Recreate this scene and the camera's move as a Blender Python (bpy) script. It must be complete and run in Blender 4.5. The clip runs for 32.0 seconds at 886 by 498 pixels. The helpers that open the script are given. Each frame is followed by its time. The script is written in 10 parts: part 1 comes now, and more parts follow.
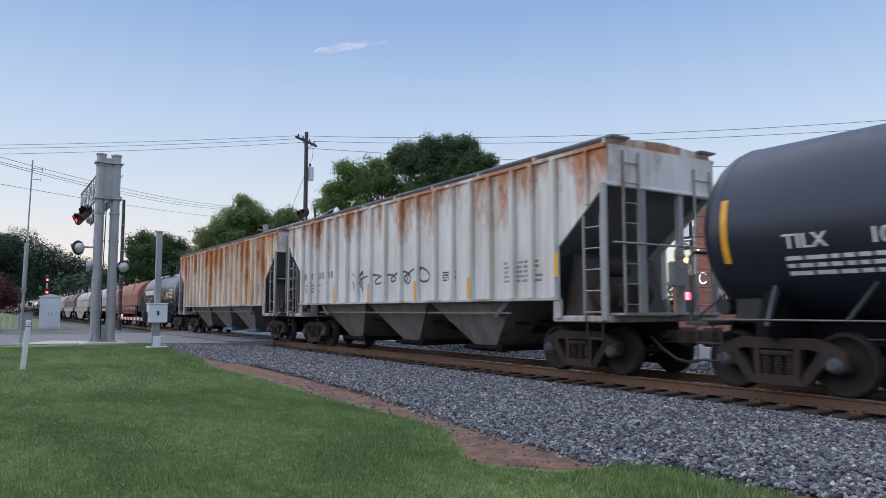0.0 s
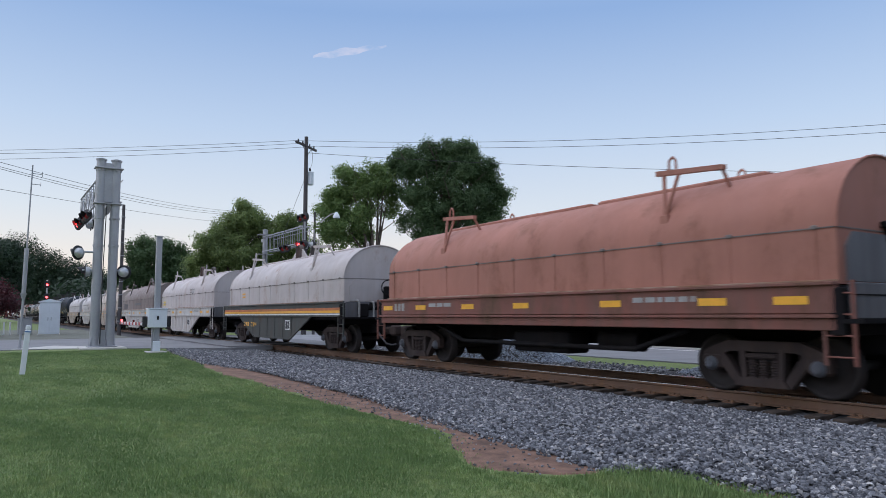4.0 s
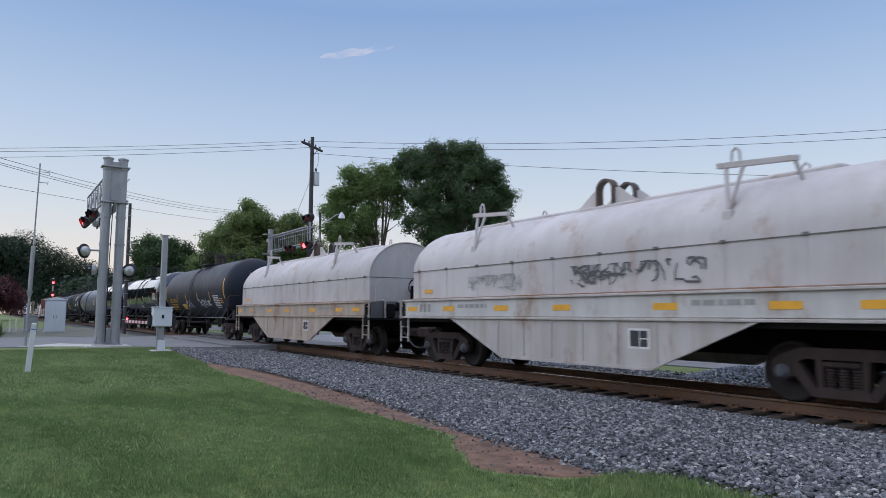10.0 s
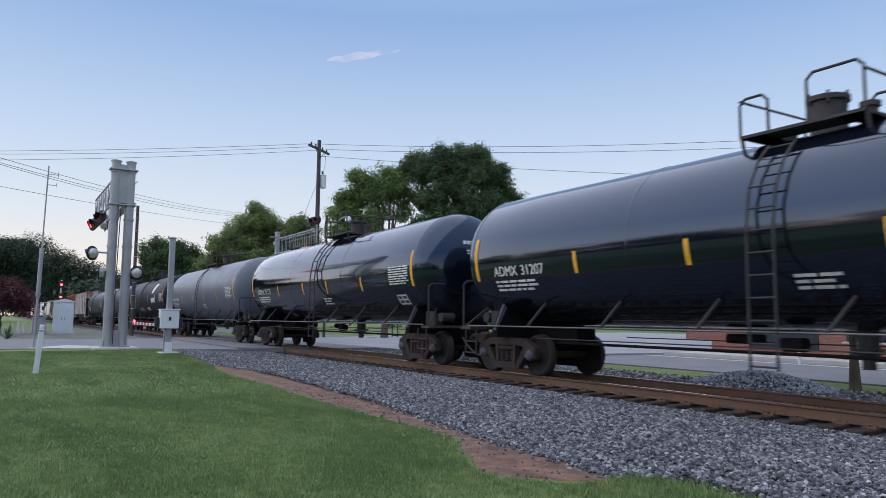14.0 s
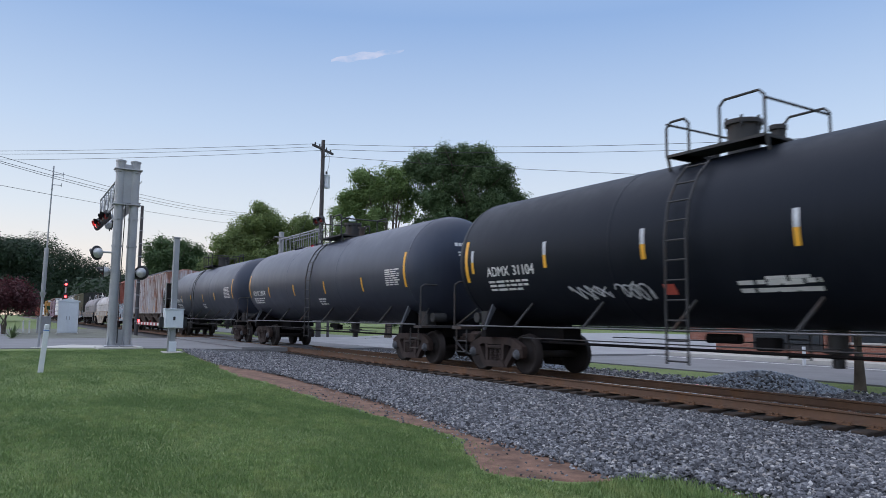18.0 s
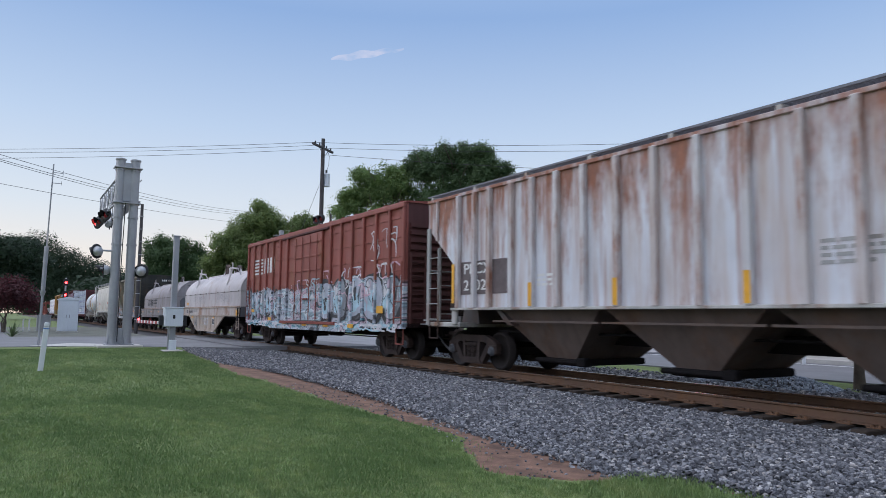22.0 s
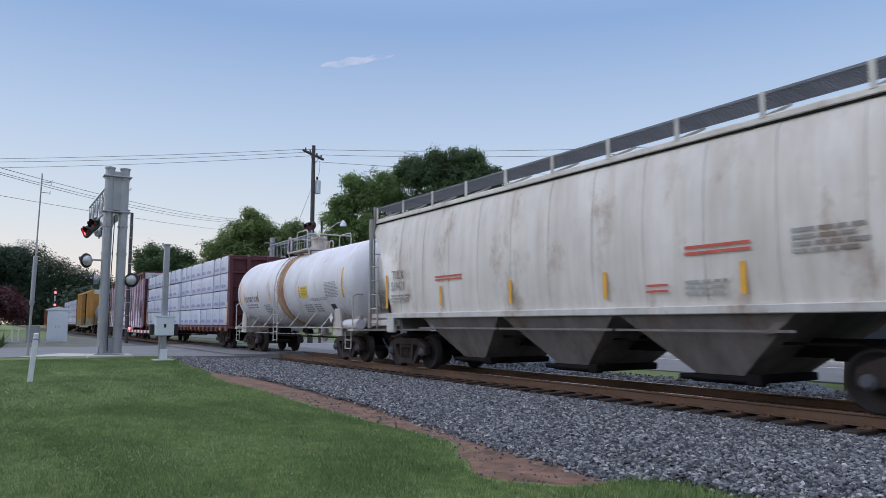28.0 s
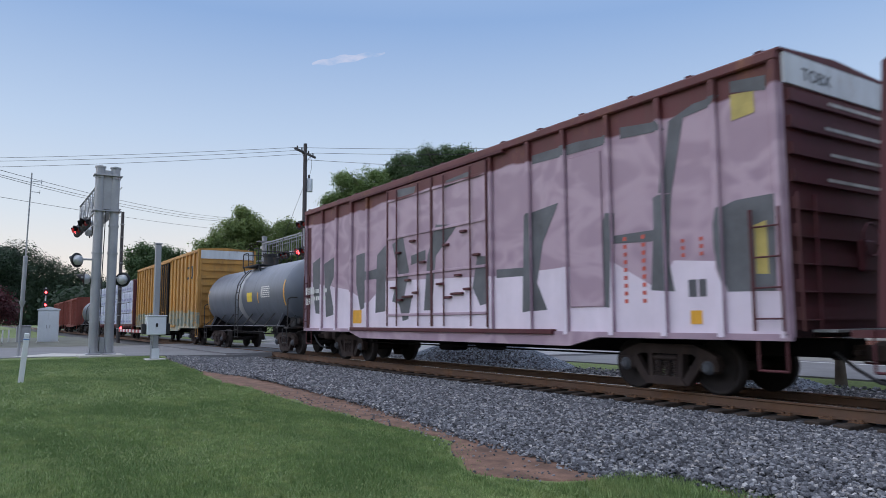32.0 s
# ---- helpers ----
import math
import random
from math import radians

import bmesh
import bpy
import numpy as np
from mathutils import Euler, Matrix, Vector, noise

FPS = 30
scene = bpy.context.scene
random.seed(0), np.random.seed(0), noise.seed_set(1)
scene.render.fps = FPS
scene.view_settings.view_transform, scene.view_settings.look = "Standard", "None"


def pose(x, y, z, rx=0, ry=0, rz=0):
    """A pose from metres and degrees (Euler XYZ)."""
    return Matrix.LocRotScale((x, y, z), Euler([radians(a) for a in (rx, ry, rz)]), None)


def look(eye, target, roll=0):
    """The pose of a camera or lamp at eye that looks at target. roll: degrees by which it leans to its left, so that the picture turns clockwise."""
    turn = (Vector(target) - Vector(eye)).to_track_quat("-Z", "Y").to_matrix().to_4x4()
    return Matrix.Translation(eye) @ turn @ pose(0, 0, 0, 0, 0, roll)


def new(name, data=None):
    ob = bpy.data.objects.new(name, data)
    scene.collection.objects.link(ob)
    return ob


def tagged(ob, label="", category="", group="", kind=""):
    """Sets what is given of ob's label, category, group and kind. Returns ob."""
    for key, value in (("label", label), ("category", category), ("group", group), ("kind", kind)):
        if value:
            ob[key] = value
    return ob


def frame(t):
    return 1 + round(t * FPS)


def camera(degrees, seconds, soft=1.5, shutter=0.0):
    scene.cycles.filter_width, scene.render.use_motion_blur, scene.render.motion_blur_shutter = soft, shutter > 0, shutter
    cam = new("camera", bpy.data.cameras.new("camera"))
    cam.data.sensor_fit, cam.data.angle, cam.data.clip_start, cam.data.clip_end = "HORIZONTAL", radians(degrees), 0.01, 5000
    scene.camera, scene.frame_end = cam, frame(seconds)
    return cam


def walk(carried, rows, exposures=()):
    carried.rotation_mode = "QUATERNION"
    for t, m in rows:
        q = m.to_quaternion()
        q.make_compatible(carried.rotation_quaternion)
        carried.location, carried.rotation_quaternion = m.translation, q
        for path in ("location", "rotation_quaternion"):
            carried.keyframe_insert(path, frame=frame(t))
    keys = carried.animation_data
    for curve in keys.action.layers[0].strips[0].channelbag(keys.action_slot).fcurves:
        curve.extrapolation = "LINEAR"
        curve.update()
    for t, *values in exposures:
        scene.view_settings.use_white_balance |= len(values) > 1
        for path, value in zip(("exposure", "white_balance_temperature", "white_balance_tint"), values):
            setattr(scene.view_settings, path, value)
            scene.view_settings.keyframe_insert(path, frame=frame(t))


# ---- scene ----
cam = camera(64.11, 32.0, soft=0.5, shutter=0.16)
EYE = (0.0, 0.0, 1.6)
# seconds, then the three turns of the hand-held camera, which stays in one spot
AIM = [
    (0, 94.932, 0.101, 57.280), (0.5, 94.871, 0.161, 57.185), (1, 94.858, 0.192, 57.122), (1.5, 94.863, 0.219, 57.079),
    (2, 94.929, 0.267, 57.092), (2.5, 95.031, 0.261, 57.138), (3, 95.153, 0.275, 57.196), (3.5, 95.245, 0.245, 57.244),
    (5.5, 95.312, -0.057, 57.392), (6, 95.301, -0.116, 57.421), (6.5, 95.320, -0.157, 57.423), (7, 95.397, -0.208, 57.397),
    (7.5, 95.519, -0.267, 57.395), (8, 95.618, -0.347, 57.414), (8.5, 95.635, -0.379, 57.431), (9, 95.575, -0.403, 57.488),
    (9.5, 95.473, -0.365, 57.557), (10, 95.409, -0.359, 57.626), (10.5, 95.385, -0.299, 57.709), (11, 95.404, -0.266, 57.803),
    (11.5, 95.461, -0.338, 57.902), (12, 95.500, -0.391, 57.972), (12.5, 95.547, -0.428, 58.027), (13, 95.576, -0.497, 58.067),
    (13.5, 95.609, -0.506, 58.085), (14, 95.639, -0.524, 58.129), (14.5, 95.646, -0.533, 58.174), (16.5, 95.623, -0.600, 58.358),
    (17, 95.632, -0.602, 58.380), (17.5, 95.640, -0.600, 58.401), (18, 95.645, -0.611, 58.425), (18.5, 95.618, -0.660, 58.453),
    (19, 95.552, -0.663, 58.476), (19.5, 95.505, -0.698, 58.473), (20, 95.486, -0.700, 58.487), (20.5, 95.500, -0.701, 58.458),
    (21, 95.523, -0.690, 58.448), (21.5, 95.535, -0.658, 58.436), (22, 95.535, -0.656, 58.413), (22.5, 95.504, -0.642, 58.406),
    (23, 95.501, -0.623, 58.368), (23.5, 95.534, -0.611, 58.322), (24, 95.599, -0.540, 58.236), (24.5, 95.679, -0.489, 58.167),
    (25, 95.767, -0.473, 58.113), (25.5, 95.872, -0.431, 58.099), (27.5, 96.147, -0.032, 57.891), (28, 96.001, -0.005, 57.795),
    (28.5, 95.862, -0.007, 57.702), (29, 95.747, 0.001, 57.637), (29.5, 95.713, 0.001, 57.564), (30, 95.730, 0.007, 57.513),
    (30.5, 95.770, 0.071, 57.446), (31, 95.806, 0.159, 57.358), (31.5, 95.831, 0.224, 57.282), (32, 95.812, 0.344, 57.224),
]
# seconds and stops: the camera's own small changes of exposure
STOPS = [(0, 0.06), (3, 0.07), (5.5, 0.0), (7, -0.05), (11, -0.07), (12.5, 0.05), (14, 0.09), (19, 0.09), (21, 0.06), (23, 0.06), (24, 0.03), (25, -0.07), (28, -0.02), (29, -0.06), (30.5, -0.08), (31.2, -0.07), (32, 0.02)]
walk(cam, [(t, pose(*EYE, a, b, c)) for t, a, b, c in AIM], STOPS)

# ---- world and light ----
RAIL = 0.345          # height of the rail heads
MID = 11.13           # the track's centre line, along x
world = bpy.data.worlds.new("dusk")
scene.world = world
world.use_nodes = True
wn, wl = world.node_tree.nodes, world.node_tree.links
sky = wn.new("ShaderNodeTexSky")
sky.sky_type = "NISHITA"
sky.sun_disc = False
sky.sun_elevation = radians(2.2)
sky.sun_rotation = radians(205)
sky.altitude, sky.air_density, sky.dust_density, sky.ozone_density = 200, 1.0, 0.6, 2.0
low = wn["Background"]
wl.new(sky.outputs[0], low.inputs[0])
low.inputs[1].default_value = 0.06
# the clear evening sky: pale and rosy low down, blue above
way = wn.new("ShaderNodeTexCoord")
cut = wn.new("ShaderNodeSeparateXYZ")
tint = wn.new("ShaderNodeValToRGB")
steps = [(0.0, (0.88, 0.72, 0.63)), (0.06, (0.80, 0.73, 0.71)), (0.14, (0.63, 0.68, 0.77)), (0.25, (0.46, 0.57, 0.76)), (0.40, (0.25, 0.385, 0.66)), (0.50, (0.33, 0.46, 0.72)), (1.0, (0.56, 0.66, 0.88))]
while len(tint.color_ramp.elements) < len(steps):
    tint.color_ramp.elements.new(0.5)
for e, (q, col) in zip(tint.color_ramp.elements, steps):
    e.position, e.color = q, (*col, 1)
high = wn.new("ShaderNodeBackground")
both = wn.new("ShaderNodeAddShader")
wl.new(way.outputs["Generated"], cut.inputs[0])
wl.new(cut.outputs[2], tint.inputs[0])
wl.new(tint.outputs[0], high.inputs[0])
wl.new(low.outputs[0], both.inputs[0])
wl.new(high.outputs[0], both.inputs[1])
wl.new(both.outputs[0], wn["World Output"].inputs[0])
sun = new("sun", bpy.data.lights.new("sun", "SUN"))
sun.data.energy, sun.data.angle, sun.data.color = 2.0, radians(130), (0.95, 0.92, 1.0)
sun.matrix_world = look((0, 0, 40), (20, 28, 0))


# ---- materials ----
def nodes_of(name):
    m = bpy.data.materials.new(name)
    m.use_nodes = True
    return m, m.node_tree.nodes, m.node_tree.links, m.node_tree.nodes["Principled BSDF"]


def noise_of(n, l, scale, stretch=(1, 1, 1), detail=5, rough=0.6, where="Object"):
    co = n.new("ShaderNodeTexCoord")
    mp = n.new("ShaderNodeMapping")
    mp.inputs["Scale"].default_value = stretch
    tx = n.new("ShaderNodeTexNoise")
    tx.inputs["Scale"].default_value, tx.inputs["Detail"].default_value, tx.inputs["Roughness"].default_value = scale, detail, rough
    l.new(co.outputs[where], mp.inputs[0])
    l.new(mp.outputs[0], tx.inputs["Vector"])
    return tx.outputs["Fac"]


def ramp_of(n, l, fac, stops):
    r = n.new("ShaderNodeValToRGB")
    els = r.color_ramp.elements
    while len(els) < len(stops):
        els.new(0.5)
    for e, (p, c) in zip(els, stops):
        e.position = p
        e.color = (*c, 1) if len(c) == 3 else c
    l.new(fac, r.inputs[0])
    return r.outputs[0]


def mix_of(n, l, fac, a, b):
    x = n.new("ShaderNodeMix")
    x.data_type = "RGBA"
    for sock, v in ((x.inputs[0], fac), (x.inputs[6], a), (x.inputs[7], b)):
        if isinstance(v, bpy.types.NodeSocket):
            l.new(v, sock)
        elif isinstance(v, tuple):
            sock.default_value = (*v, 1)
        else:
            sock.default_value = v
    return x.outputs[2]


def bump_of(n, l, p, fac, strength, dist=0.01):
    b = n.new("ShaderNodeBump")
    b.inputs["Strength"].default_value, b.inputs["Distance"].default_value = strength, dist
    l.new(fac, b.inputs["Height"])
    l.new(b.outputs[0], p.inputs["Normal"])


def plain(name, col, rough=0.6, metal=0.0, vary=0.25, scale=3.0, grain=0.15, where="Object"):
    m, n, l, p = nodes_of(name)
    dark = tuple(c * (1 - vary) for c in col)
    lite = tuple(min(1, c * (1 + vary)) for c in col)
    big = noise_of(n, l, scale, where=where)
    fine = noise_of(n, l, scale * 18, detail=3, where=where)
    c = ramp_of(n, l, big, [(0.3, dark), (0.7, lite)])
    c = mix_of(n, l, ramp_of(n, l, fine, [(0.35, (0, 0, 0)), (0.8, (grain, grain, grain))]), c, tuple(c * 0.5 for c in col))
    l.new(c, p.inputs["Base Color"])
    p.inputs["Roughness"].default_value, p.inputs["Metallic"].default_value = rough, metal
    bump_of(n, l, p, fine, 0.15, 0.004)
    return m


def paint(name, col, rust=0.3, rust_col=(0.30, 0.12, 0.05), rough=0.5, dirt=0.35, dirt_col=(0.12, 0.10, 0.085), streak=1.0, worn=0.3, gloss=0.0, shine=0.5, top=0.0, size=1.1, relief=0.08, runs=0.0, tinge=(1, 1, 1)):
    """Weathered steel paint: rust in blotches with runs below them, a film of dirt."""
    m, n, l, p = nodes_of(name)
    base = ramp_of(n, l, noise_of(n, l, 0.6), [(0.3, tuple(c * 0.86 for c in col)), (0.7, tuple(min(1, c * 1.1) for c in col))])
    run = noise_of(n, l, 1.0, (2.6, 2.6, 0.22), 6, 0.65)
    dirtf = ramp_of(n, l, run, [(0.42, (0, 0, 0)), (0.75, (dirt, dirt, dirt))])
    c = mix_of(n, l, dirtf, base, dirt_col)
    if rust:
        blot = noise_of(n, l, size, (1.0, 1.0, 0.55 / streak), 8, 0.7)
        if top:
            # rust starts at the roof seam and thins out downwards
            co, sp, up, ad = n.new("ShaderNodeTexCoord"), n.new("ShaderNodeSeparateXYZ"), n.new("ShaderNodeMapRange"), n.new("ShaderNodeMath")
            l.new(co.outputs["Object"], sp.inputs[0])
            l.new(sp.outputs[2], up.inputs["Value"])
            up.inputs["From Min"].default_value, up.inputs["From Max"].default_value = 2.2, 4.4
            up.inputs["To Min"].default_value, up.inputs["To Max"].default_value = -0.5 * top, 0.5 * top
            l.new(blot, ad.inputs[0])
            l.new(up.outputs[0], ad.inputs[1])
            blot = ad.outputs[0]
        t0 = 0.60 - 0.22 * rust
        rf = ramp_of(n, l, blot, [(t0 - 0.03, (0, 0, 0)), (t0 + 0.04, (0.32, 0.32, 0.32)), (t0 + 0.15, (0.92, 0.92, 0.92))])
        rc = ramp_of(n, l, noise_of(n, l, 5.0), [(0.3, tuple(k * 0.55 for k in rust_col)), (0.7, rust_col)])
        c = mix_of(n, l, rf, c, rc)
    if runs:
        thin = noise_of(n, l, 1.0, (6.0, 6.0, 0.28), 4, 0.6)
        c = mix_of(n, l, ramp_of(n, l, thin, [(0.53, (0, 0, 0)), (0.70, (runs, runs, runs))]), c, tuple(k * 0.85 for k in rust_col))
    fine = noise_of(n, l, 45.0, detail=2)
    l.new(c, p.inputs["Base Color"])
    l.new(ramp_of(n, l, run, [(0.3, (rough, rough, rough)), (0.8, (min(1, rough + worn),) * 3)]), p.inputs["Roughness"])
    bump_of(n, l, p, fine, relief, 0.003)
    p.inputs["Specular IOR Level"].default_value = shine
    p.inputs["Specular Tint"].default_value = (*tinge, 1)
    if gloss:
        p.inputs["IOR"].default_value = gloss
        p.inputs["Coat Weight"].default_value, p.inputs["Coat Roughness"].default_value, p.inputs["Coat IOR"].default_value = 1.0, rough * 0.7, gloss
    return m


def glow(name, col, strength):
    m, n, l, p = nodes_of(name)
    p.inputs["Base Color"].default_value = (*col, 1)
    p.inputs["Emission Color"].default_value = (*col, 1)
    p.inputs["Emission Strength"].default_value = strength
    return m


def leafy(name, dark, lite, scale=0.35):
    m, n, l, p = nodes_of(name)
    geo = n.new("ShaderNodeNewGeometry")
    c = ramp_of(n, l, geo.outputs["Random Per Island"], [(0.0, dark), (1.0, lite)])
    c = mix_of(n, l, ramp_of(n, l, noise_of(n, l, scale), [(0.35, (0, 0, 0)), (0.7, (0.6, 0.6, 0.6))]), c, tuple(k * 0.6 for k in dark))
    l.new(c, p.inputs["Base Color"])
    p.inputs["Roughness"].default_value = 0.65
    thin, both_sides = n.new("ShaderNodeBsdfTranslucent"), n.new("ShaderNodeMixShader")
    both_sides.inputs[0].default_value = 0.38
    l.new(c, thin.inputs["Color"])
    l.new(p.outputs[0], both_sides.inputs[1])
    l.new(thin.outputs[0], both_sides.inputs[2])
    l.new(both_sides.outputs[0], n["Material Output"].inputs[0])
    return m


# ---- mesh tools ----
class Shape:
    """Collects faces; every box, rod or plate added is joined into one mesh."""

    def __init__(self):
        self.v, self.f, self.s = [], [], []

    def add(self, verts, faces, smooth=False):
        k = len(self.v)
        self.v += [tuple(p) for p in verts]
        self.f += [tuple(i + k for i in q) for q in faces]
        self.s += [smooth] * len(faces)
        return self

    def box(self, x0, x1, y0, y1, z0, z1, b=0.0):
        if b <= 0:
            return self.add([(x0, y0, z0), (x1, y0, z0), (x1, y1, z0), (x0, y1, z0), (x0, y0, z1), (x1, y0, z1), (x1, y1, z1), (x0, y1, z1)],
                            [(3, 2, 1, 0), (4, 5, 6, 7), (0, 1, 5, 4), (1, 2, 6, 5), (2, 3, 7, 6), (3, 0, 4, 7)])
        ring = [(x0 + b, y0), (x1 - b, y0), (x1, y0 + b), (x1, y1 - b), (x1 - b, y1), (x0 + b, y1), (x0, y1 - b), (x0, y0 + b)]
        cx, cy = (x0 + x1) / 2, (y0 + y1) / 2
        inn = [(cx + (x - cx) * (1 - 2 * b / (x1 - x0)), cy + (y - cy) * (1 - 2 * b / (y1 - y0))) for x, y in ring]
        vs = [(x, y, z0) for x, y in inn] + [(x, y, z0 + b) for x, y in ring] + [(x, y, z1 - b) for x, y in ring] + [(x, y, z1) for x, y in inn]
        fs = [tuple(range(7, -1, -1)), tuple(range(24, 32))]
        for r in range(3):
            fs += [(r * 8 + i, r * 8 + (i + 1) % 8, r * 8 + 8 + (i + 1) % 8, r * 8 + 8 + i) for i in range(8)]
        return self.add(vs, fs)

    def prism(self, poly, a, b, axis="y"):
        """A polygon in x and z (or y and z, or x and y) drawn out along the axis from a to b."""
        n = len(poly)
        put = {"y": lambda p, k: (p[0], k, p[1]), "x": lambda p, k: (k, p[0], p[1]), "z": lambda p, k: (p[0], p[1], k)}[axis]
        vs = [put(p, a) for p in poly] + [put(p, b) for p in poly]
        fs = [tuple(range(n)), tuple(range(2 * n - 1, n - 1, -1))] + [(i + n, (i + 1) % n + n, (i + 1) % n, i) for i in range(n)]
        if axis == "x" or axis == "z":
            fs = [tuple(reversed(f)) for f in fs]
        return self.add(vs, fs)

    def rod(self, p, q, r, seg=8, r2=None, caps=True):
        p, q = Vector(p), Vector(q)
        d = (q - p).normalized()
        u = d.orthogonal().normalized()
        w = d.cross(u)
        r2 = r if r2 is None else r2
        ring = [(math.cos(2 * math.pi * i / seg), math.sin(2 * math.pi * i / seg)) for i in range(seg)]
        vs = [p + u * (c * r) + w * (s * r) for c, s in ring] + [q + u * (c * r2) + w * (s * r2) for c, s in ring]
        self.add(vs, [(i, (i + 1) % seg, (i + 1) % seg + seg, i + seg) for i in range(seg)], seg > 5)
        if caps:
            self.add(vs[:seg], [tuple(range(seg - 1, -1, -1))])
            self.add(vs[seg:], [tuple(range(seg))])
        return self

    def path(self, pts, r, seg=6):
        for p, q in zip(pts, pts[1:]):
            self.rod(p, q, r, seg)
        return self

    def lathe(self, rings, seg=40, cy=0.0, cz=0.0, caps=True):
        """Rings of (x, radius) turned about a line along x."""
        vs = []
        for x, r in rings:
            vs += [(x, cy + r * math.cos(2 * math.pi * i / seg), cz + r * math.sin(2 * math.pi * i / seg)) for i in range(seg)]
        fs = []
        for k in range(len(rings) - 1):
            fs += [(k * seg + (i + 1) % seg, k * seg + i, (k + 1) * seg + i, (k + 1) * seg + (i + 1) % seg) for i in range(seg)]
        self.add(vs, fs, True)
        if caps and rings[0][1] > 0.01:
            self.add(vs[:seg], [tuple(range(seg))])
        if caps and rings[-1][1] > 0.01:
            self.add(vs[-seg:], [tuple(range(seg - 1, -1, -1))])
        return self

    def mesh(self, name, mat):
        me = bpy.data.meshes.new(name)
        me.from_pydata(self.v, [], self.f)
        me.polygons.foreach_set("use_smooth", self.s)
        me.materials.append(mat)
        return me


def part(name, shape, mat, parent=None, label="", at=None):
    data = shape.mesh(name, mat) if isinstance(shape, Shape) else shape
    ob = new(name, data)
    if parent is not None:
        ob.parent = parent
    if at is not None:
        ob.matrix_basis = at
    if label:
        ob["label"] = label
    return ob


def cloud_mesh(name, verts, faces, mat, smooth=False):
    """A mesh from arrays, for things nobody could count."""
    me = bpy.data.meshes.new(name)
    k = faces.shape[1]
    me.vertices.add(len(verts))
    me.vertices.foreach_set("co", np.asarray(verts, np.float32).ravel())
    me.loops.add(faces.size)
    me.loops.foreach_set("vertex_index", faces.astype(np.int32).ravel())
    me.polygons.add(len(faces))
    me.polygons.foreach_set("loop_start", np.arange(0, faces.size, k, dtype=np.int32))
    me.polygons.foreach_set("use_smooth", np.full(len(faces), smooth))
    me.update(calc_edges=True)
    me.materials.append(mat)
    return me


def thing(name, label, category, m=None, group="", kind=""):
    e = new(name)
    e.empty_display_size = 0.3
    if m is not None:
        e.matrix_basis = m
    return tagged(e, label, category, group, kind)

# ---- ground, road and track ----
def ramp01(a, b, x):
    k = np.clip((x - a) / (b - a), 0, 1)
    return k * k * (3 - 2 * k)


def ground_z(x, y):
    """The lawn lies low by the camera and climbs to the crossing road."""
    near = 0.24 * ramp01(17, 31, -x)
    z = near * (1 - ramp01(6.5, 9, y)) + 0.02 * ramp01(6.5, 9, y)
    z = z + 0.13 * ramp01(13, 16, y)
    hump = 0.02 * np.sin(x * 0.9 + 0.5) * np.sin(y * 0.7) * (1 - ramp01(25, 30, -x))
    return z + hump * (1 - ramp01(5.0, 7.0, y)) * ramp01(-40, -3, y)


# the ragged line where lawn gives way to bare red earth, and where the stones begin
LAWN = [(-60, 5.6), (-30, 6.0), (-27.6, 5.85), (-22.1, 5.6), (-19.7, 5.36), (-17.9, 5.5), (-15.1, 5.34), (-13.5, 5.36), (-12.0, 5.3), (-10.7, 5.25), (-9.9, 5.33), (-9.0, 5.32), (-8.3, 5.26), (-7.7, 5.0), (-7.0, 4.72), (-6.55, 4.48), (-6.07, 4.4), (-5.65, 4.64), (-5.42, 4.82), (-5.25, 5.4), (-5.1, 5.68), (-4.9, 6.05), (-4.4, 5.75), (0, 6.6), (60, 6.6)]
STONE = [(-60, 6.2), (-30, 6.15), (-28, 6.0), (-22.5, 5.8), (-20.5, 6.39), (-18.3, 6.45), (-16.0, 6.34), (-14.1, 6.25), (-12.6, 6.17), (-11.0, 5.98), (-9.9, 5.82), (-8.8, 5.68), (-8.0, 5.61), (-7.3, 5.56), (-6.2, 5.5), (-5.7, 5.42), (-5.4, 5.4), (-5.1, 5.65), (-4.9, 5.95), (-4.0, 5.9), (0, 6.4), (60, 6.4)]


def line_y(pts, x):
    return np.interp(x, [p[0] for p in pts], [p[1] for p in pts])


def bed_z(y):
    """Profile of the stone bed: shoulders, then level with the sleepers' tops."""
    d = abs(y - MID)
    return np.interp(d, [0, 0.6, 0.9, 1.32, 1.6, 2.2, 4.2, 6.2], [RAIL - 0.21, RAIL - 0.22, RAIL - 0.30, RAIL - 0.30, RAIL - 0.23, RAIL - 0.22, 0.10, -0.04])


def lawn_material():
    m, n, l, p = nodes_of("mown_grass")
    a = ramp_of(n, l, noise_of(n, l, 0.45), [(0.35, (0.105, 0.152, 0.046)), (0.65, (0.185, 0.240, 0.080))])
    b = ramp_of(n, l, noise_of(n, l, 7.0), [(0.3, (0.088, 0.126, 0.040)), (0.75, (0.19, 0.232, 0.082))])
    c = mix_of(n, l, 0.55, a, b)
    dry = ramp_of(n, l, noise_of(n, l, 0.7, detail=8), [(0.52, (0, 0, 0)), (0.70, (0.5, 0.5, 0.5))])
    c = mix_of(n, l, dry, c, (0.20, 0.225, 0.09))
    l.new(c, p.inputs["Base Color"])
    p.inputs["Roughness"].default_value = 0.8
    p.inputs["Specular IOR Level"].default_value = 0.2
    bump_of(n, l, p, noise_of(n, l, 60.0), 0.6, 0.03)
    return m


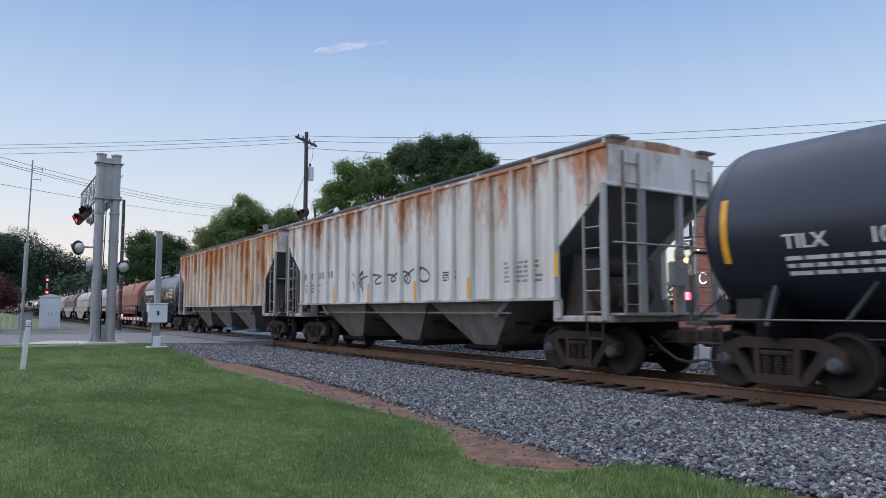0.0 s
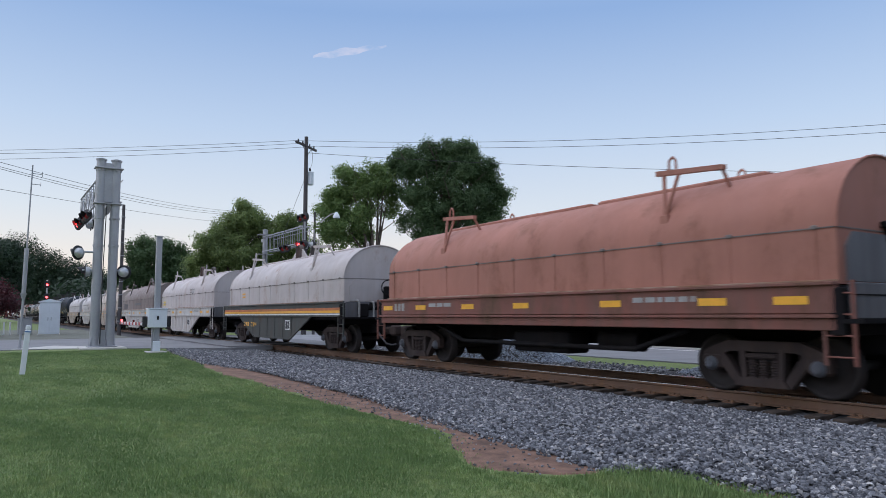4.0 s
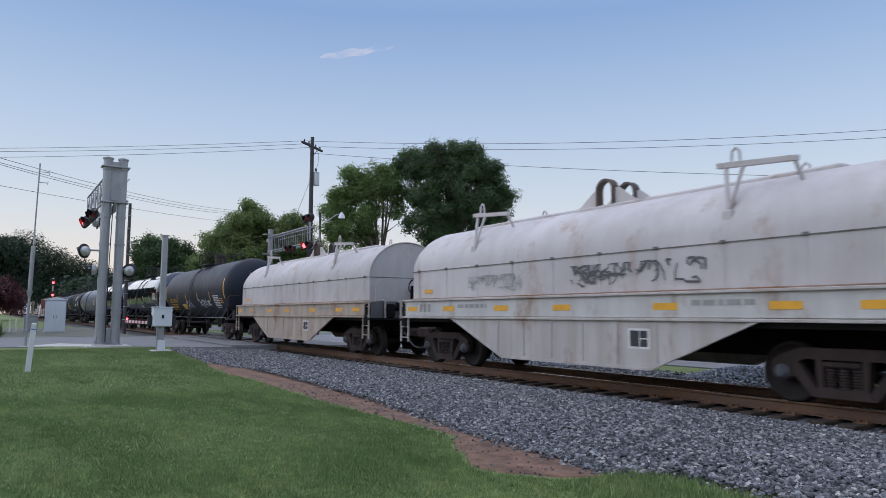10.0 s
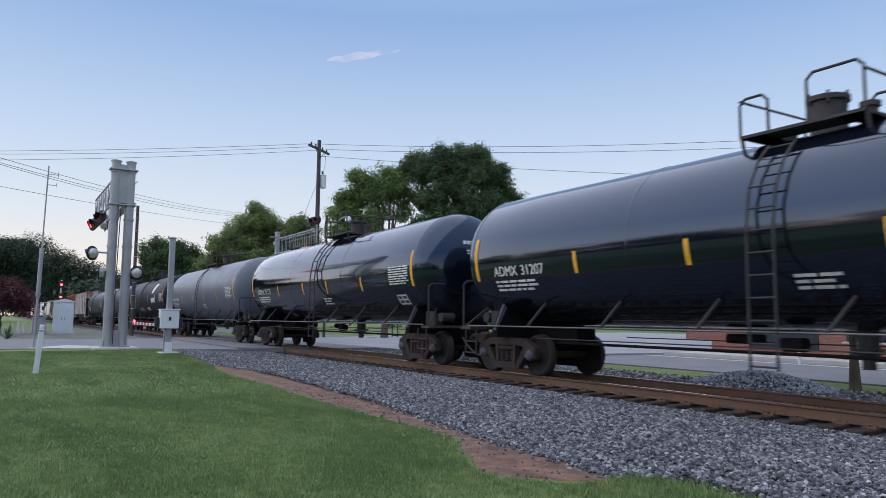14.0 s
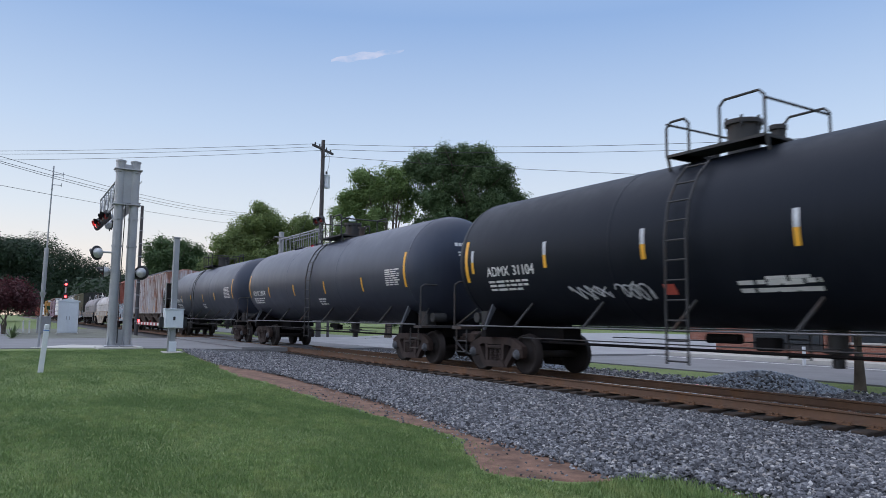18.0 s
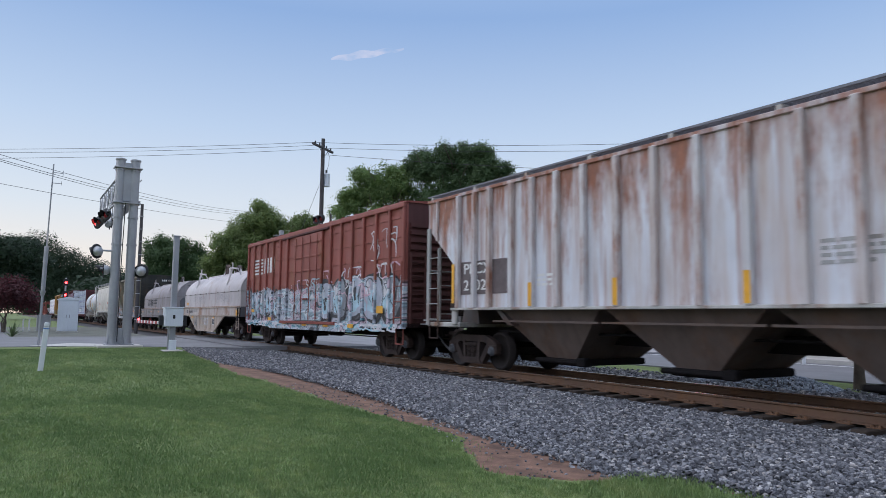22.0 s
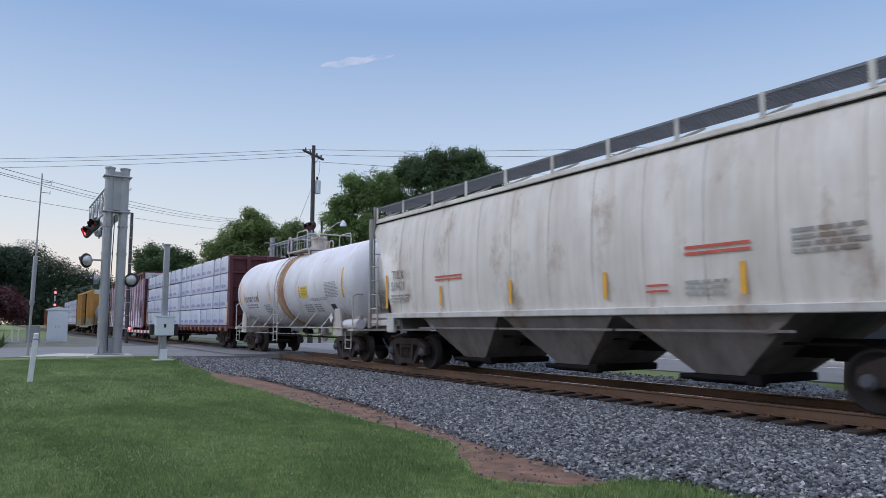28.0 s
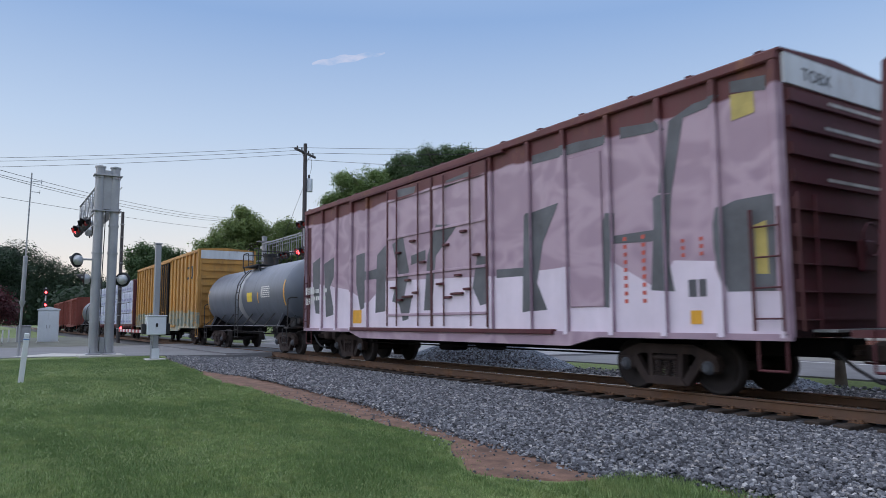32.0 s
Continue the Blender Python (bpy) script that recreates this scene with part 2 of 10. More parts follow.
def stone_material(name, stops):
    m, n, l, p = nodes_of(name)
    geo = n.new("ShaderNodeNewGeometry")
    c = ramp_of(n, l, geo.outputs["Random Per Island"], stops)
    c = mix_of(n, l, ramp_of(n, l, noise_of(n, l, 30.0), [(0.4, (0, 0, 0)), (0.7, (0.5, 0.5, 0.5))]), c, (0.10, 0.10, 0.105))
    l.new(c, p.inputs["Base Color"])
    p.inputs["Roughness"].default_value = 0.85
    return m


MAT_LAWN = lawn_material()
MAT_EARTH = plain("red_earth", (0.185, 0.102, 0.068), 0.95, vary=0.6, scale=3.5, grain=0.75)
MAT_BED = plain("stone_bed", (0.07, 0.068, 0.07), 0.95, vary=0.4, scale=9.0, grain=0.8)
MAT_STONES = stone_material("crushed_granite", [(0.0, (0.028, 0.029, 0.034)), (0.30, (0.085, 0.087, 0.098)), (0.65, (0.172, 0.176, 0.19)), (0.88, (0.31, 0.315, 0.33)), (0.96, (0.36, 0.335, 0.31)), (1.0, (0.56, 0.55, 0.54))])
MAT_ASPHALT = plain("old_asphalt", (0.19, 0.19, 0.195), 0.85, vary=0.15, scale=0.6, grain=0.35)
MAT_CONCRETE = plain("pale_concrete", (0.50, 0.48, 0.44), 0.8, vary=0.12, scale=1.0, grain=0.2)
MAT_PALEASPHALT = plain("pale_worn_asphalt", (0.30, 0.30, 0.305), 0.85, vary=0.15, scale=0.6, grain=0.3)
MAT_YARD = plain("dull_gravel_and_weeds", (0.13, 0.135, 0.105), 0.95, vary=0.4, scale=0.8, grain=0.5)
MAT_WHITELINE = plain("worn_white_line", (0.70, 0.70, 0.68), 0.7, vary=0.15, scale=6.0)
MAT_RAIL = paint("rusty_rail", (0.135, 0.076, 0.046), 0.5, (0.21, 0.105, 0.05), 0.75, 0.4)
MAT_RAILHEAD = plain("polished_rail_head", (0.55, 0.53, 0.52), 0.25, 1.0, 0.1, 4.0)
MAT_TIE = plain("weathered_sleeper_wood", (0.055, 0.040, 0.030), 0.9, vary=0.4, scale=4.0, grain=0.5)


def sheet(name, xs, ys, zf, mat, label="", category="", kind="structure"):
    gx, gy = np.meshgrid(xs, ys, indexing="ij")
    gz = zf(gx, gy)
    nx, ny = gx.shape
    vs = np.stack([gx, gy, gz], -1).reshape(-1, 3)
    i = np.arange((nx - 1) * (ny - 1))
    a = (i // (ny - 1)) * ny + i % (ny - 1)
    fs = np.stack([a, a + ny, a + ny + 1, a + 1], -1)
    return tagged(new(name, cloud_mesh(name, vs, fs, mat, True)), label, category, "", kind)


def spread(lo, hi, step, reach):
    mid = list(np.arange(lo, hi + 1e-6, step))
    out, d = [], step
    a, b = lo, hi
    left, right = [], []
    while a > -reach:
        d *= 1.5
        a -= d
        left.append(max(a, -reach))
        b += d
        right.append(min(b, reach))
    return np.array(sorted(set(left + mid + right)))


sheet("ground", spread(-60, 20, 0.8, 3500), spread(-14, 40, 0.8, 3500), ground_z, MAT_LAWN, "mown green lawn with thin and dry patches", "lawn")


def strip(name, xs, near, far, rise, mat, label, category, lo_bed=False):
    """A band of ground between two lines along the track, slightly proud of the sheet below."""
    vs, fs = [], []
    n = 14
    for x in xs:
        y0, y1 = near(x), far(x)
        for k in range(n + 1):
            y = y0 + (y1 - y0) * k / n
            z = max(float(ground_z(x, y)), float(bed_z(y)) if lo_bed else -9) + rise * (1 if 0 < k < n else -1)
            vs.append((x, y, z))
    for i in range(len(xs) - 1):
        for k in range(n):
            a = i * (n + 1) + k
            fs.append((a, a + n + 1, a + n + 2, a + 1))
    return tagged(new(name, cloud_mesh(name, np.array(vs), np.array(fs), mat, True)), label, category, "", "structure")


def wob(x, k):
    return 0.07 * math.sin(x * 2.1 + k) + 0.05 * math.sin(x * 5.3 + 2 * k) + 0.03 * math.sin(x * 13.1 + k)


strip("bare_earth", np.arange(-29.5, 14, 0.25), lambda x: line_y(LAWN, x) + wob(x, 0), lambda x: line_y(STONE, x) + 0.5, 0.012, MAT_EARTH,
      "bare red clay between lawn and stones", "soil")
strip("ballast_bed", np.arange(-30, 40, 0.5), lambda x: line_y(STONE, x) + wob(x, 2), lambda x: MID + 4.6, 0.02, MAT_BED, "grey crushed stone bed under the track", "ballast", True)
strip("ballast_bed_beyond", np.arange(-621, -46.4, 3.0), lambda x: MID - 4.0, lambda x: MID + 4.6, 0.02, MAT_BED, "grey crushed stone bed beyond the crossing", "ballast", True)


def stones(name, n, x0, x1, yf, seed, size, zf, mat, label):
    """Loose angular stones, each an uneven block with a broken top face."""
    g = np.random.default_rng(seed)
    x = g.uniform(x0, x1, n)
    lo, hi = yf(x)
    y = lo + (hi - lo) * g.uniform(0, 1, n)
    s = size * g.uniform(0.55, 1.25, n)
    # a ring of five uneven corners below a smaller, tilted top face
    ring = np.arange(5) * 1.2566
    base = np.concatenate([np.stack([np.cos(ring) * 1.05, np.sin(ring) * 0.85, ring * 0 - 0.30], -1), np.stack([np.cos(ring + 0.4) * 0.72, np.sin(ring + 0.4) * 0.58, ring * 0 + 0.42], -1)])
    tri = np.array([(k, (k + 1) % 5, 5 + k) for k in range(5)] + [((k + 1) % 5, 5 + (k + 1) % 5, 5 + k) for k in range(5)] + [(5, 6, 7), (5, 7, 8), (5, 8, 9)])
    v = base[None] * g.uniform(0.75, 1.2, (n, 10, 1)) + g.normal(0, 0.13, (n, 10, 3))
    a, b = g.uniform(0, 6.28, n), g.uniform(-0.75, 0.75, n)
    ca, sa, cb, sb = np.cos(a), np.sin(a), np.cos(b), np.sin(b)
    v = np.stack([v[..., 0], v[..., 1] * cb[:, None] - v[..., 2] * sb[:, None], v[..., 1] * sb[:, None] + v[..., 2] * cb[:, None]], -1)
    v = np.stack([v[..., 0] * ca[:, None] - v[..., 1] * sa[:, None], v[..., 0] * sa[:, None] + v[..., 1] * ca[:, None], v[..., 2]], -1)
    v = v * s[:, None, None] * 0.5
    z = zf(x, y) + g.uniform(0.0, 0.4, n) * s
    v = v + np.stack([x, y, z], -1)[:, None, :]
    f = (np.arange(n)[:, None, None] * 10 + tri[None]).reshape(-1, 3)
    return tagged(new(name, cloud_mesh(name, v.reshape(-1, 3), f, mat)), label, "gravel", "", "stuff")


def bed_top(x, y):
    return np.maximum(ground_z(x, y), bed_z(y)) + 0.02


stones("ballast_stones", 78000, -16, 0.5, lambda x: (line_y(STONE, x) - 0.03, np.full_like(x, MID - 0.85)), 3, 0.056, bed_top, MAT_STONES, "loose grey crushed granite beside the rail")
stones("ballast_stones", 40000, -30, -16, lambda x: (line_y(STONE, x) - 0.03, np.full_like(x, MID - 0.85)), 4, 0.062, bed_top, MAT_STONES, "loose grey crushed granite beside the rail")
stones("ballast_stones", 9000, -30, 2, lambda x: (np.full_like(x, MID - 0.65), np.full_like(x, MID + 0.65)), 5, 0.075, bed_top, MAT_STONES, "grey crushed granite between the rails")
stones("ballast_stones", 10000, -30, 2, lambda x: (np.full_like(x, MID + 0.85), np.full_like(x, MID + 4.3)), 6, 0.08, bed_top, MAT_STONES, "grey crushed granite beyond the rails")
stones("scattered_stones", 420, -16, -2.5, lambda x: (line_y(LAWN, x) - 0.1, line_y(STONE, x) + 0.05), 7, 0.035, lambda x, y: ground_z(x, y) + 0.015, MAT_STONES, "stray stones scattered over bare clay")
stones("scattered_stones", 2600, -29, -2.5, lambda x: (line_y(STONE, x) - 0.16, line_y(STONE, x) + 0.22), 8, 0.05, lambda x, y: np.maximum(ground_z(x, y), bed_z(y)) + 0.012, MAT_STONES, "stray stones at the foot of the ballast")


def grass(name, n, x0, x1, y0, yf, seed, tall, wide, band=0.0, fade=None):
    g = np.random.default_rng(seed)
    x = g.uniform(x0, x1, n)
    if fade:
        x = x[g.uniform(0, 1, n) < np.clip((x - fade[0]) / (fade[1] - fade[0]), 0, 1)]
        n = len(x)
    y = yf(x) - band * g.uniform(0, 1, n) ** 1.3 if band else g.uniform(0, 1, n) * (yf(x) - y0) + y0
    thin = 0.5 + 0.5 * np.sin(x * 1.7 + np.sin(y * 2.3) * 2) * np.sin(y * 1.9 + 1)
    h = tall * g.uniform(0.5, 1.2, n) * (0.75 + 0.4 * thin)
    a = g.uniform(0, 6.28, n)
    lean = g.uniform(0.1, 0.7, n) * h
    la = g.uniform(0, 6.28, n)
    z = ground_z(x, y) - 0.005
    p0 = np.stack([x - np.cos(a) * wide, y - np.sin(a) * wide, z], -1)
    p1 = np.stack([x + np.cos(a) * wide, y + np.sin(a) * wide, z], -1)
    p2 = np.stack([x + np.cos(la) * lean, y + np.sin(la) * lean, z + h], -1)
    v = np.stack([p0, p1, p2], 1).reshape(-1, 3)
    f = np.arange(3 * n).reshape(-1, 3)
    return tagged(new(name, cloud_mesh(name, v, f, MAT_BLADES)), "short mown grass blades on the lawn", "grass", "", "stuff")


def lawn_blades():
    m, n, l, p = nodes_of("grass_blades")
    geo = n.new("ShaderNodeNewGeometry")
    c = ramp_of(n, l, geo.outputs["Random Per Island"], [(0.0, (0.125, 0.195, 0.058)), (0.5, (0.205, 0.305, 0.098)), (0.85, (0.285, 0.38, 0.135)), (1.0, (0.38, 0.44, 0.20))])
    dry = ramp_of(n, l, noise_of(n, l, 2.2, (0.6, 1.3, 1), 8, 0.72), [(0.50, (0, 0, 0)), (0.60, (0.65, 0.65, 0.65))])
    c = mix_of(n, l, dry, c, (0.32, 0.365, 0.135))
    patch = ramp_of(n, l, noise_of(n, l, 0.45, (0.6, 1.5, 1)), [(0.44, (0.9, 0.9, 0.9)), (0.55, (0, 0, 0))])
    c = mix_of(n, l, patch, c, (0.120, 0.198, 0.058))
    small = ramp_of(n, l, noise_of(n, l, 5.0), [(0.40, (0.6, 0.6, 0.6)), (0.58, (0, 0, 0))])
    c = mix_of(n, l, small, c, (0.110, 0.172, 0.054))
    l.new(c, p.inputs["Base Color"])
    p.inputs["Roughness"].default_value = 0.6
    return m


MAT_BLADES = lawn_blades()
grass("grass", 430000, -18, -2.5, -1.0, lambda x: line_y(LAWN, x) - 0.05, 11, 0.036, 0.0055, fade=(-17.5, -8))
grass("grass", 200000, -31, -7, -2.5, lambda x: line_y(LAWN, x) - 0.05, 12, 0.040, 0.008, fade=(-7, -15))
grass("grass_fringe", 9000, -28, -5.3, 4.2, lambda x: line_y(LAWN, x) + 0.04, 14, 0.045, 0.007, 1.15)
grass("grass_fringe", 1500, -28, -5.3, 4.2, lambda x: line_y(LAWN, x) + 0.26, 15, 0.04, 0.007, 0.6)
grass("grass_tufts", 7000, -5.3, -3.6, 4.6, lambda x: np.minimum(5.95, line_y(LAWN, x) + 0.25), 13, 0.08, 0.006)

# road over the crossing, the street beyond the track, kerb and pavement
def slab(name, poly, z0, z1, mat, label="", category=""):
    return tagged(part(name, Shape().prism(poly, z0, z1, "z"), mat), label, category, "", "structure")


slab("road", [(-46.0, -80), (-32.9, -80), (-32.9, 3.0), (-29.6, 8.6), (-29.6, 14.7), (-46.0, 14.7)], 0.0, 0.262, MAT_ASPHALT, "grey worn asphalt road over the level crossing", "road")
slab("crossing_panels", [(-45.5, MID - 0.6), (-30.2, MID - 0.6), (-30.2, MID + 0.6), (-45.5, MID + 0.6)], 0.1, RAIL - 0.006, MAT_ASPHALT, "dark crossing surface between the rails", "road")
slab("crossing_apron", [(-45.5, MID - 2.6), (-30.0, MID - 2.6), (-29.3, MID - 0.86), (-45.5, MID - 0.86)], 0.1, RAIL - 0.02, MAT_ASPHALT, "dark asphalt ramp up to the rails", "road")
slab("street", [(-200, 17.2), (60, 17.2), (60, 23.6), (-200, 23.6)], 0.0, 0.19, MAT_ASPHALT, "grey asphalt street along the track", "road")
slab("parking_lot", [(-46.0, 14.75), (-33.5, 14.75), (-25.2, 15.0), (-21.5, 17.2), (-20.6, 23.9), (-20.6, 60), (-57, 60), (-57, 33), (-46.0, 20.2)], 0.0, 0.262, MAT_PALEASPHALT, "pale worn asphalt parking lot", "car park")
slab("lot_kerb", [(-42.5, 20.2), (-57, 33), (-57.2, 33), (-42.7, 20.2)], 0.0, 0.30, MAT_CONCRETE, "pale kerb round the car park", "kerb")
slab("gravel_yard", [(-78, -9), (-46.1, 0.4), (-46.1, 7.6), (-78, 7.8)], 0.0, 0.258, MAT_YARD, "grey gravel yard round the signal cabinet", "gravel")
slab("concrete_patch", [(-33.4, 0.9), (-32.5, 3.2), (-33.6, 4.6), (-36.2, 2.6)], 0.1, 0.272, MAT_CONCRETE, "pale concrete apron at the road's edge", "pavement")
slab("pavement", [(-20.5, 23.8), (60, 23.8), (60, 32), (-20.5, 32)], 0.0, 0.30, MAT_CONCRETE, "pale concrete pavement in front of the shops", "pavement")
slab("kerb", [(-20.5, 23.62), (60, 23.62), (60, 23.79), (-20.5, 23.79)], 0.0, 0.32, MAT_CONCRETE, "raised concrete kerb", "kerb")
slab("parking_line", [(-24, 22.7), (30, 22.7), (30, 22.85), (-24, 22.85)], 0.15, 0.195, MAT_WHITELINE, "white painted line along the street", "marking")
slab("far_road", [(-330, -3.2), (-46.1, 0.2), (-46.1, -2.6), (-330, -9)], 0.0, 0.262, MAT_ASPHALT, "grey lane beyond the crossing road", "road")


def rail_shape(x0, x1):
    sec = [(-0.075, 0), (0.075, 0), (0.075, 0.012), (0.018, 0.03), (0.012, 0.13), (0.036, 0.145), (0.036, 0.172), (-0.036, 0.172), (-0.036, 0.145), (-0.012, 0.13), (-0.018, 0.03), (-0.075, 0.012)]
    s = Shape()
    s.prism(sec, x0, x1, "x")
    return s


track = thing("railway_track", "rusty steel rails on timber sleepers in grey stones", "railway track", pose(0, MID, RAIL - 0.175), kind="structure")
for y in (-0.753, 0.753):
    r = part("rail", rail_shape(-620, 40), MAT_RAIL, track, "rust-brown steel rail", pose(0, y, 0))
    part("rail_head", Shape().box(-620, 40, -0.028, 0.022, 0.171, 0.1755), MAT_RAILHEAD, r, "bright worn running surface")
tie_mesh = Shape().box(-0.115, 0.115, -1.3, 1.3, -0.17, -0.012, 0.012).mesh("sleeper", MAT_TIE)
plate_mesh = Shape().box(-0.1, 0.1, -0.19, 0.19, -0.012, 0.004).box(-0.07, -0.03, -0.13, -0.09, 0, 0.03).box(0.03, 0.07, -0.13, -0.09, 0, 0.03).mesh("tie_plate", MAT_RAIL)
rng = random.Random(5)
for k in range(62):
    x = -29.2 + k * 0.52
    tie = part("sleeper", tie_mesh, MAT_TIE, track, at=pose(x + rng.uniform(-0.04, 0.04), rng.uniform(-0.06, 0.06), 0, 0, 0, rng.uniform(-1.5, 1.5)))
    for y in (-0.753, 0.753):
        part("tie_plate", plate_mesh, MAT_RAIL, tie, at=pose(0, y, 0))

# ---- the train ----
MAT_BOGIE = paint("grimy_cast_steel", (0.054, 0.039, 0.035), 0.4, (0.085, 0.053, 0.041), 0.7, 0.5, (0.020, 0.018, 0.019), shine=0.25)
MAT_WHEEL = paint("rusty_wheel_steel", (0.028, 0.023, 0.022), 0.2, (0.034, 0.024, 0.020), 0.6, 0.3, (0.016, 0.014, 0.014), shine=0.25)
MAT_CAP = paint("greasy_bearing_cap_steel", (0.105, 0.115, 0.135), 0.25, (0.08, 0.05, 0.04), 0.5, 0.5, (0.03, 0.028, 0.028))
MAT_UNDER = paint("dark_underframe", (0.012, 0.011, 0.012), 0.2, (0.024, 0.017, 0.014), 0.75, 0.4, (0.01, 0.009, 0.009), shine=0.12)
MAT_BLACKIRON = paint("black_ironwork", (0.035, 0.035, 0.037), 0.15, (0.12, 0.06, 0.03), 0.6, 0.2)
MAT_GALV = plain("galvanised_steel", (0.42, 0.43, 0.44), 0.5, 0.6, 0.15, 2.0)
MAT_WORNRAIL = plain("worn_dark_steel", (0.16, 0.16, 0.17), 0.4, 0.5, 0.2, 2.0)
MAT_WHITE = plain("stencil_white", (0.72, 0.72, 0.70), 0.6, vary=0.12, scale=5.0, grain=0.3)
MAT_YELLOW = plain("reflector_yellow", (0.80, 0.40, 0.03), 0.45, vary=0.12, scale=5.0)
MAT_SIGNYELLOW = plain("placard_yellow", (0.80, 0.58, 0.04), 0.5, vary=0.1, scale=5.0)
MAT_BLACK = plain("stencil_black", (0.035, 0.035, 0.04), 0.6, vary=0.2, scale=5.0)
MAT_REDBAR = plain("stencil_red", (0.55, 0.10, 0.07), 0.6, vary=0.2, scale=5.0)
MAT_SPRAY = plain("spray_paint_dark", (0.09, 0.09, 0.10), 0.6, vary=0.3, scale=3.0)
MAT_SPRAYPALE = plain("spray_paint_pale", (0.55, 0.57, 0.60), 0.6, vary=0.3, scale=3.0)


def sheeted(name, base, ztop, wave, cols, rust=0.2, amount=1.0, scale=1.0, swirl=2.2):
    """Car paint with sprayed colour over its lower part, up to about ztop."""
    m = paint(name, base, rust)
    n, l, p = m.node_tree.nodes, m.node_tree.links, m.node_tree.nodes["Principled BSDF"]
    under = p.inputs["Base Color"].links[0].from_socket
    co = n.new("ShaderNodeTexCoord")
    sp = n.new("ShaderNodeSeparateXYZ")
    l.new(co.outputs["Object"], sp.inputs[0])
    edge = noise_of(n, l, 0.9 * scale, (1, 0.01, 1.6), 3, 0.5)
    a = n.new("ShaderNodeMath")
    a.operation = "MULTIPLY_ADD"
    a.inputs[1].default_value, a.inputs[2].default_value = wave, ztop - wave / 2
    l.new(edge, a.inputs[0])
    b = n.new("ShaderNodeMath")
    b.operation = "SUBTRACT"
    l.new(a.outputs[0], b.inputs[0])
    l.new(sp.outputs[2], b.inputs[1])
    mask = ramp_of(n, l, b.outputs[0], [(0.0, (0, 0, 0)), (0.06, (amount, amount, amount))])
    pat = n.new("ShaderNodeTexNoise")
    mp = n.new("ShaderNodeMapping")
    mp.inputs["Scale"].default_value = (1.0 * scale, 0.01, 1.5 * scale)
    l.new(co.outputs["Object"], mp.inputs[0])
    l.new(mp.outputs[0], pat.inputs["Vector"])
    pat.inputs["Scale"].default_value, pat.inputs["Detail"].default_value, pat.inputs["Distortion"].default_value = 1.3, 1.6, swirl
    spray = ramp_of(n, l, pat.outputs["Fac"], cols)
    n[spray.node.name].color_ramp.interpolation = "EASE"
    l.new(mix_of(n, l, mask, under, spray), p.inputs["Base Color"])
    return m


def turned(shape, rings, cx, cz, seg=32):
    """Rings of (y, radius) turned about a line along y."""
    t = Shape().lathe(rings, seg, 0.0, 0.0)
    shape.v, k = shape.v + [(cx + y, x, cz + z) for x, y, z in t.v], len(shape.v)
    shape.f += [tuple(i + k for i in reversed(f)) for f in t.f]
    shape.s += t.s
    return shape


def bogie_meshes():
    side = Shape()
    for a, b in ((-0.075, 0.075),):
        side.prism([(-1.08, 0.48), (-1.05, 0.64), (-0.90, 0.72), (-0.60, 0.83), (0.60, 0.83), (0.90, 0.72), (1.05, 0.64), (1.08, 0.48), (0.72, 0.58), (0.56, 0.665), (-0.56, 0.665), (-0.72, 0.58)][::-1], a, b)
        for k in (-1, 1):
            side.prism([(k * 0.70, 0.69), (k * 0.86, 0.62), (k * 0.46, 0.13), (k * 0.30, 0.15)][:: -k], a, b)
            side.prism([(k * 0.28, 0.70), (k * 0.38, 0.70), (k * 0.35, 0.20), (k * 0.26, 0.20)][:: -k], a - 0.012, b + 0.012)
            side.box(k * 0.889 - 0.18, k * 0.889 + 0.18, a - 0.02, b + 0.02, 0.36, 0.62, 0.04)
        side.prism([(-0.44, 0.13), (0.44, 0.13), (0.34, 0.27), (-0.34, 0.27)][::-1], a - 0.03, b + 0.03)
        side.box(-0.26, 0.26, a - 0.03, b + 0.03, 0.56, 0.64, 0.02)
    cap = Shape()
    turned(cap, [(-0.155, 0.05), (-0.152, 0.075), (-0.14, 0.085), (-0.11, 0.092), (-0.105, 0.115), (-0.07, 0.12)], 0, 0.457, 16)
    for k in range(3):
        cap.rod((0.055 * math.cos(k * 2.094), -0.165, 0.457 + 0.055 * math.sin(k * 2.094)), (0.055 * math.cos(k * 2.094), -0.13, 0.457 + 0.055 * math.sin(k * 2.094)), 0.016, 6)
    spring = Shape()
    coil = [(0.27 + 0.01 * k, 0.082 if k % 4 < 2 else 0.064) for k in range(30)]
    t = Shape().lathe(coil, 12)
    spring.add([(-y, z, x) for x, y, z in t.v], t.f, True)
    bol = Shape().box(-0.20, 0.20, -1.02, 1.02, 0.50, 0.70, 0.03).box(-0.34, 0.34, -0.35, 0.35, 0.66, 0.80, 0.02)
    bol.box(-0.72, -0.62, -0.75, 0.75, 0.36, 0.50, 0.02).box(0.62, 0.72, -0.75, 0.75, 0.36, 0.50, 0.02)
    wh = Shape().rod((0, -1.0, 0), (0, 1.0, 0), 0.08, 12)
    for k in (-1, 1):
        rings = [(k * 0.66, 0.16), (k * 0.665, 0.47), (k * 0.675, 0.483), (k * 0.70, 0.460), (k * 0.82, 0.455), (k * 0.825, 0.40), (k * 0.785, 0.385), (k * 0.755, 0.20), (k * 0.80, 0.15), (k * 0.83, 0.11)]
        turned(wh, rings if k > 0 else rings[::-1], 0, 0, 36)
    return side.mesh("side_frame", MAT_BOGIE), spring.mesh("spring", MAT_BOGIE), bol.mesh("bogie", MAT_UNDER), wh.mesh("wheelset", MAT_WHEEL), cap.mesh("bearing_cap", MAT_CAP)


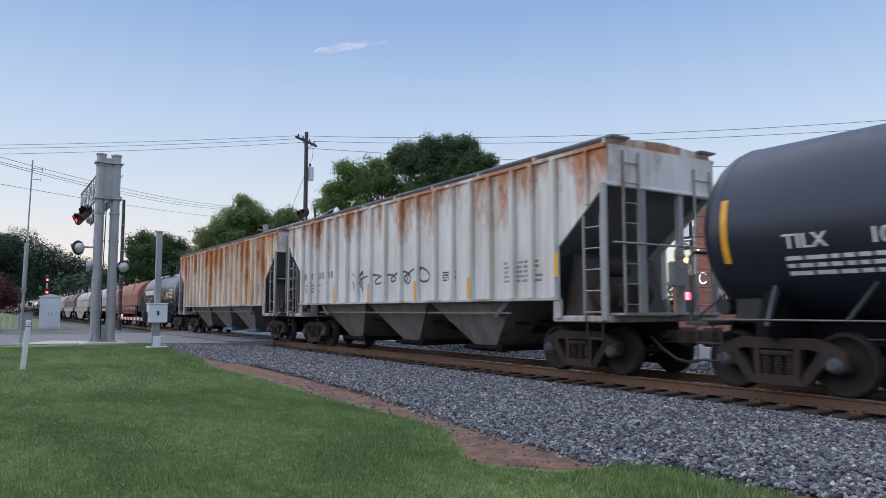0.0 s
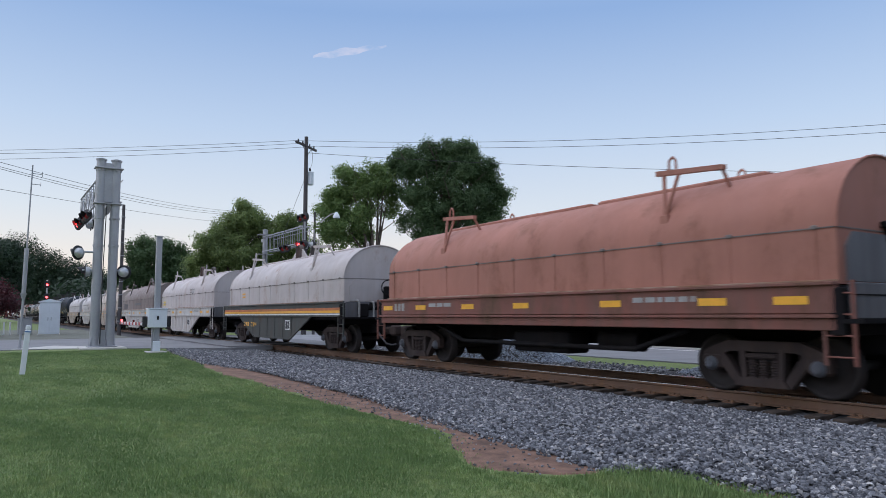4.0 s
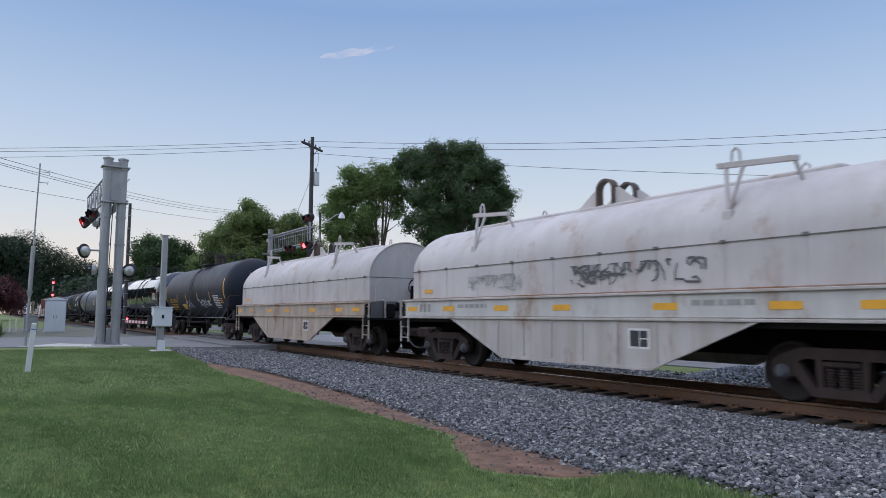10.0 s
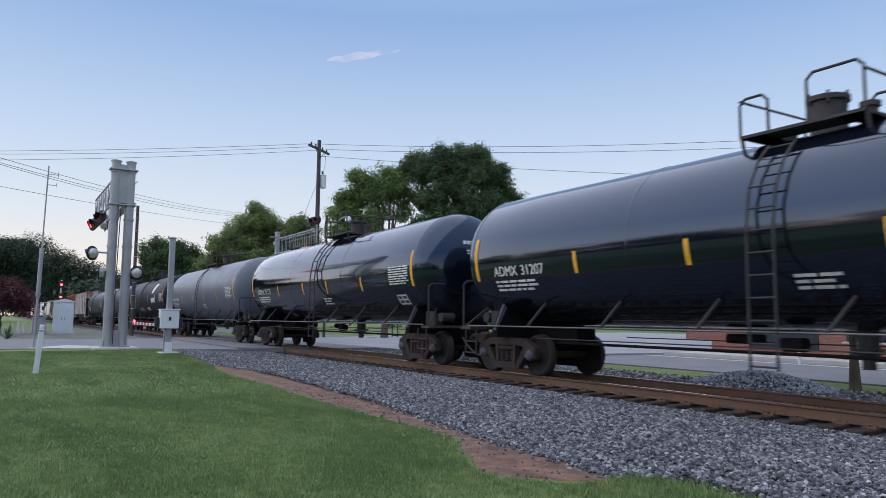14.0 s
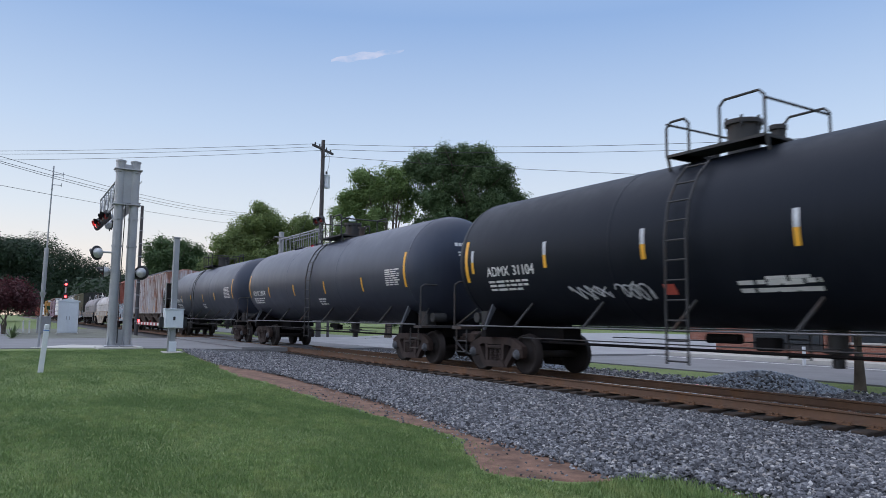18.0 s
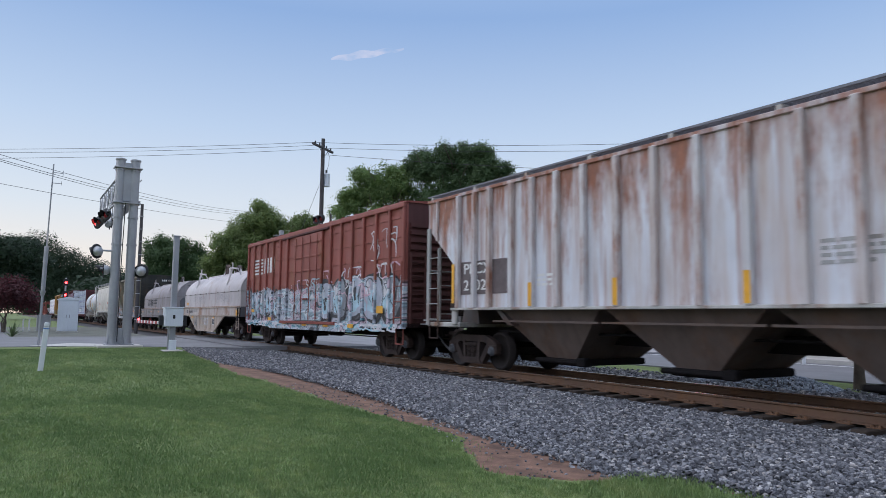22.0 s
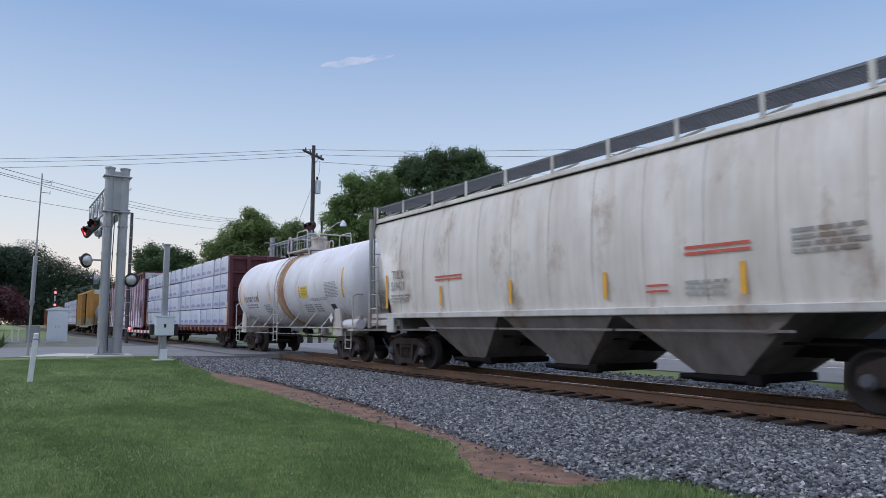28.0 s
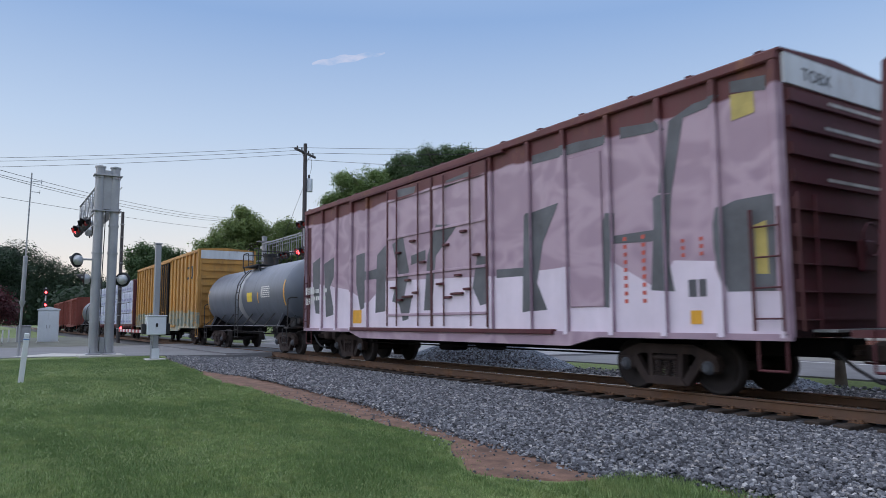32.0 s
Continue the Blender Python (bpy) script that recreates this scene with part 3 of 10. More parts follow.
SIDE_ME, SPRING_ME, BOGIE_ME, WHEEL_ME, CAP_ME = bogie_meshes()
COUPLER_ME = Shape().box(-0.05, 0.75, -0.10, 0.10, 0.62, 0.86, 0.03).box(0.62, 0.98, -0.16, 0.16, 0.58, 0.92, 0.06).box(0.4, 0.5, -0.28, 0.28, 0.72, 0.78).mesh("coupler", MAT_BOGIE)
HOSE_ME = Shape().path([(0.2, -0.35, 0.75), (0.5, -0.36, 0.52), (0.8, -0.34, 0.34), (1.05, -0.30, 0.30), (1.2, -0.2, 0.33)], 0.028, 8).mesh("brake_hose", MAT_BLACK)
LEVER_ME = Shape().prism([(-0.12, 0.24), (-0.05, 0.22), (0.10, 0.60), (0.03, 0.62)][::-1], -0.03, 0.03).mesh("brake_lever", MAT_WORNRAIL)
RUNG_MES = {}
WHEELS = ([], [])
TRAIN = []


def start_car(name, label, ahead, behind, group="cars of the freight train"):
    """A wagon with its bogies, couplers and hoses; ahead and behind are the bogie centres at the start."""
    mid, half = (ahead + behind) / 2, (ahead - behind) / 2
    car = thing(name, label, "freight car", pose(mid, MID, RAIL), group)
    for k in (1, -1):
        bg = part("bogie", BOGIE_ME, MAT_UNDER, car, "rust-brown cast steel bogie", pose(k * half, 0, 0))
        for y in (-0.98, 0.98):
            part("side_frame", SIDE_ME, MAT_BOGIE, bg, at=pose(0, y, 0, 0, 0, 0 if y < 0 else 180))
            for x in (-0.19, 0.0, 0.19):
                part("spring", SPRING_ME, MAT_BOGIE, bg, at=pose(x, y, 0))
            part("brake_lever", LEVER_ME, MAT_WORNRAIL, bg, "worn pale brake lever", pose(0.52, y * 0.86, 0))
            for x in (-0.889, 0.889):
                part("bearing_cap", CAP_ME, MAT_CAP, bg, at=pose(x, y, 0, 0, 0, 0 if y < 0 else 180))
        for j, x in enumerate((0.889, -0.889)):
            WHEELS[j].append(part("wheelset", WHEEL_ME, MAT_WHEEL, bg, at=pose(x, 0, 0.457)))
    TRAIN.append((car, mid))
    return car, half


def ends(car, reach):
    for k in (1, -1):
        part("coupler", COUPLER_ME, MAT_BOGIE, car, at=pose(k * (reach - 0.98), 0, 0, 0, 0, 0 if k > 0 else 180))
        part("brake_hose", HOSE_ME, MAT_BLACK, car, at=pose(k * (reach - 1.0), 0, 0, 0, 0, 0 if k > 0 else 180))


def ladder(car, mat, x, y, z0, z1, width=0.42, along="x", n=None, name="ladder"):
    """Two stiles with rungs, on a side (along x) or on an end (along y)."""
    s = Shape()
    for k in (-0.5, 0.5):
        if along == "x":
            s.box(x + k * width - 0.02, x + k * width + 0.02, y - 0.02, y + 0.02, z0, z1)
        else:
            s.box(x - 0.02, x + 0.02, y + k * width - 0.02, y + k * width + 0.02, z0, z1)
    ob = part(name, s, mat, car)
    key = (mat.name, along, round(width, 2))
    if key not in RUNG_MES:
        RUNG_MES[key] = Shape().rod((-width / 2, 0, 0) if along == "x" else (0, -width / 2, 0), (width / 2, 0, 0) if along == "x" else (0, width / 2, 0), 0.014, 6).mesh("rung", mat)
    n = n or max(2, int((z1 - z0) / 0.42))
    for i in range(n):
        part("rung", RUNG_MES[key], mat, ob, at=pose(x, y, z0 + (i + 0.4) * (z1 - z0) / n))
    return ob


def flat_side(hw):
    return lambda x, z: (x, -hw - 0.006, z)


def round_side(r, zc):
    return lambda x, z: (x, -math.sqrt(max(0.0, r * r - (z - zc) ** 2)) - 0.008, z)


def mark(car, name, rects, put, mat, label=""):
    """Painted rectangles (x0, x1, z0, z1) laid on a side."""
    s = Shape()
    for x0, x1, z0, z1 in rects:
        n = max(1, int((z1 - z0) / 0.12))
        vs = []
        for k in range(n + 1):
            z = z0 + (z1 - z0) * k / n
            vs += [put(x0, z), put(x1, z)]
        s.add(vs, [(2 * k, 2 * k + 1, 2 * k + 3, 2 * k + 2) for k in range(n)])
    ob = part(name, s, mat, car, label)
    if len(rects) > 1:
        ob["kind"] = "stuff"
    return ob


def bars(car, x, z, w, h, rows, put, mat, seed=0, name="stencil_text", label=""):
    """Unreadable small lettering: rows of broken bars."""
    g = random.Random(seed + int(abs(x) * 100))
    rects = []
    for k in range(rows):
        z1 = z - k * h / rows
        z0 = z1 - (0.28 if name == "sign_text" else 0.55) * h / rows
        a = x
        while a < x + w * g.uniform(0.75, 1.0):
            b = min(x + w, a + g.uniform(0.10, 0.35))
            rects.append((a, b, z0, z1))
            a = b + 0.05
    return mark(car, name, rects, put, mat, label)


def word(car, text, x, z, size, put, mat, name="lettering", label="", wide=1.0):
    """Lettering in the built-in font laid on a side."""
    cu = bpy.data.curves.new("letters", "FONT")
    cu.body, cu.size = text, size
    tmp = new("letters", cu)
    bpy.context.view_layer.update()
    me = bpy.data.meshes.new_from_object(tmp.evaluated_get(bpy.context.evaluated_depsgraph_get()))
    bpy.data.objects.remove(tmp)
    # bold: three copies, a hair's breadth apart
    flat = [(v.co.x, v.co.y) for v in me.vertices]
    faces = [tuple(q.vertices) for q in me.polygons]
    s = Shape()
    for k, (dx, dz) in enumerate(((-0.022, 0), (0.022, 0), (0, 0.016))):
        pts = [put(x + (a + dx * size) * wide, z + b + dz * size) for a, b in flat]
        s.add([(px, py - 0.0006 * k, pz) for px, py, pz in pts], faces)
    bpy.data.meshes.remove(me)
    return part(name, s, mat, car, label)


def scrawl(car, x, z, w, h, put, mat, seed, name="graffiti", loops=9, thick=0.035, label=""):
    """A sprayed scribble: one running line of uneven loops and a few cross strokes."""
    g = random.Random(seed)
    s = Shape()

    def stroke(pts, half):
        for p, q in zip(pts, pts[1:]):
            d = Vector((q[0] - p[0], q[1] - p[1]))
            if d.length < 1e-4:
                continue
            d.normalize()
            nx, nz = -d[1] * half, d[0] * half
            s.add([put(*c) for c in ((p[0] - nx, p[1] - nz), (q[0] - nx, q[1] - nz), (q[0] + nx, q[1] + nz), (p[0] + nx, p[1] + nz))], [(0, 1, 2, 3)])

    n = loops * 12
    amp = [g.uniform(0.35, 1.0) for _ in range(loops + 2)]
    base = [g.uniform(-0.12, 0.12) for _ in range(loops + 2)]
    wid = [g.uniform(0.25, 0.75) for _ in range(loops + 2)]
    pts = []
    for i in range(n + 1):
        a = i / n
        k = a * loops
        j, f = int(k), k - int(k)
        am = amp[j] * (1 - f) + amp[j + 1] * f
        ba = base[j] * (1 - f) + base[j + 1] * f
        wd = wid[j] * (1 - f) + wid[j + 1] * f
        pts.append((x + w * a + wd * w / loops * math.cos(6.283 * k + seed), z + h * (0.5 + ba) + 0.48 * h * am * math.sin(6.283 * k)))
    stroke(pts, thick * 0.6)
    for k in range(max(2, loops // 3)):
        cx = x + w * g.uniform(0.05, 0.95)
        stroke([(cx, z + h * g.uniform(0, 0.3)), (cx + g.uniform(-0.1, 0.1), z + h * 0.5), (cx + g.uniform(-0.15, 0.3), z + h * g.uniform(0.75, 1.05))], thick * 0.6)
    return part(name, s, mat, car, label)


# -- tank wagons
def tank_car(label, ahead, behind, mat, r=1.56, zc=2.70, yellow=(), low=False, iron=None, extra=1.45, plat=2.2, pc=-0.1, xl=-0.1, dome=0.6, stripe=0.10, strips=-0.15):
    iron = iron or MAT_BLACKIRON
    car, half = start_car("tank_car", label, ahead, behind)
    L = half + extra - 0.8
    dep = 0.80
    rings = [(-L - dep * math.sin(a), r * math.cos(a)) for a in [math.pi / 2 * k / 9 for k in range(9, 0, -1)]]
    rings = [(x, max(q, 0.02)) for x, q in rings]
    body = rings + [(x, r) for x in np.linspace(-L, L, 9)] + [(-x, q) for x, q in reversed(rings)]
    tank = part("tank", Shape().lathe(body, 56, 0, zc), mat, car)
    for x in (-L, -L / 3, L / 3, L):
        part("weld_seam", Shape().lathe([(x - 0.03, r + 0.001), (x - 0.015, r + 0.006), (x + 0.015, r + 0.006), (x + 0.03, r + 0.001)], 56, 0, zc), mat, tank)
    reach = half + 2.08
    for k in (1, -1):
        part("stub_sill", Shape().box(min(k * (half - 1.6), k * (reach - 0.75)), max(k * (half - 1.6), k * (reach - 0.75)), -0.28, 0.28, 0.72, 1.06, 0.02), MAT_UNDER, car)
        sad = Shape().prism([(-1.38, 0.84), (1.38, 0.84), (1.38, 1.0), (1.12, 1.55), (0.5, 1.24), (-0.5, 1.24), (-1.12, 1.55), (-1.38, 1.0)], k * half - 0.10, k * half + 0.10, "x")
        part("saddle", sad, MAT_UNDER if iron is MAT_BLACKIRON else iron, car)
        plat_s = Shape().box(min(k * (half + 0.9), k * (reach - 0.75)), max(k * (half + 0.9), k * (reach - 0.75)), -1.45, 1.45, 1.0, 1.07, 0.01)
        pf = part("end_platform", plat_s, iron, car)
        x = k * (reach - 0.85)
        part("end_handrail", Shape().path([(x, -1.42, 1.05), (x, -1.42, 2.12), (x, -1.3, 2.2), (x, 1.3, 2.2), (x, 1.42, 2.12), (x, 1.42, 1.05)], 0.024, 8).path([(x, -1.42, 1.05), (x - k * 0.7, -0.5, 2.0)], 0.02), iron, pf)
        for y in (-1.42, 1.42):
            part("sill_step", Shape().path([(x - k * 0.1, y, 1.0), (x - k * 0.1, y, 0.45), (x - k * 0.55, y, 0.45), (x - k * 0.55, y, 1.0)], 0.018).path([(x - k * 0.1, y, 0.72), (x - k * 0.55, y, 0.72)], 0.016), iron, pf)
        part("brake_gear", Shape().box(k * (half + 0.5) - 0.25, k * (half + 0.5) + 0.25, -0.95, -0.6, 1.05, 1.5, 0.04).rod((k * (half + 1.0), -0.5, 1.3), (k * (half + 1.0), -0.9, 1.3), 0.13, 12), iron, pf)
    for y in (-1.45, 1.45):
        part("side_rail", Shape().rod((-half - 1.0, y, 1.10), (half + 1.0, y, 1.10), 0.017, 6), MAT_WORNRAIL if iron is MAT_BLACKIRON else iron, car, "worn round side rail")
        part("grab_rod", Shape().rod((-half + 1.5, y * 0.95, 0.86), (half - 1.5, y * 0.95, 0.86), 0.012, 6), iron, car)
        for x in np.linspace(-half + 1.3, half - 1.3, 6):
            s = 1 if y > 0 else -1
            part("rail_bracket", Shape().rod((x, y, 1.10), (x + 0.25, s * 1.12, 1.62), 0.03, 6), iron, car)
    part("brake_pipe", Shape().rod((-half + 1.2, -0.55, 0.75), (half - 1.2, -0.55, 0.75), 0.03, 6).box(-0.3, 0.1, -0.4, -0.15, 0.78, 1.0, 0.03).rod((-1.6, 0.1, 0.95), (-0.9, 0.1, 0.95), 0.09, 12), MAT_UNDER, car)
    part("bottom_outlet", Shape().rod((0.9, 0, 1.3), (0.9, 0, 0.72), 0.16, 14).rod((0.9, 0, 0.8), (0.9, 0, 0.55), 0.1, 12).box(0.75, 1.05, -0.22, 0.22, 0.78, 0.86, 0.02), iron, car)
    # top platform with railings, manway and valves
    top = zc + r
    pa, pb = pc - plat / 2, pc + plat / 2
    pl = part("top_platform", Shape().box(pa, pb, -0.95, -0.45, top - 0.02, top + 0.03).box(pa, pb, 0.45, 0.95, top - 0.02, top + 0.03).box(pa, pa + 0.4, -0.95, 0.95, top - 0.02, top + 0.03).box(pb - 0.4, pb, -0.95, 0.95, top - 0.02, top + 0.03), iron, car)
    for y in (-0.93, 0.93):
        for x0, x1, h in ((pa, xl - 0.3 if xl - pa > 0.6 else pa + 0.5, 0.64), (xl + 0.35, pb, 0.76)):
            part("railing", Shape().path([(x0, y, top), (x0, y, top + h - 0.1), (x0 + 0.1, y, top + h), (x1 - 0.1, y, top + h), (x1, y, top + h - 0.1), (x1, y, top)], 0.024, 8), iron, pl)
    for x in (pa, pb):
        part("end_railing", Shape().path([(x, -0.93, top + 0.62), (x, 0.93, top + 0.62)], 0.022, 8), iron, pl)
        for y in (-1, 1):
            part("platform_leg", Shape().rod((x, y * 0.9, top), (x, y * 0.8, top - 0.35), 0.03, 6), iron, pl)
    mx = pc - 0.05
    part("manway", Shape().rod((mx, 0, top - 0.15), (mx, 0, top + dome - 0.08), 0.28, 24).rod((mx, 0, top + dome - 0.08), (mx, 0, top + dome), 0.33, 24), iron, car)
    for k in range(6):
        a = k * 1.0472
        part("manway_bolt", Shape().rod((mx + 0.31 * math.cos(a), 0.31 * math.sin(a), top + dome - 0.14), (mx + 0.31 * math.cos(a), 0.31 * math.sin(a), top + dome + 0.05), 0.025, 6), iron, car)
    part("safety_valve", Shape().rod((mx + 0.6, 0.1, top - 0.15), (mx + 0.6, 0.1, top + 0.32), 0.11, 16).rod((mx + 0.6, 0.1, top + 0.32), (mx + 0.6, 0.1, top + 0.40), 0.15, 16), iron, car)
    part("unloading_valve", Shape().rod((mx - 0.7, 0.1, top - 0.15), (mx - 0.7, 0.1, top + 0.25), 0.1, 12).box(mx - 0.85, mx - 0.55, -0.05, 0.25, top + 0.2, top + 0.3, 0.02), iron, car)
    # curved side ladders and the band under them
    for sgn in (-1, 1):
        st = Shape()
        pts = [(sgn * (r + 0.14), 0.55), (sgn * (r + 0.14), zc)] + [(sgn * (r + 0.14) * math.cos(a), zc + (r + 0.10) * math.sin(a)) for a in (0.35, 0.65, 0.9)]
        for dx in (-0.22, 0.22):
            st.path([(xl + dx, y, z) for y, z in pts], 0.022, 6)
        lad = part("ladder", st, iron, car)
        key = ("tankrung", iron.name)
        if key not in RUNG_MES:
            RUNG_MES[key] = Shape().rod((-0.22, 0, 0), (0.22, 0, 0), 0.016, 6).mesh("rung", iron)
        for k in range(11):
            z = 0.6 + k * 0.335
            y = np.interp(z, [q[1] for q in pts], [q[0] for q in pts])
            part("rung", RUNG_MES[key], iron, lad, at=pose(xl, float(y), z))
    put = round_side(r, zc)
    for x in yellow:
        mark(car, "reflector", [(x - 0.05, x + 0.05, zc + strips - 0.22, zc + strips + 0.22)], put, MAT_YELLOW, "yellow reflective strip")
    for k in (-1, 1):
        mark(car, "end_stripe", [(k * (L - stripe) - 0.06, k * (L - stripe) + 0.06, zc - 0.55, zc + 0.45)], put, MAT_YELLOW, "yellow reflective strip at the tank's end")
    head = Shape()
    for z0h, runs_h in ((zc + 0.62, ((-0.40, -0.30), (-0.28, -0.18), (-0.16, -0.06), (0.02, 0.12), (0.14, 0.24))), (zc + 0.42, ((-0.32, -0.14), (-0.08, 0.16))), (zc + 0.34, ((-0.30, -0.16), (-0.08, 0.12)))):
        for a, b in runs_h:
            quad = []
            for q in range(5):
                y = a + (b - a) * q / 4
                for z in (z0h, z0h + (0.10 if z0h > zc + 0.5 else 0.045)):
                    quad.append((L + dep * math.sqrt(max(0.0, 1 - (y * y + (z - zc) ** 2) / r ** 2)) + 0.008, y, z))
            head.add(quad, [(2 * q, 2 * q + 2, 2 * q + 3, 2 * q + 1) for q in range(4)])
    part("head_lettering", head, MAT_YELLOW if mat.name.startswith("matt") and not yellow == () else MAT_BLACK if iron is not MAT_BLACKIRON else MAT_WHITE, car, "small lettering on the tank head as bars")["kind"] = "stuff"
    for k in (1, -1):
        part("saddle_edge", Shape().prism([(-1.12, 1.52), (-1.42, 1.0), (-1.47, 1.02), (-1.20, 1.62)], k * half + 0.10, k * half + 0.14, "x"), MAT_CAP if iron is MAT_BLACKIRON else iron, car, "worn edge of the saddle plate")
    ends(car, reach)
    return car, half, L, put, zc, r


def tank_marks(car, put, x, z, number="", col=None, panel=None, lines=3, wide=1.0):
    """Owner's code, number and small rows at (x, z), and a data panel (x0, x1, z0, z1)."""
    col = col or MAT_WHITE
    word(car, "ADMX", x, z - 0.1, 0.31, put, col, "lettering", wide=0.95)
    if number:
        word(car, number, x + 0.98, z - 0.1, 0.31, put, col, "car_number", wide=wide)
    bars(car, x, z - 0.2, 1.5, 0.09 * lines, lines, put, col, 2)
    if panel:
        x0, x1, z0, z1 = panel
        bars(car, x0, z1, x1 - x0, z1 - z0, 8, put, col, 5, "data_panel")


# tinge puts the sky's blue into the reflections of the dark tank paints
MAT_TANKBLACK = paint("black_tank_paint", (0.015, 0.019, 0.030), 0.0, rough=0.34, dirt=0.25, dirt_col=(0.034, 0.037, 0.049), worn=0.12, shine=0.6, tinge=(0.74, 0.84, 1.0))
MAT_TANKGLOSS = paint("glossy_black_tank_paint", (0.005, 0.007, 0.012), 0.0, rough=0.07, dirt=0.05, dirt_col=(0.012, 0.013, 0.017), worn=0.05, shine=1.0, relief=0.008, tinge=(0.58, 0.74, 1.0))
MAT_TANKMATT = paint("matt_black_tank_paint", (0.012, 0.015, 0.023), 0.0, rough=0.48, dirt=0.4, dirt_col=(0.020, 0.022, 0.029), worn=0.15, shine=0.36, tinge=(0.74, 0.84, 1.0))
MAT_TANKSOOT = paint("sooty_black_tank_paint", (0.007, 0.009, 0.014), 0.0, rough=0.46, dirt=0.4, dirt_col=(0.017, 0.019, 0.025), worn=0.15, shine=0.20, tinge=(0.74, 0.84, 1.0))
MAT_TANKGREY = paint("grey_tank_paint", (0.112, 0.132, 0.168), 0.0, rough=0.36, dirt=0.3, dirt_col=(0.10, 0.10, 0.10), worn=0.15)
MAT_TANKDUST = paint("dusty_dark_grey_tank_paint", (0.025, 0.030, 0.048), 0.0, rough=0.40, dirt=0.5, dirt_col=(0.046, 0.048, 0.062), worn=0.15, shine=0.6, tinge=(0.78, 0.86, 1.0))
MAT_TANKWHITE = paint("white_tank_paint", (0.72, 0.72, 0.765), 0.02, (0.50, 0.30, 0.18), rough=0.38, dirt=0.35, dirt_col=(0.54, 0.45, 0.38), runs=0.06)
MAT_IRONWHITE = paint("rust_stained_white_ironwork", (0.58, 0.56, 0.53), 0.35, (0.40, 0.18, 0.08), 0.55, 0.4, (0.3, 0.24, 0.19))

c = tank_car("black tank car with white lettering and yellow strips", 7.45, -6.36, MAT_TANKBLACK, r=1.45, zc=2.52, yellow=(-4.2, -1.5, 1.3, 4.1))
word(c[0], "TILX", -6.5, 2.13, 0.30, c[3], MAT_WHITE, "lettering", wide=1.05)
word(c[0], "1016", -5.3, 2.13, 0.30, c[3], MAT_WHITE, "car_number")
bars(c[0], -6.5, 2.02, 2.0, 0.32, 3, c[3], MAT_WHITE, 2)
bars(c[0], 5.0, 2.75, 1.1, 0.55, 8, c[3], MAT_WHITE, 5, "data_panel")

c = tank_car("short black tank car with a white maker's emblem and yellow sign", -46.56, -55.31, MAT_TANKBLACK, r=1.40, zc=2.38, yellow=(-1.71, -1.29, 1.11, 1.57), extra=1.55, xl=0.0, pc=0.1, strips=-0.2)
car, half, L, put, zc, r = c
mark(car, "emblem", [(-4.36 + k * 0.49, -3.94 + k * 0.49, 2.33, 2.66) for k in range(6)], put, MAT_WHITE, "white block letters of an emblem")
word(car, "PROX", -3.9, 2.0, 0.28, put, MAT_WHITE, "lettering", wide=0.95)
word(car, "16675", -2.98, 2.0, 0.28, put, MAT_WHITE, "car_number")
bars(car, -3.9, 1.92, 1.4, 0.26, 2, put, MAT_WHITE, 3)
mark(car, "warning_sign", [(2.54, 3.26, 2.05, 2.46)], put, MAT_SIGNYELLOW, "yellow warning panel")
bars(car, 2.6, 2.42, 0.6, 0.32, 4, lambda x, z: (put(x, z)[0], put(x, z)[1] - 0.004, z), MAT_SPRAY, 11, "sign_text")
bars(car, 3.37, 2.6, 1.1, 0.6, 7, put, MAT_WHITE, 4, "data_panel")
bars(car, 1.13, 1.76, 0.9, 0.24, 3, put, MAT_WHITE, 6)
bars(car, 3.35, 1.82, 0.6, 0.1, 1, put, MAT_WHITE, 7)
scrawl(car, -0.8, 1.75, 0.9, 0.35, put, MAT_SPRAYPALE, 14, loops=4, thick=0.02)
scrawl(car, 1.8, 1.85, 0.7, 0.4, put, MAT_SPRAYPALE, 15, loops=4, thick=0.02)
part("hazard_placard", Shape().add([put(4.17 + a, 1.5 + b) for a, b in ((-0.2, 0), (0, -0.2), (0.2, 0), (0, 0.2))], [(0, 1, 2, 3)]), MAT_WHITE, car, "white diamond hazard placard")

c = tank_car("matt black tank car with yellow lettering and pale graffiti", -169.80, -182.42, MAT_TANKMATT, r=1.5, zc=2.62, yellow=(-3.7, -1.42, 1.38, 4.05), xl=0.46, pc=0.4, plat=2.0, strips=-0.4)
car, half, L, put, zc, r = c
word(car, "UTLX", -5.86, 2.0, 0.34, put, MAT_YELLOW, "lettering", wide=1.0)
word(car, "67562", -4.85, 2.0, 0.34, put, MAT_YELLOW, "car_number")
bars(car, -5.8, 1.9, 1.6, 0.4, 4, put, MAT_YELLOW, 3)
mark(car, "warning_sign", [(-2.9, -1.87, 1.57, 1.88)], put, MAT_SIGNYELLOW, "yellow panel with small lettering")
bars(car, -2.82, 1.84, 0.85, 0.24, 3, lambda x, z: (put(x, z)[0], put(x, z)[1] - 0.004, z), MAT_SPRAY, 11, "sign_text")
bars(car, 4.66, 2.25, 1.08, 0.68, 8, put, MAT_WHITE, 4, "data_panel")
bars(car, 5.85, 2.1, 0.5, 0.3, 3, put, MAT_YELLOW, 4)
scrawl(car, -1.75, 1.6, 1.5, 0.5, put, MAT_SPRAYPALE, 21, loops=7, thick=0.028)
scrawl(car, -1.6, 1.7, 1.2, 0.35, put, MAT_SPRAYPALE, 23, loops=5, thick=0.02)
scrawl(car, 1.5, 1.6, 1.6, 0.5, put, MAT_SPRAYPALE, 22, loops=6, thick=0.032)
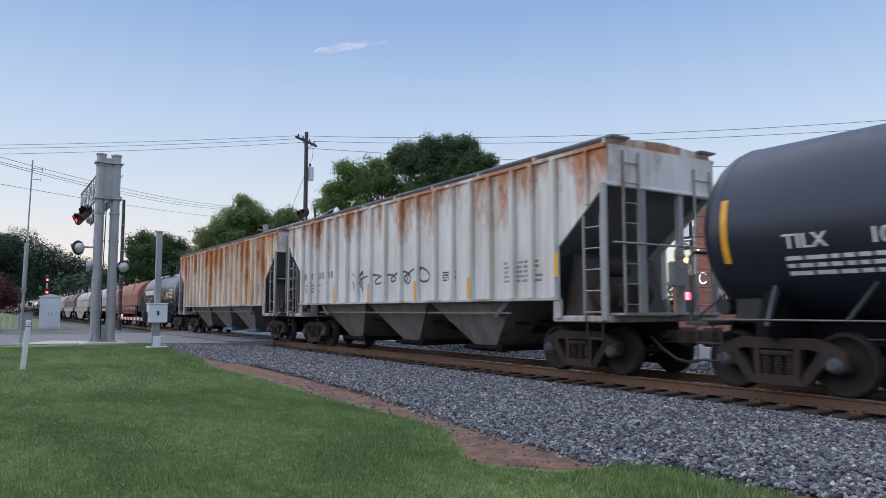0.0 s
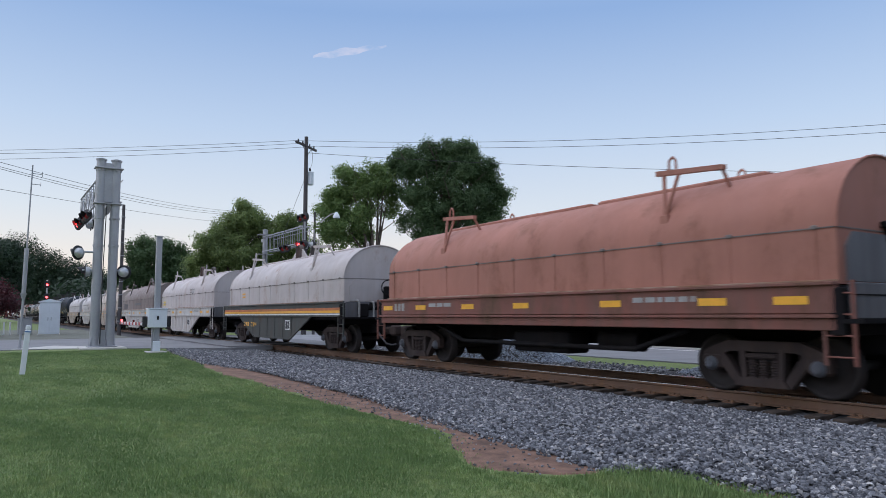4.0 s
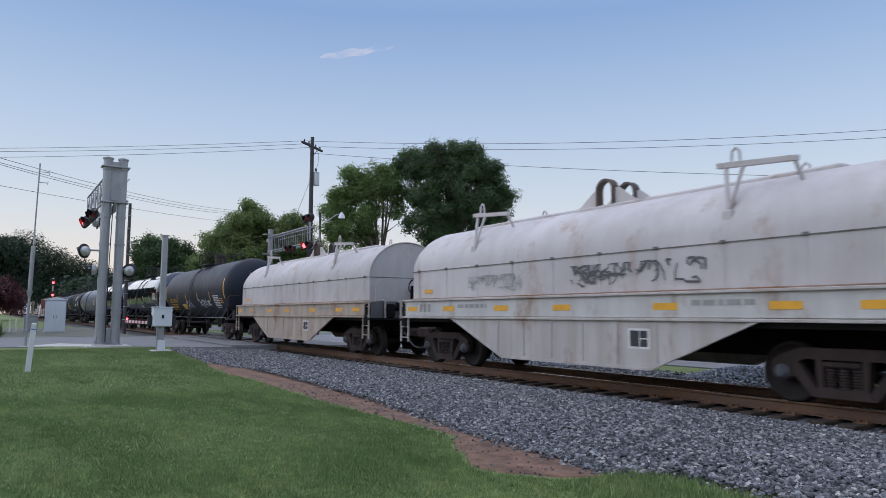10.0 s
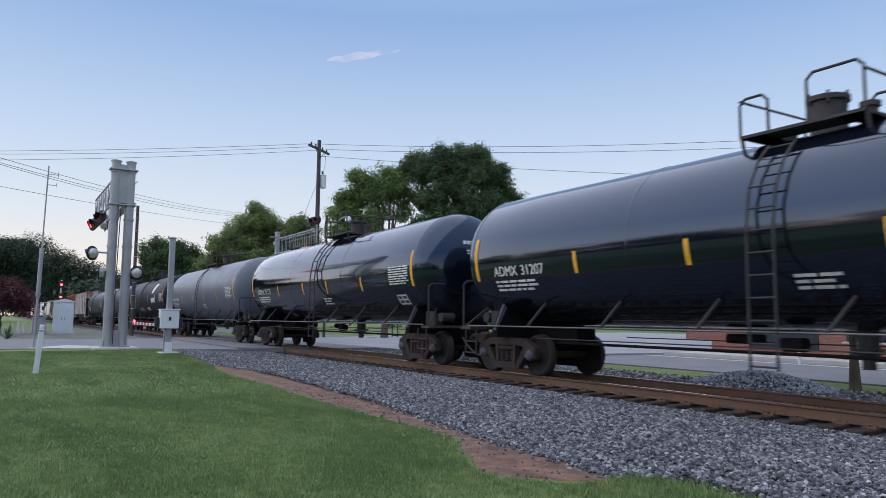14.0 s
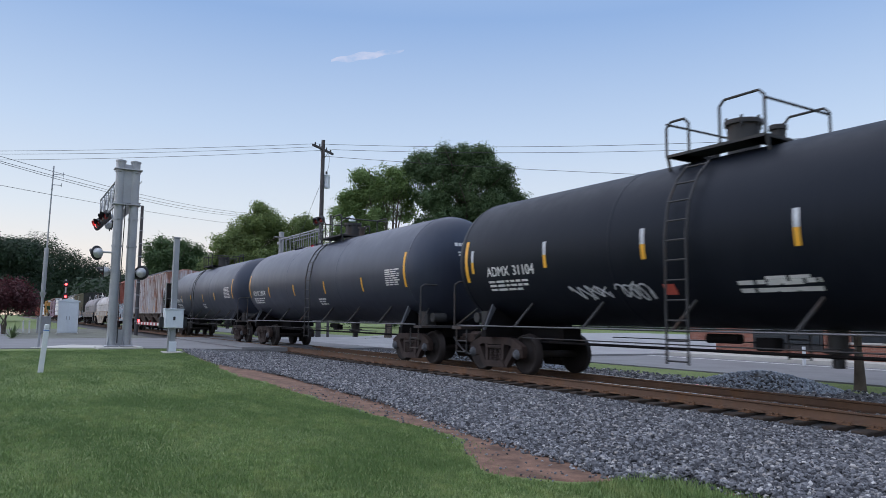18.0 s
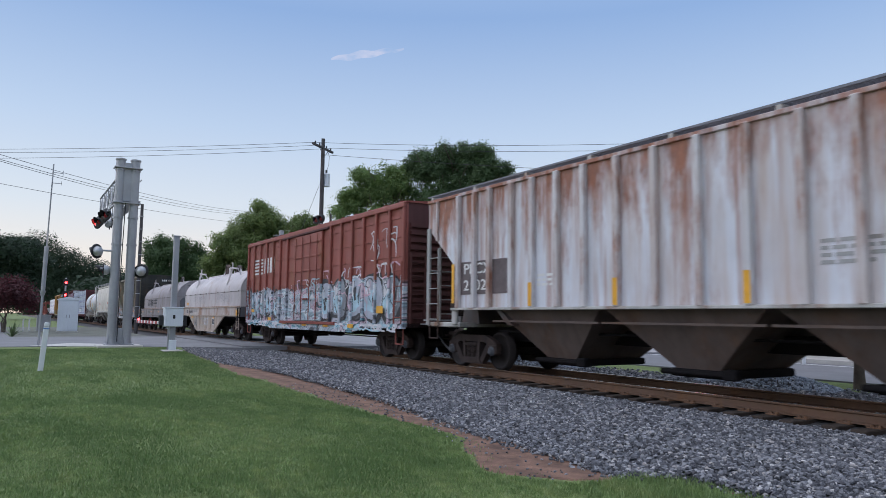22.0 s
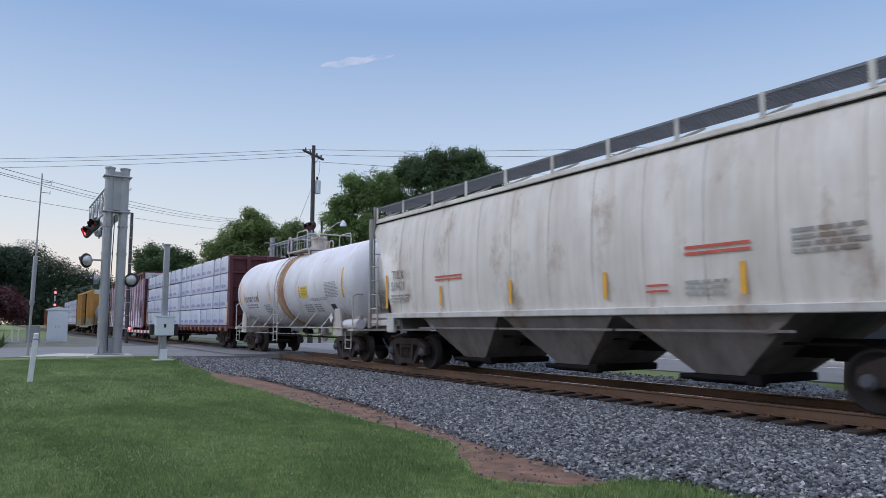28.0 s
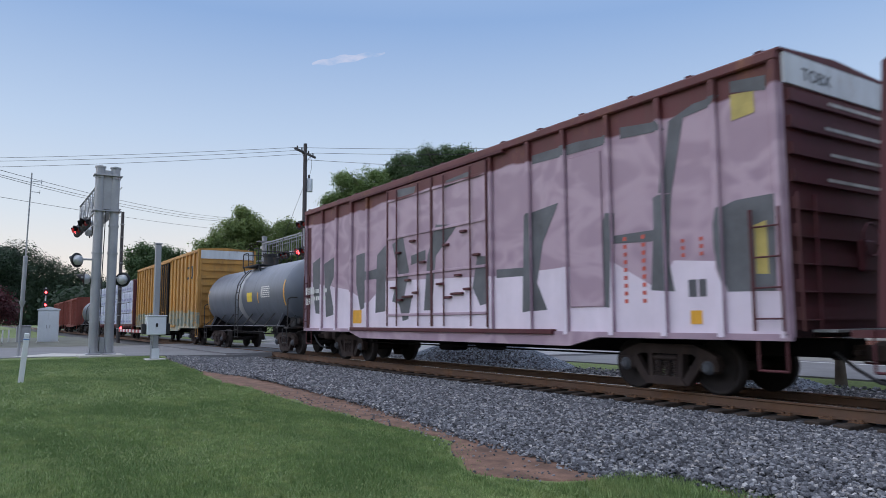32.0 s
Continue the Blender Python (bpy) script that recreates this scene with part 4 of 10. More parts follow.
bars(car, 3.3, 2.0, 0.5, 0.3, 3, put, MAT_WHITE, 9)

# six long tank wagons: code (x, z), yellow strips, data panel, ladder
SIX = (
    (-186.64, -200.19, MAT_TANKGLOSS, "31207", "glossy black tank car with white lettering and yellow strips", (-6.6, 2.33), (-3.86, -1.15, 2.02, 4.52), (5.8, 6.95, 2.25, 2.75), 0.3),
    (-204.36, -218.0, MAT_TANKGLOSS, "31173", "glossy black tank car with white lettering", (-6.6, 2.33), (-3.9, -1.1, 1.19, 4.01), (5.93, 7.09, 2.2, 2.75), 0.3),
    (-222.2, -236.03, MAT_TANKGREY, "30858", "grey tank car with dark saddles and yellow strips", (-6.96, 2.33), (-4.28, -1.4, 1.3, 4.1), (5.9, 7.05, 2.2, 2.75), 0.3),
    (-240.21, -253.87, MAT_TANKSOOT, "31104", "matt black tank car with a white leaf emblem", (-6.5, 2.35), (), (5.9, 7.1, 2.29, 2.88), -0.8),
    (-258.08, -272.12, MAT_TANKDUST, "28904", "dusty dark grey tank car with white lettering", (-7.08, 2.3), (-4.8, -1.71, 1.46, 4.62), (6.3, 7.2, 2.2, 2.7), 0.3),
    (-276.24, -289.97, MAT_TANKDUST, "30732", "dusty dark grey tank car with white lettering", (-6.26, 2.25), (-4.6, -2.09, 1.0, 3.69), (5.8, 6.93, 2.18, 2.75), -0.78))
for ahead, behind, mat, num, lab, code, strips, panel, xl in SIX:
    car, half, L, put, zc, r = tank_car(lab, ahead, behind, mat, yellow=strips, xl=xl, pc=xl + 0.2, plat=2.0, strips=-0.30 if num == "31207" else -0.38, stripe=0.16)
    tank_marks(car, put, code[0], code[1], num, panel=panel)
    bars(car, 0.6, 1.95, 0.7, 0.26, 3, put, MAT_WHITE, 8)
    if mat is MAT_TANKGLOSS:
        mark(car, "small_sign", [(6.12, 6.72, 1.66, 1.94)], put, MAT_WHITE, "small white-framed sign")
        mark(car, "sign_field", [(6.16, 6.38, 1.70, 1.90), (6.44, 6.68, 1.70, 1.90)], lambda x, z: (put(x, z)[0], put(x, z)[1] - 0.004, z), MAT_BLACK, "dark field of the sign")
    if num == "31104":
        for x in (-7.06, -4.36, -1.65, 1.25, 4.36, 7.26):
            mark(car, "reflector", [(x - 0.05, x + 0.05, 2.35, 2.62)], put, MAT_YELLOW, "yellow reflective strip")
            mark(car, "reflector", [(x - 0.05, x + 0.05, 2.62, 2.9)], put, MAT_SPRAYPALE, "pale upper half of a strip")
        rows = [(3.0 + 0.62 * f * f, 3.45 + 0.95 * math.sqrt(f), 2.97 + 0.68 * f) for f in np.linspace(0, 1, 9)]
        leaf = Shape().add([put(x, z) for a, b, z in rows for x in (a, b)], [(2 * k, 2 * k + 1, 2 * k + 3, 2 * k + 2) for k in range(8)])
        part("emblem", leaf, MAT_WHITE, car, "white leaf-shaped emblem")
        for k in range(3):
            mark(car, "emblem_block", [(2.8 + k * 0.5, 3.22 + k * 0.5, 2.28, 2.62)], put, MAT_WHITE)
        scrawl(car, -3.75, 1.65, 1.0, 0.32, put, MAT_SPRAYPALE, 33, loops=4, thick=0.028)
        scrawl(car, -2.48, 1.65, 0.8, 0.32, put, MAT_SPRAYPALE, 34, loops=4, thick=0.028)
        mark(car, "flag_panel", [(-1.4, -1.15, 1.72, 1.9)], put, MAT_REDBAR, "small red flag panel")
        bars(car, 0.1, 1.9, 1.35, 0.24, 2, put, MAT_WHITE, 17)

c = tank_car("white tank car stained with rust round its belt", -394.44, -404.99, MAT_TANKWHITE, r=1.50, zc=2.66, yellow=(-5.11, -3.12, -1.53), iron=MAT_IRONWHITE, plat=2.2, dome=0.62, extra=1.55, xl=-0.3, pc=0.1, strips=-0.25, stripe=0.25)
car, half, L, put, zc, r = c
MAT_BELT = paint("rust_stain_belt", (0.60, 0.40, 0.27), 0.7, (0.42, 0.20, 0.10), 0.6, 0.4, (0.3, 0.2, 0.14))
part("belt", Shape().lathe([(-0.66, r + 0.002), (-0.64, r + 0.012), (0.13, r + 0.012), (0.15, r + 0.002)], 56, 0, zc), MAT_BELT, car, "rust-stained belt round the tank")
MAT_INK = plain("faded_grey_ink", (0.30, 0.30, 0.32), 0.6, vary=0.15, scale=4.0)
word(car, "OLNX", -4.95, 2.2, 0.33, put, MAT_SPRAY, "lettering")
word(car, "715196", -3.95, 2.2, 0.33, put, MAT_SPRAY, "car_number", wide=0.85)
bars(car, -4.9, 2.1, 1.5, 0.22, 2, put, MAT_INK, 3)
bars(car, -2.6, 2.05, 0.9, 0.4, 6, put, MAT_INK, 9)
mark(car, "warning_sign", [(1.99, 2.65, 2.2, 2.62)], put, MAT_SIGNYELLOW, "yellow warning panel")
bars(car, 2.08, 2.56, 0.5, 0.3, 5, lambda x, z: (put(x, z)[0], put(x, z)[1] - 0.004, z), MAT_SPRAY, 11, "sign_text")
mark(car, "reflector", [(1.78, 1.88, 2.2, 2.66)], put, MAT_YELLOW, "yellow reflective strip")
bars(car, 4.28, 2.67, 1.1, 0.54, 11, put, MAT_INK, 4, "data_panel")
word(car, "HYDROCHLORIC ACID", 2.80, 2.06, 0.15, put, MAT_INK, "lettering", wide=0.95)
bars(car, 2.0, 1.95, 0.8, 0.3, 4, put, MAT_INK, 7)
bars(car, 3.0, 1.95, 0.6, 0.3, 4, put, MAT_INK, 8)
mark(car, "dark_panel", [(4.45, 4.85, 1.7, 1.92)], put, MAT_BLACK, "small dark panel")
part("air_tank", Shape().rod((5.5, -1.18, 1.22), (6.6, -1.18, 1.22), 0.17, 18), MAT_TANKWHITE, car, "white air tank on the end platform")
part("hazard_placard", Shape().add([(4.95 + a, -1.50, 1.45 + b) for a, b in ((-0.17, 0), (0, -0.17), (0.17, 0), (0, 0.17))], [(0, 1, 2, 3)]), MAT_WHITE, car, "white diamond hazard placard")
for k in (-1, 1):
    part("saddle_wing", Shape().prism([(k * half - 0.35, 0.85), (k * half + 0.35, 0.85), (k * half + 0.2, 1.75), (k * half - 0.2, 1.75)], -1.42, -1.36), MAT_IRONWHITE, car, "white saddle bracket")

c = tank_car("grey tank car with a pale belt", -452.6, -462.4, MAT_TANKGREY, r=1.38, zc=2.45, yellow=(2.4,), extra=1.55)
car, half, L, put, zc, r = c
part("belt", Shape().lathe([(-0.5, r + 0.002), (-0.48, r + 0.012), (0.1, r + 0.012), (0.12, r + 0.002)], 56, 0, zc), MAT_GALV, car, "pale belt round the tank")
mark(car, "warning_sign", [(0.9, 1.6, zc - 0.3, zc + 0.1)], put, MAT_SIGNYELLOW, "yellow warning panel")
bars(car, 2.8, zc + 0.3, 1.1, 0.5, 6, put, MAT_WHITE, 4, "data_panel")
c = tank_car("weathered pale grey tank car", -510.4, -519.6, MAT_TANKGREY, r=1.38, zc=2.45, extra=1.5)


# -- hopper wagons with upright ribs
def tag_strokes(car, x0, x1, z0, z1, y, n, mats, seed, thick=0.07, step=1.0):
    """Broken angular letter strokes sprayed over one another."""
    g = random.Random(seed)
    shapes = [Shape() for _ in mats]
    for i in range(n):
        k = g.randrange(len(mats))
        lift = 0.0012 * k + 0.00004 * i
        x, z = g.uniform(x0, x1), g.uniform(z0, z1 - 0.1)
        a = g.choice((1.3, 1.57, 1.8, 0.2, -0.25, 0.7, 2.4)) + g.uniform(-0.2, 0.2)
        w = thick * g.uniform(0.4, 1.0)
        pts = [(x, z)]
        for _ in range(g.randint(2, 5)):
            d = g.uniform(0.10, 0.30) * step
            x, z = x + d * math.cos(a), z + d * math.sin(a) * 1.1
            a += g.choice((-0.9, -0.5, 0.4, 0.7, 1.0))
            pts.append((min(max(x, x0), x1), min(max(z, z0), z1)))
        left, right = [], []
        for j, (px, pz) in enumerate(pts):
            q, r = pts[max(0, j - 1)], pts[min(len(pts) - 1, j + 1)]
            d = Vector((r[0] - q[0], r[1] - q[1]))
            d = d.normalized() if d.length > 1e-5 else Vector((1, 0))
            t = w * (0.55 + 0.45 * math.sin(math.pi * (j + 0.6) / len(pts)))
            left.append((px - d[1] * t * 0.5, y - lift, pz + d[0] * t * 0.5))
            right.append((px + d[1] * t * 0.5, y - lift, pz - d[0] * t * 0.5))
        m = len(pts)
        shapes[k].add(right + left, [(j, j + 1, m + j + 1, m + j) for j in range(m - 1)])
    for m, s in zip(mats, shapes):
        part("graffiti", s, m, car, "sprayed letter strokes")["kind"] = "stuff"


RIBS = (0.46, 1.36, 2.24, 3.04, 3.84, 4.58, 5.42, 6.04, 6.75)


def rib_hopper(label, ahead, behind, mat, shift=0.0, iron=None, yellow=(), grey_end=None, rib_mat=None):
    iron = iron or MAT_HOPIRON
    car, half = start_car("covered_hopper_car", label, ahead, behind)
    hw, E = 1.56, half + 1.35
    z0, z1 = 1.47, 4.36
    lo = half - 0.02
    prof = [(-E, z1), (-E, 3.62), (-lo, 2.50), (-lo, z0), (lo, z0), (lo, 2.50), (E, 3.62), (E, z1)]
    end = grey_end or mat
    end_face = MAT_RIBPALE if mat is not MAT_HOPRED else mat
    for y in (-hw, hw - 0.05):
        sd = part("side", Shape().prism(prof, y, y + 0.05), mat, car)
        s = -1 if y < 0 else 1
        yy = y if y < 0 else y + 0.05
        for i in range(18):
            x = shift + (RIBS[i - 9] if i > 8 else -RIBS[8 - i])
            part("rib", Shape().box(x - 0.065, x + 0.065, min(yy, yy + s * 0.12), max(yy, yy + s * 0.12), z0 + 0.02, z1 - 0.06, 0.015), rib_mat or mat, sd)
        for x in (-E + 0.5, E - 0.5):
            part("rib", Shape().box(x - 0.04, x + 0.04, min(yy, yy + s * 0.07), max(yy, yy + s * 0.07), 3.25, z1 - 0.06, 0.012), rib_mat or mat, sd)
        part("side_sill", Shape().box(-lo - 0.1, lo + 0.1, min(yy, yy + s * 0.10), max(yy, yy + s * 0.10), z0 - 0.03, z0 + 0.03, 0.01), MAT_PALESILL, sd, "pale lower sill")
        part("top_chord", Shape().box(-E, E, min(yy, yy + s * 0.05), max(yy, yy + s * 0.05), z1 - 0.07, z1 + 0.01, 0.01), mat, sd)
    # roof, hatches and walkway
    part("roof", Shape().prism([(-hw, z1), (hw, z1), (hw * 0.6, z1 + 0.14), (0, z1 + 0.19), (-hw * 0.6, z1 + 0.14)], -E, E, "x"), mat, car)
    for i in range(4):
        x = -E * 0.72 + i * E * 0.48
        part("hatch", Shape().box(x - 1.1, x + 1.1, -0.32, 0.32, z1 + 0.17, z1 + 0.32, 0.03), mat, car)
    slat = Shape().box(-E - 0.1, E + 0.1, -0.009, 0.009, -0.016, 0.016).mesh("slat", MAT_GRATE)
    for y in (-1.46, 1.10):
        wk = part("roof_walk", Shape().box(-E - 0.12, E + 0.12, y - 0.06, y - 0.035, z1 + 0.11, z1 + 0.15).box(-E - 0.12, E + 0.12, y + 0.40, y + 0.42, z1 + 0.11, z1 + 0.15).box(-E - 0.12, -E - 0.09, y - 0.05, y + 0.41, z1 + 0.11, z1 + 0.15).box(E + 0.09, E + 0.12, y - 0.05, y + 0.41, z1 + 0.11, z1 + 0.15), MAT_GRATE, car, "grey steel grating walkway")
        for k in range(8):
            part("slat", slat, MAT_GRATE, wk, at=pose(0, y + k * 0.052, z1 + 0.13))
        for k in range(9):
            x = -E + 0.1 + (2 * E - 0.2) * k / 8
            part("walk_bracket", Shape().box(x - 0.05, x + 0.05, y - 0.07, y + 0.42, z1 - 0.02, z1 + 0.11, 0.01), MAT_PALESILL, car)
    # slope sheets and bays
    for k in (1, -1):
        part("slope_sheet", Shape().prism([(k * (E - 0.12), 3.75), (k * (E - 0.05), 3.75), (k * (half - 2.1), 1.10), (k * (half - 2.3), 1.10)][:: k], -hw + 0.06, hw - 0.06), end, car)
        part("end_panel", Shape().box(min(k * (E - 0.06), k * E), max(k * (E - 0.06), k * E), -hw + 0.05, hw - 0.05, 3.62, z1), end_face, car, "plain end panel below the roof")
        part("end_beam", Shape().box(min(k * (E - 0.05), k * (E + 0.02)), max(k * (E - 0.05), k * (E + 0.02)), -hw, hw, 3.56, 3.63, 0.015), end_face, car)
        part("end_sill", Shape().box(min(k * (half - 0.2), k * (E + 0.02)), max(k * (half - 0.2), k * (E + 0.02)), -hw, hw, 1.02, 1.14, 0.02), MAT_PALESILL, car)
        part("draft_sill", Shape().box(min(k * (half - 1.8), k * (E + 0.05)), max(k * (half - 1.8), k * (E + 0.05)), -0.3, 0.3, 0.68, 1.02, 0.02), MAT_UNDER, car)
        for y in (-0.55, 0.55):
            part("end_post", Shape().box(min(k * (E - 0.16), k * (E - 0.02)), max(k * (E - 0.16), k * (E - 0.02)), y - 0.07, y + 0.07, 1.1, z1 - 0.3, 0.02), iron, car)
        # web coloured dark to put the shade of the end recess into it
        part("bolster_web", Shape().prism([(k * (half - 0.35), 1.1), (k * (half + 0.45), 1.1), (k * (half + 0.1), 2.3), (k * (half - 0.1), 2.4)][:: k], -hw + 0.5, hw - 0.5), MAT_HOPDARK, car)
        part("air_reservoir", Shape().rod((k * (half + 0.75), -1.1, 1.55), (k * (half + 0.75), 0.1, 1.55), 0.22, 16).rod((k * (half + 0.6), -0.9, 2.05), (k * (half + 0.6), -0.3, 2.05), 0.14, 14).box(min(k * (half + 0.9), k * (half + 1.15)), max(k * (half + 0.9), k * (half + 1.15)), -0.9, -0.55, 1.3, 1.75, 0.03), MAT_BOGIE, car, "grimy air reservoir and brake valve")
        for y in (-hw - 0.02, hw + 0.02):
            part("corner_post", Shape().box(min(k * (E - 0.14), k * E), max(k * (E - 0.14), k * E), y - 0.035, y + 0.035, 1.05, 3.62, 0.012), iron, car)
            ladder(car, iron, k * (E - 0.36), y * 1.01, 1.05, 3.05, 0.46, "x", 5)
            part("jacking_pad", Shape().box(k * lo - 0.10, k * lo + 0.12, y - 0.04, y + 0.04, 1.08, 1.46, 0.02), MAT_PALESILL, car)
            part("sill_step", Shape().path([(k * (E - 0.15), y, 1.05), (k * (E - 0.15), y, 0.72), (k * (E - 0.55), y, 0.72), (k * (E - 0.55), y, 1.05)], 0.018), MAT_BOGIE, car)
        ladder(car, iron, k * (E + 0.03), -0.95, 1.2, z1 - 0.1, 0.42, "y", 8)
        ladder(car, iron, k * (E + 0.03), 1.15, 1.2, z1 - 0.25, 0.5, "y", 8)
        part("crossover_platform", Shape().box(min(k * (E - 0.05), k * (E + 0.32)), max(k * (E - 0.05), k * (E + 0.32)), -1.5, 1.5, 1.16, 1.20), MAT_GALV, car)
        part("end_handrail", Shape().path([(k * (E + 0.08), -1.5, 2.5), (k * (E + 0.08), 1.5, 2.5)], 0.022), iron, car)
    part("brake_wheel", Shape().path([(E + 0.16, 0.35 + 0.26 * math.cos(a), 2.3 + 0.26 * math.sin(a)) for a in np.linspace(0, 6.283, 17)], 0.02).rod((E + 0.02, 0.35, 2.3), (E + 0.17, 0.35, 2.3), 0.05, 8).box(E - 0.05, E + 0.08, 0.1, 0.6, 1.7, 2.2, 0.03), iron, car)
    bays(car, half, hw, z0, 3, MAT_BAYRUST if mat is MAT_HOPRED else None, MAT_BLUEGATE if mat is MAT_HOPRUST else None)
    put = flat_side(hw)
    for x in yellow:
        mark(car, "reflector", [(x - 0.06, x + 0.06, z0 + 0.05, z0 + 0.55)], lambda a, b: (a, -hw - 0.127, b), MAT_YELLOW, "yellow reflective strip")
    ends(car, half + 2.04)
    return car, half, put, hw


def bays(car, half, hw, z0, n, mat=None, gate=None):
    """Funnel-shaped discharge bays under the body with their gates."""
    mat = mat or MAT_BAY
    span = 2 * (half - 1.55) / n
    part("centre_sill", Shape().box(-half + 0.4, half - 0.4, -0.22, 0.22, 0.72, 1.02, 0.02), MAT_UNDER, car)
    for i in range(n):
        x = -half + 1.55 + span * (i + 0.5)
        w = span / 2 - 0.05
        a = [(x - w, -hw + 0.08, z0), (x + w, -hw + 0.08, z0), (x + w, hw - 0.08, z0), (x - w, hw - 0.08, z0)]
        b = [(x - 0.45, -0.95, 0.42), (x + 0.45, -0.95, 0.42), (x + 0.45, 0.95, 0.42), (x - 0.45, 0.95, 0.42)]
        bay = part("discharge_bay", Shape().add(a + b, [(0, 1, 5, 4), (1, 2, 6, 5), (2, 3, 7, 6), (3, 0, 4, 7), (7, 6, 5, 4), (0, 3, 2, 1)]), mat, car, "grimy funnel-shaped discharge bay")
        part("outlet_gate", Shape().box(x - 0.55, x + 0.55, -1.0, 1.0, 0.28, 0.42, 0.02).rod((x - 0.7, -1.05, 0.36), (x + 0.7, -1.05, 0.36), 0.05, 8).box(x + 0.6, x + 0.85, -1.1, -0.9, 0.28, 0.46, 0.02), gate if gate and i else MAT_UNDER, bay)
        part("bay_flange", Shape().box(x - w, x + w, -hw + 0.02, -hw + 0.07, z0 - 0.30, z0 - 0.26), mat, bay)
    part("brake_pipe", Shape().rod((-half + 1.0, -0.9, 0.95), (half - 1.0, -0.9, 0.95), 0.025, 6), MAT_UNDER, car)


MAT_GRATE = plain("steel_grating", (0.17, 0.18, 0.205), 0.6, 0.3, 0.2, 2.0)
MAT_RIBPALE = paint("pale_rib_paint", (0.70, 0.69, 0.675), 0.25, (0.46, 0.22, 0.10), 0.5, 0.3, (0.42, 0.30, 0.20))
MAT_HOPGREY = paint("rust_blotched_grey_paint", (0.72, 0.715, 0.70), 0.23, (0.50, 0.175, 0.045), 0.5, 0.5, (0.50, 0.40, 0.26), 1.5, top=0.36, size=1.5, runs=0.25)
MAT_HOPRUST = paint("rust_streaked_cream_paint", (0.74, 0.67, 0.57), 0.66, (0.58, 0.205, 0.055), 0.55, 0.85, (0.62, 0.39, 0.17), 1.3, top=0.20, size=1.0, runs=0.5)
MAT_HOPRED = paint("rust_run_white_paint", (0.66, 0.68, 0.73), 0.54, (0.35, 0.12, 0.055), 0.55, 0.9, (0.47, 0.32, 0.23), 2.6, top=0.20, size=1.6, runs=0.6)
MAT_RIBRUST = paint("rusty_rib_paint", (0.62, 0.61, 0.62), 0.5, (0.36, 0.14, 0.07), 0.55, 0.8, (0.40, 0.25, 0.17), 2.0, size=2.2)
# hopper ends: dirt, rust and the recess's shade all put into these two colours
MAT_HOPDARK = paint("dark_rust_and_shade_hopper_end", (0.085, 0.078, 0.08), 0.6, (0.15, 0.075, 0.05), 0.6, 0.5)
MAT_HOPEND = paint("dirty_shaded_grey_hopper_end", (0.15, 0.16, 0.175), 0.12, rough=0.55, dirt=0.4)
MAT_HOPIRON = paint("grey_ironwork", (0.36, 0.36, 0.35), 0.25, (0.22, 0.11, 0.06), 0.6, 0.4)
MAT_PALESILL = paint("pale_dirty_sill_paint", (0.50, 0.49, 0.46), 0.3, (0.26, 0.13, 0.07), 0.6, 0.5)
MAT_PATCH = plain("brown_grey_patch_paint", (0.125, 0.098, 0.100), 0.6, vary=0.3, scale=3.0)
# colours every outlet gate but the first on the cream hopper blue
MAT_BLUEGATE = paint("blue_outlet_gate", (0.05, 0.18, 0.30), 0.3, (0.15, 0.08, 0.05), 0.5, 0.4)
MAT_BAYRUST = paint("rust_brown_bay_paint", (0.125, 0.092, 0.078), 0.3, (0.15, 0.085, 0.055), 0.8, 0.7, (0.06, 0.05, 0.046))
MAT_BAY = paint("grimy_bay_paint", (0.20, 0.18, 0.168), 0.2, (0.17, 0.115, 0.08), 0.8, 0.7, (0.09, 0.08, 0.075))

def on_ribs(hw, lift=0.0):
    return lambda x, z: (x, -hw - 0.128 - lift, z)


def on_sheet(hw):
    return lambda x, z: (x, -hw - 0.006, z)


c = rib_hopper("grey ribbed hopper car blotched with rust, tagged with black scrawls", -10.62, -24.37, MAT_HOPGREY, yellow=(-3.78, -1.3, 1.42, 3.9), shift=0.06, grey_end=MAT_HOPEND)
car, half, put, hw = c
pr, ps = on_ribs(hw), on_sheet(hw)
tag_strokes(car, -2.65, -1.9, 1.8, 2.45, -hw - 0.006, 16, (MAT_SPRAY,), 43, 0.06, 0.7)
scrawl(car, -1.5, 1.9, 3.5, 0.5, ps, MAT_SPRAY, 41, loops=4, thick=0.045)
mark(car, "reflector", [(6.89, 7.0, 1.9, 2.4)], pr, MAT_YELLOW, "yellow reflective strip")
mark(car, "owner_code", [(-6.6 + k * 0.3, -6.4 + k * 0.3, 2.32, 2.54) for k in range(4)], ps, MAT_HOPIRON)
mark(car, "number_blocks", [(-5.25 + k * 0.24, -5.08 + k * 0.24, 2.32, 2.54) for k in range(5)], ps, MAT_HOPIRON)
bars(car, -6.5, 2.15, 1.4, 0.34, 3, ps, MAT_HOPIRON, 3)
bars(car, 2.6, 2.2, 0.6, 0.25, 4, ps, MAT_BLACK, 3)
bars(car, 5.1, 2.3, 1.3, 0.5, 5, ps, MAT_HOPIRON, 4)
c = rib_hopper("cream ribbed hopper car heavily streaked with orange rust", -28.44, -42.38, MAT_HOPRUST, yellow=(-3.84, -1.36, 1.36, 3.84), grey_end=MAT_HOPEND)
car, half, put, hw = c
pr, ps = on_ribs(hw), on_sheet(hw)
mark(car, "owner_code", [(-6.6 + k * 0.3, -6.4 + k * 0.3, 2.32, 2.56) for k in range(4)], ps, MAT_HOPIRON)
word(car, "22203", -5.3, 2.3, 0.36, ps, MAT_HOPIRON, "car_number")
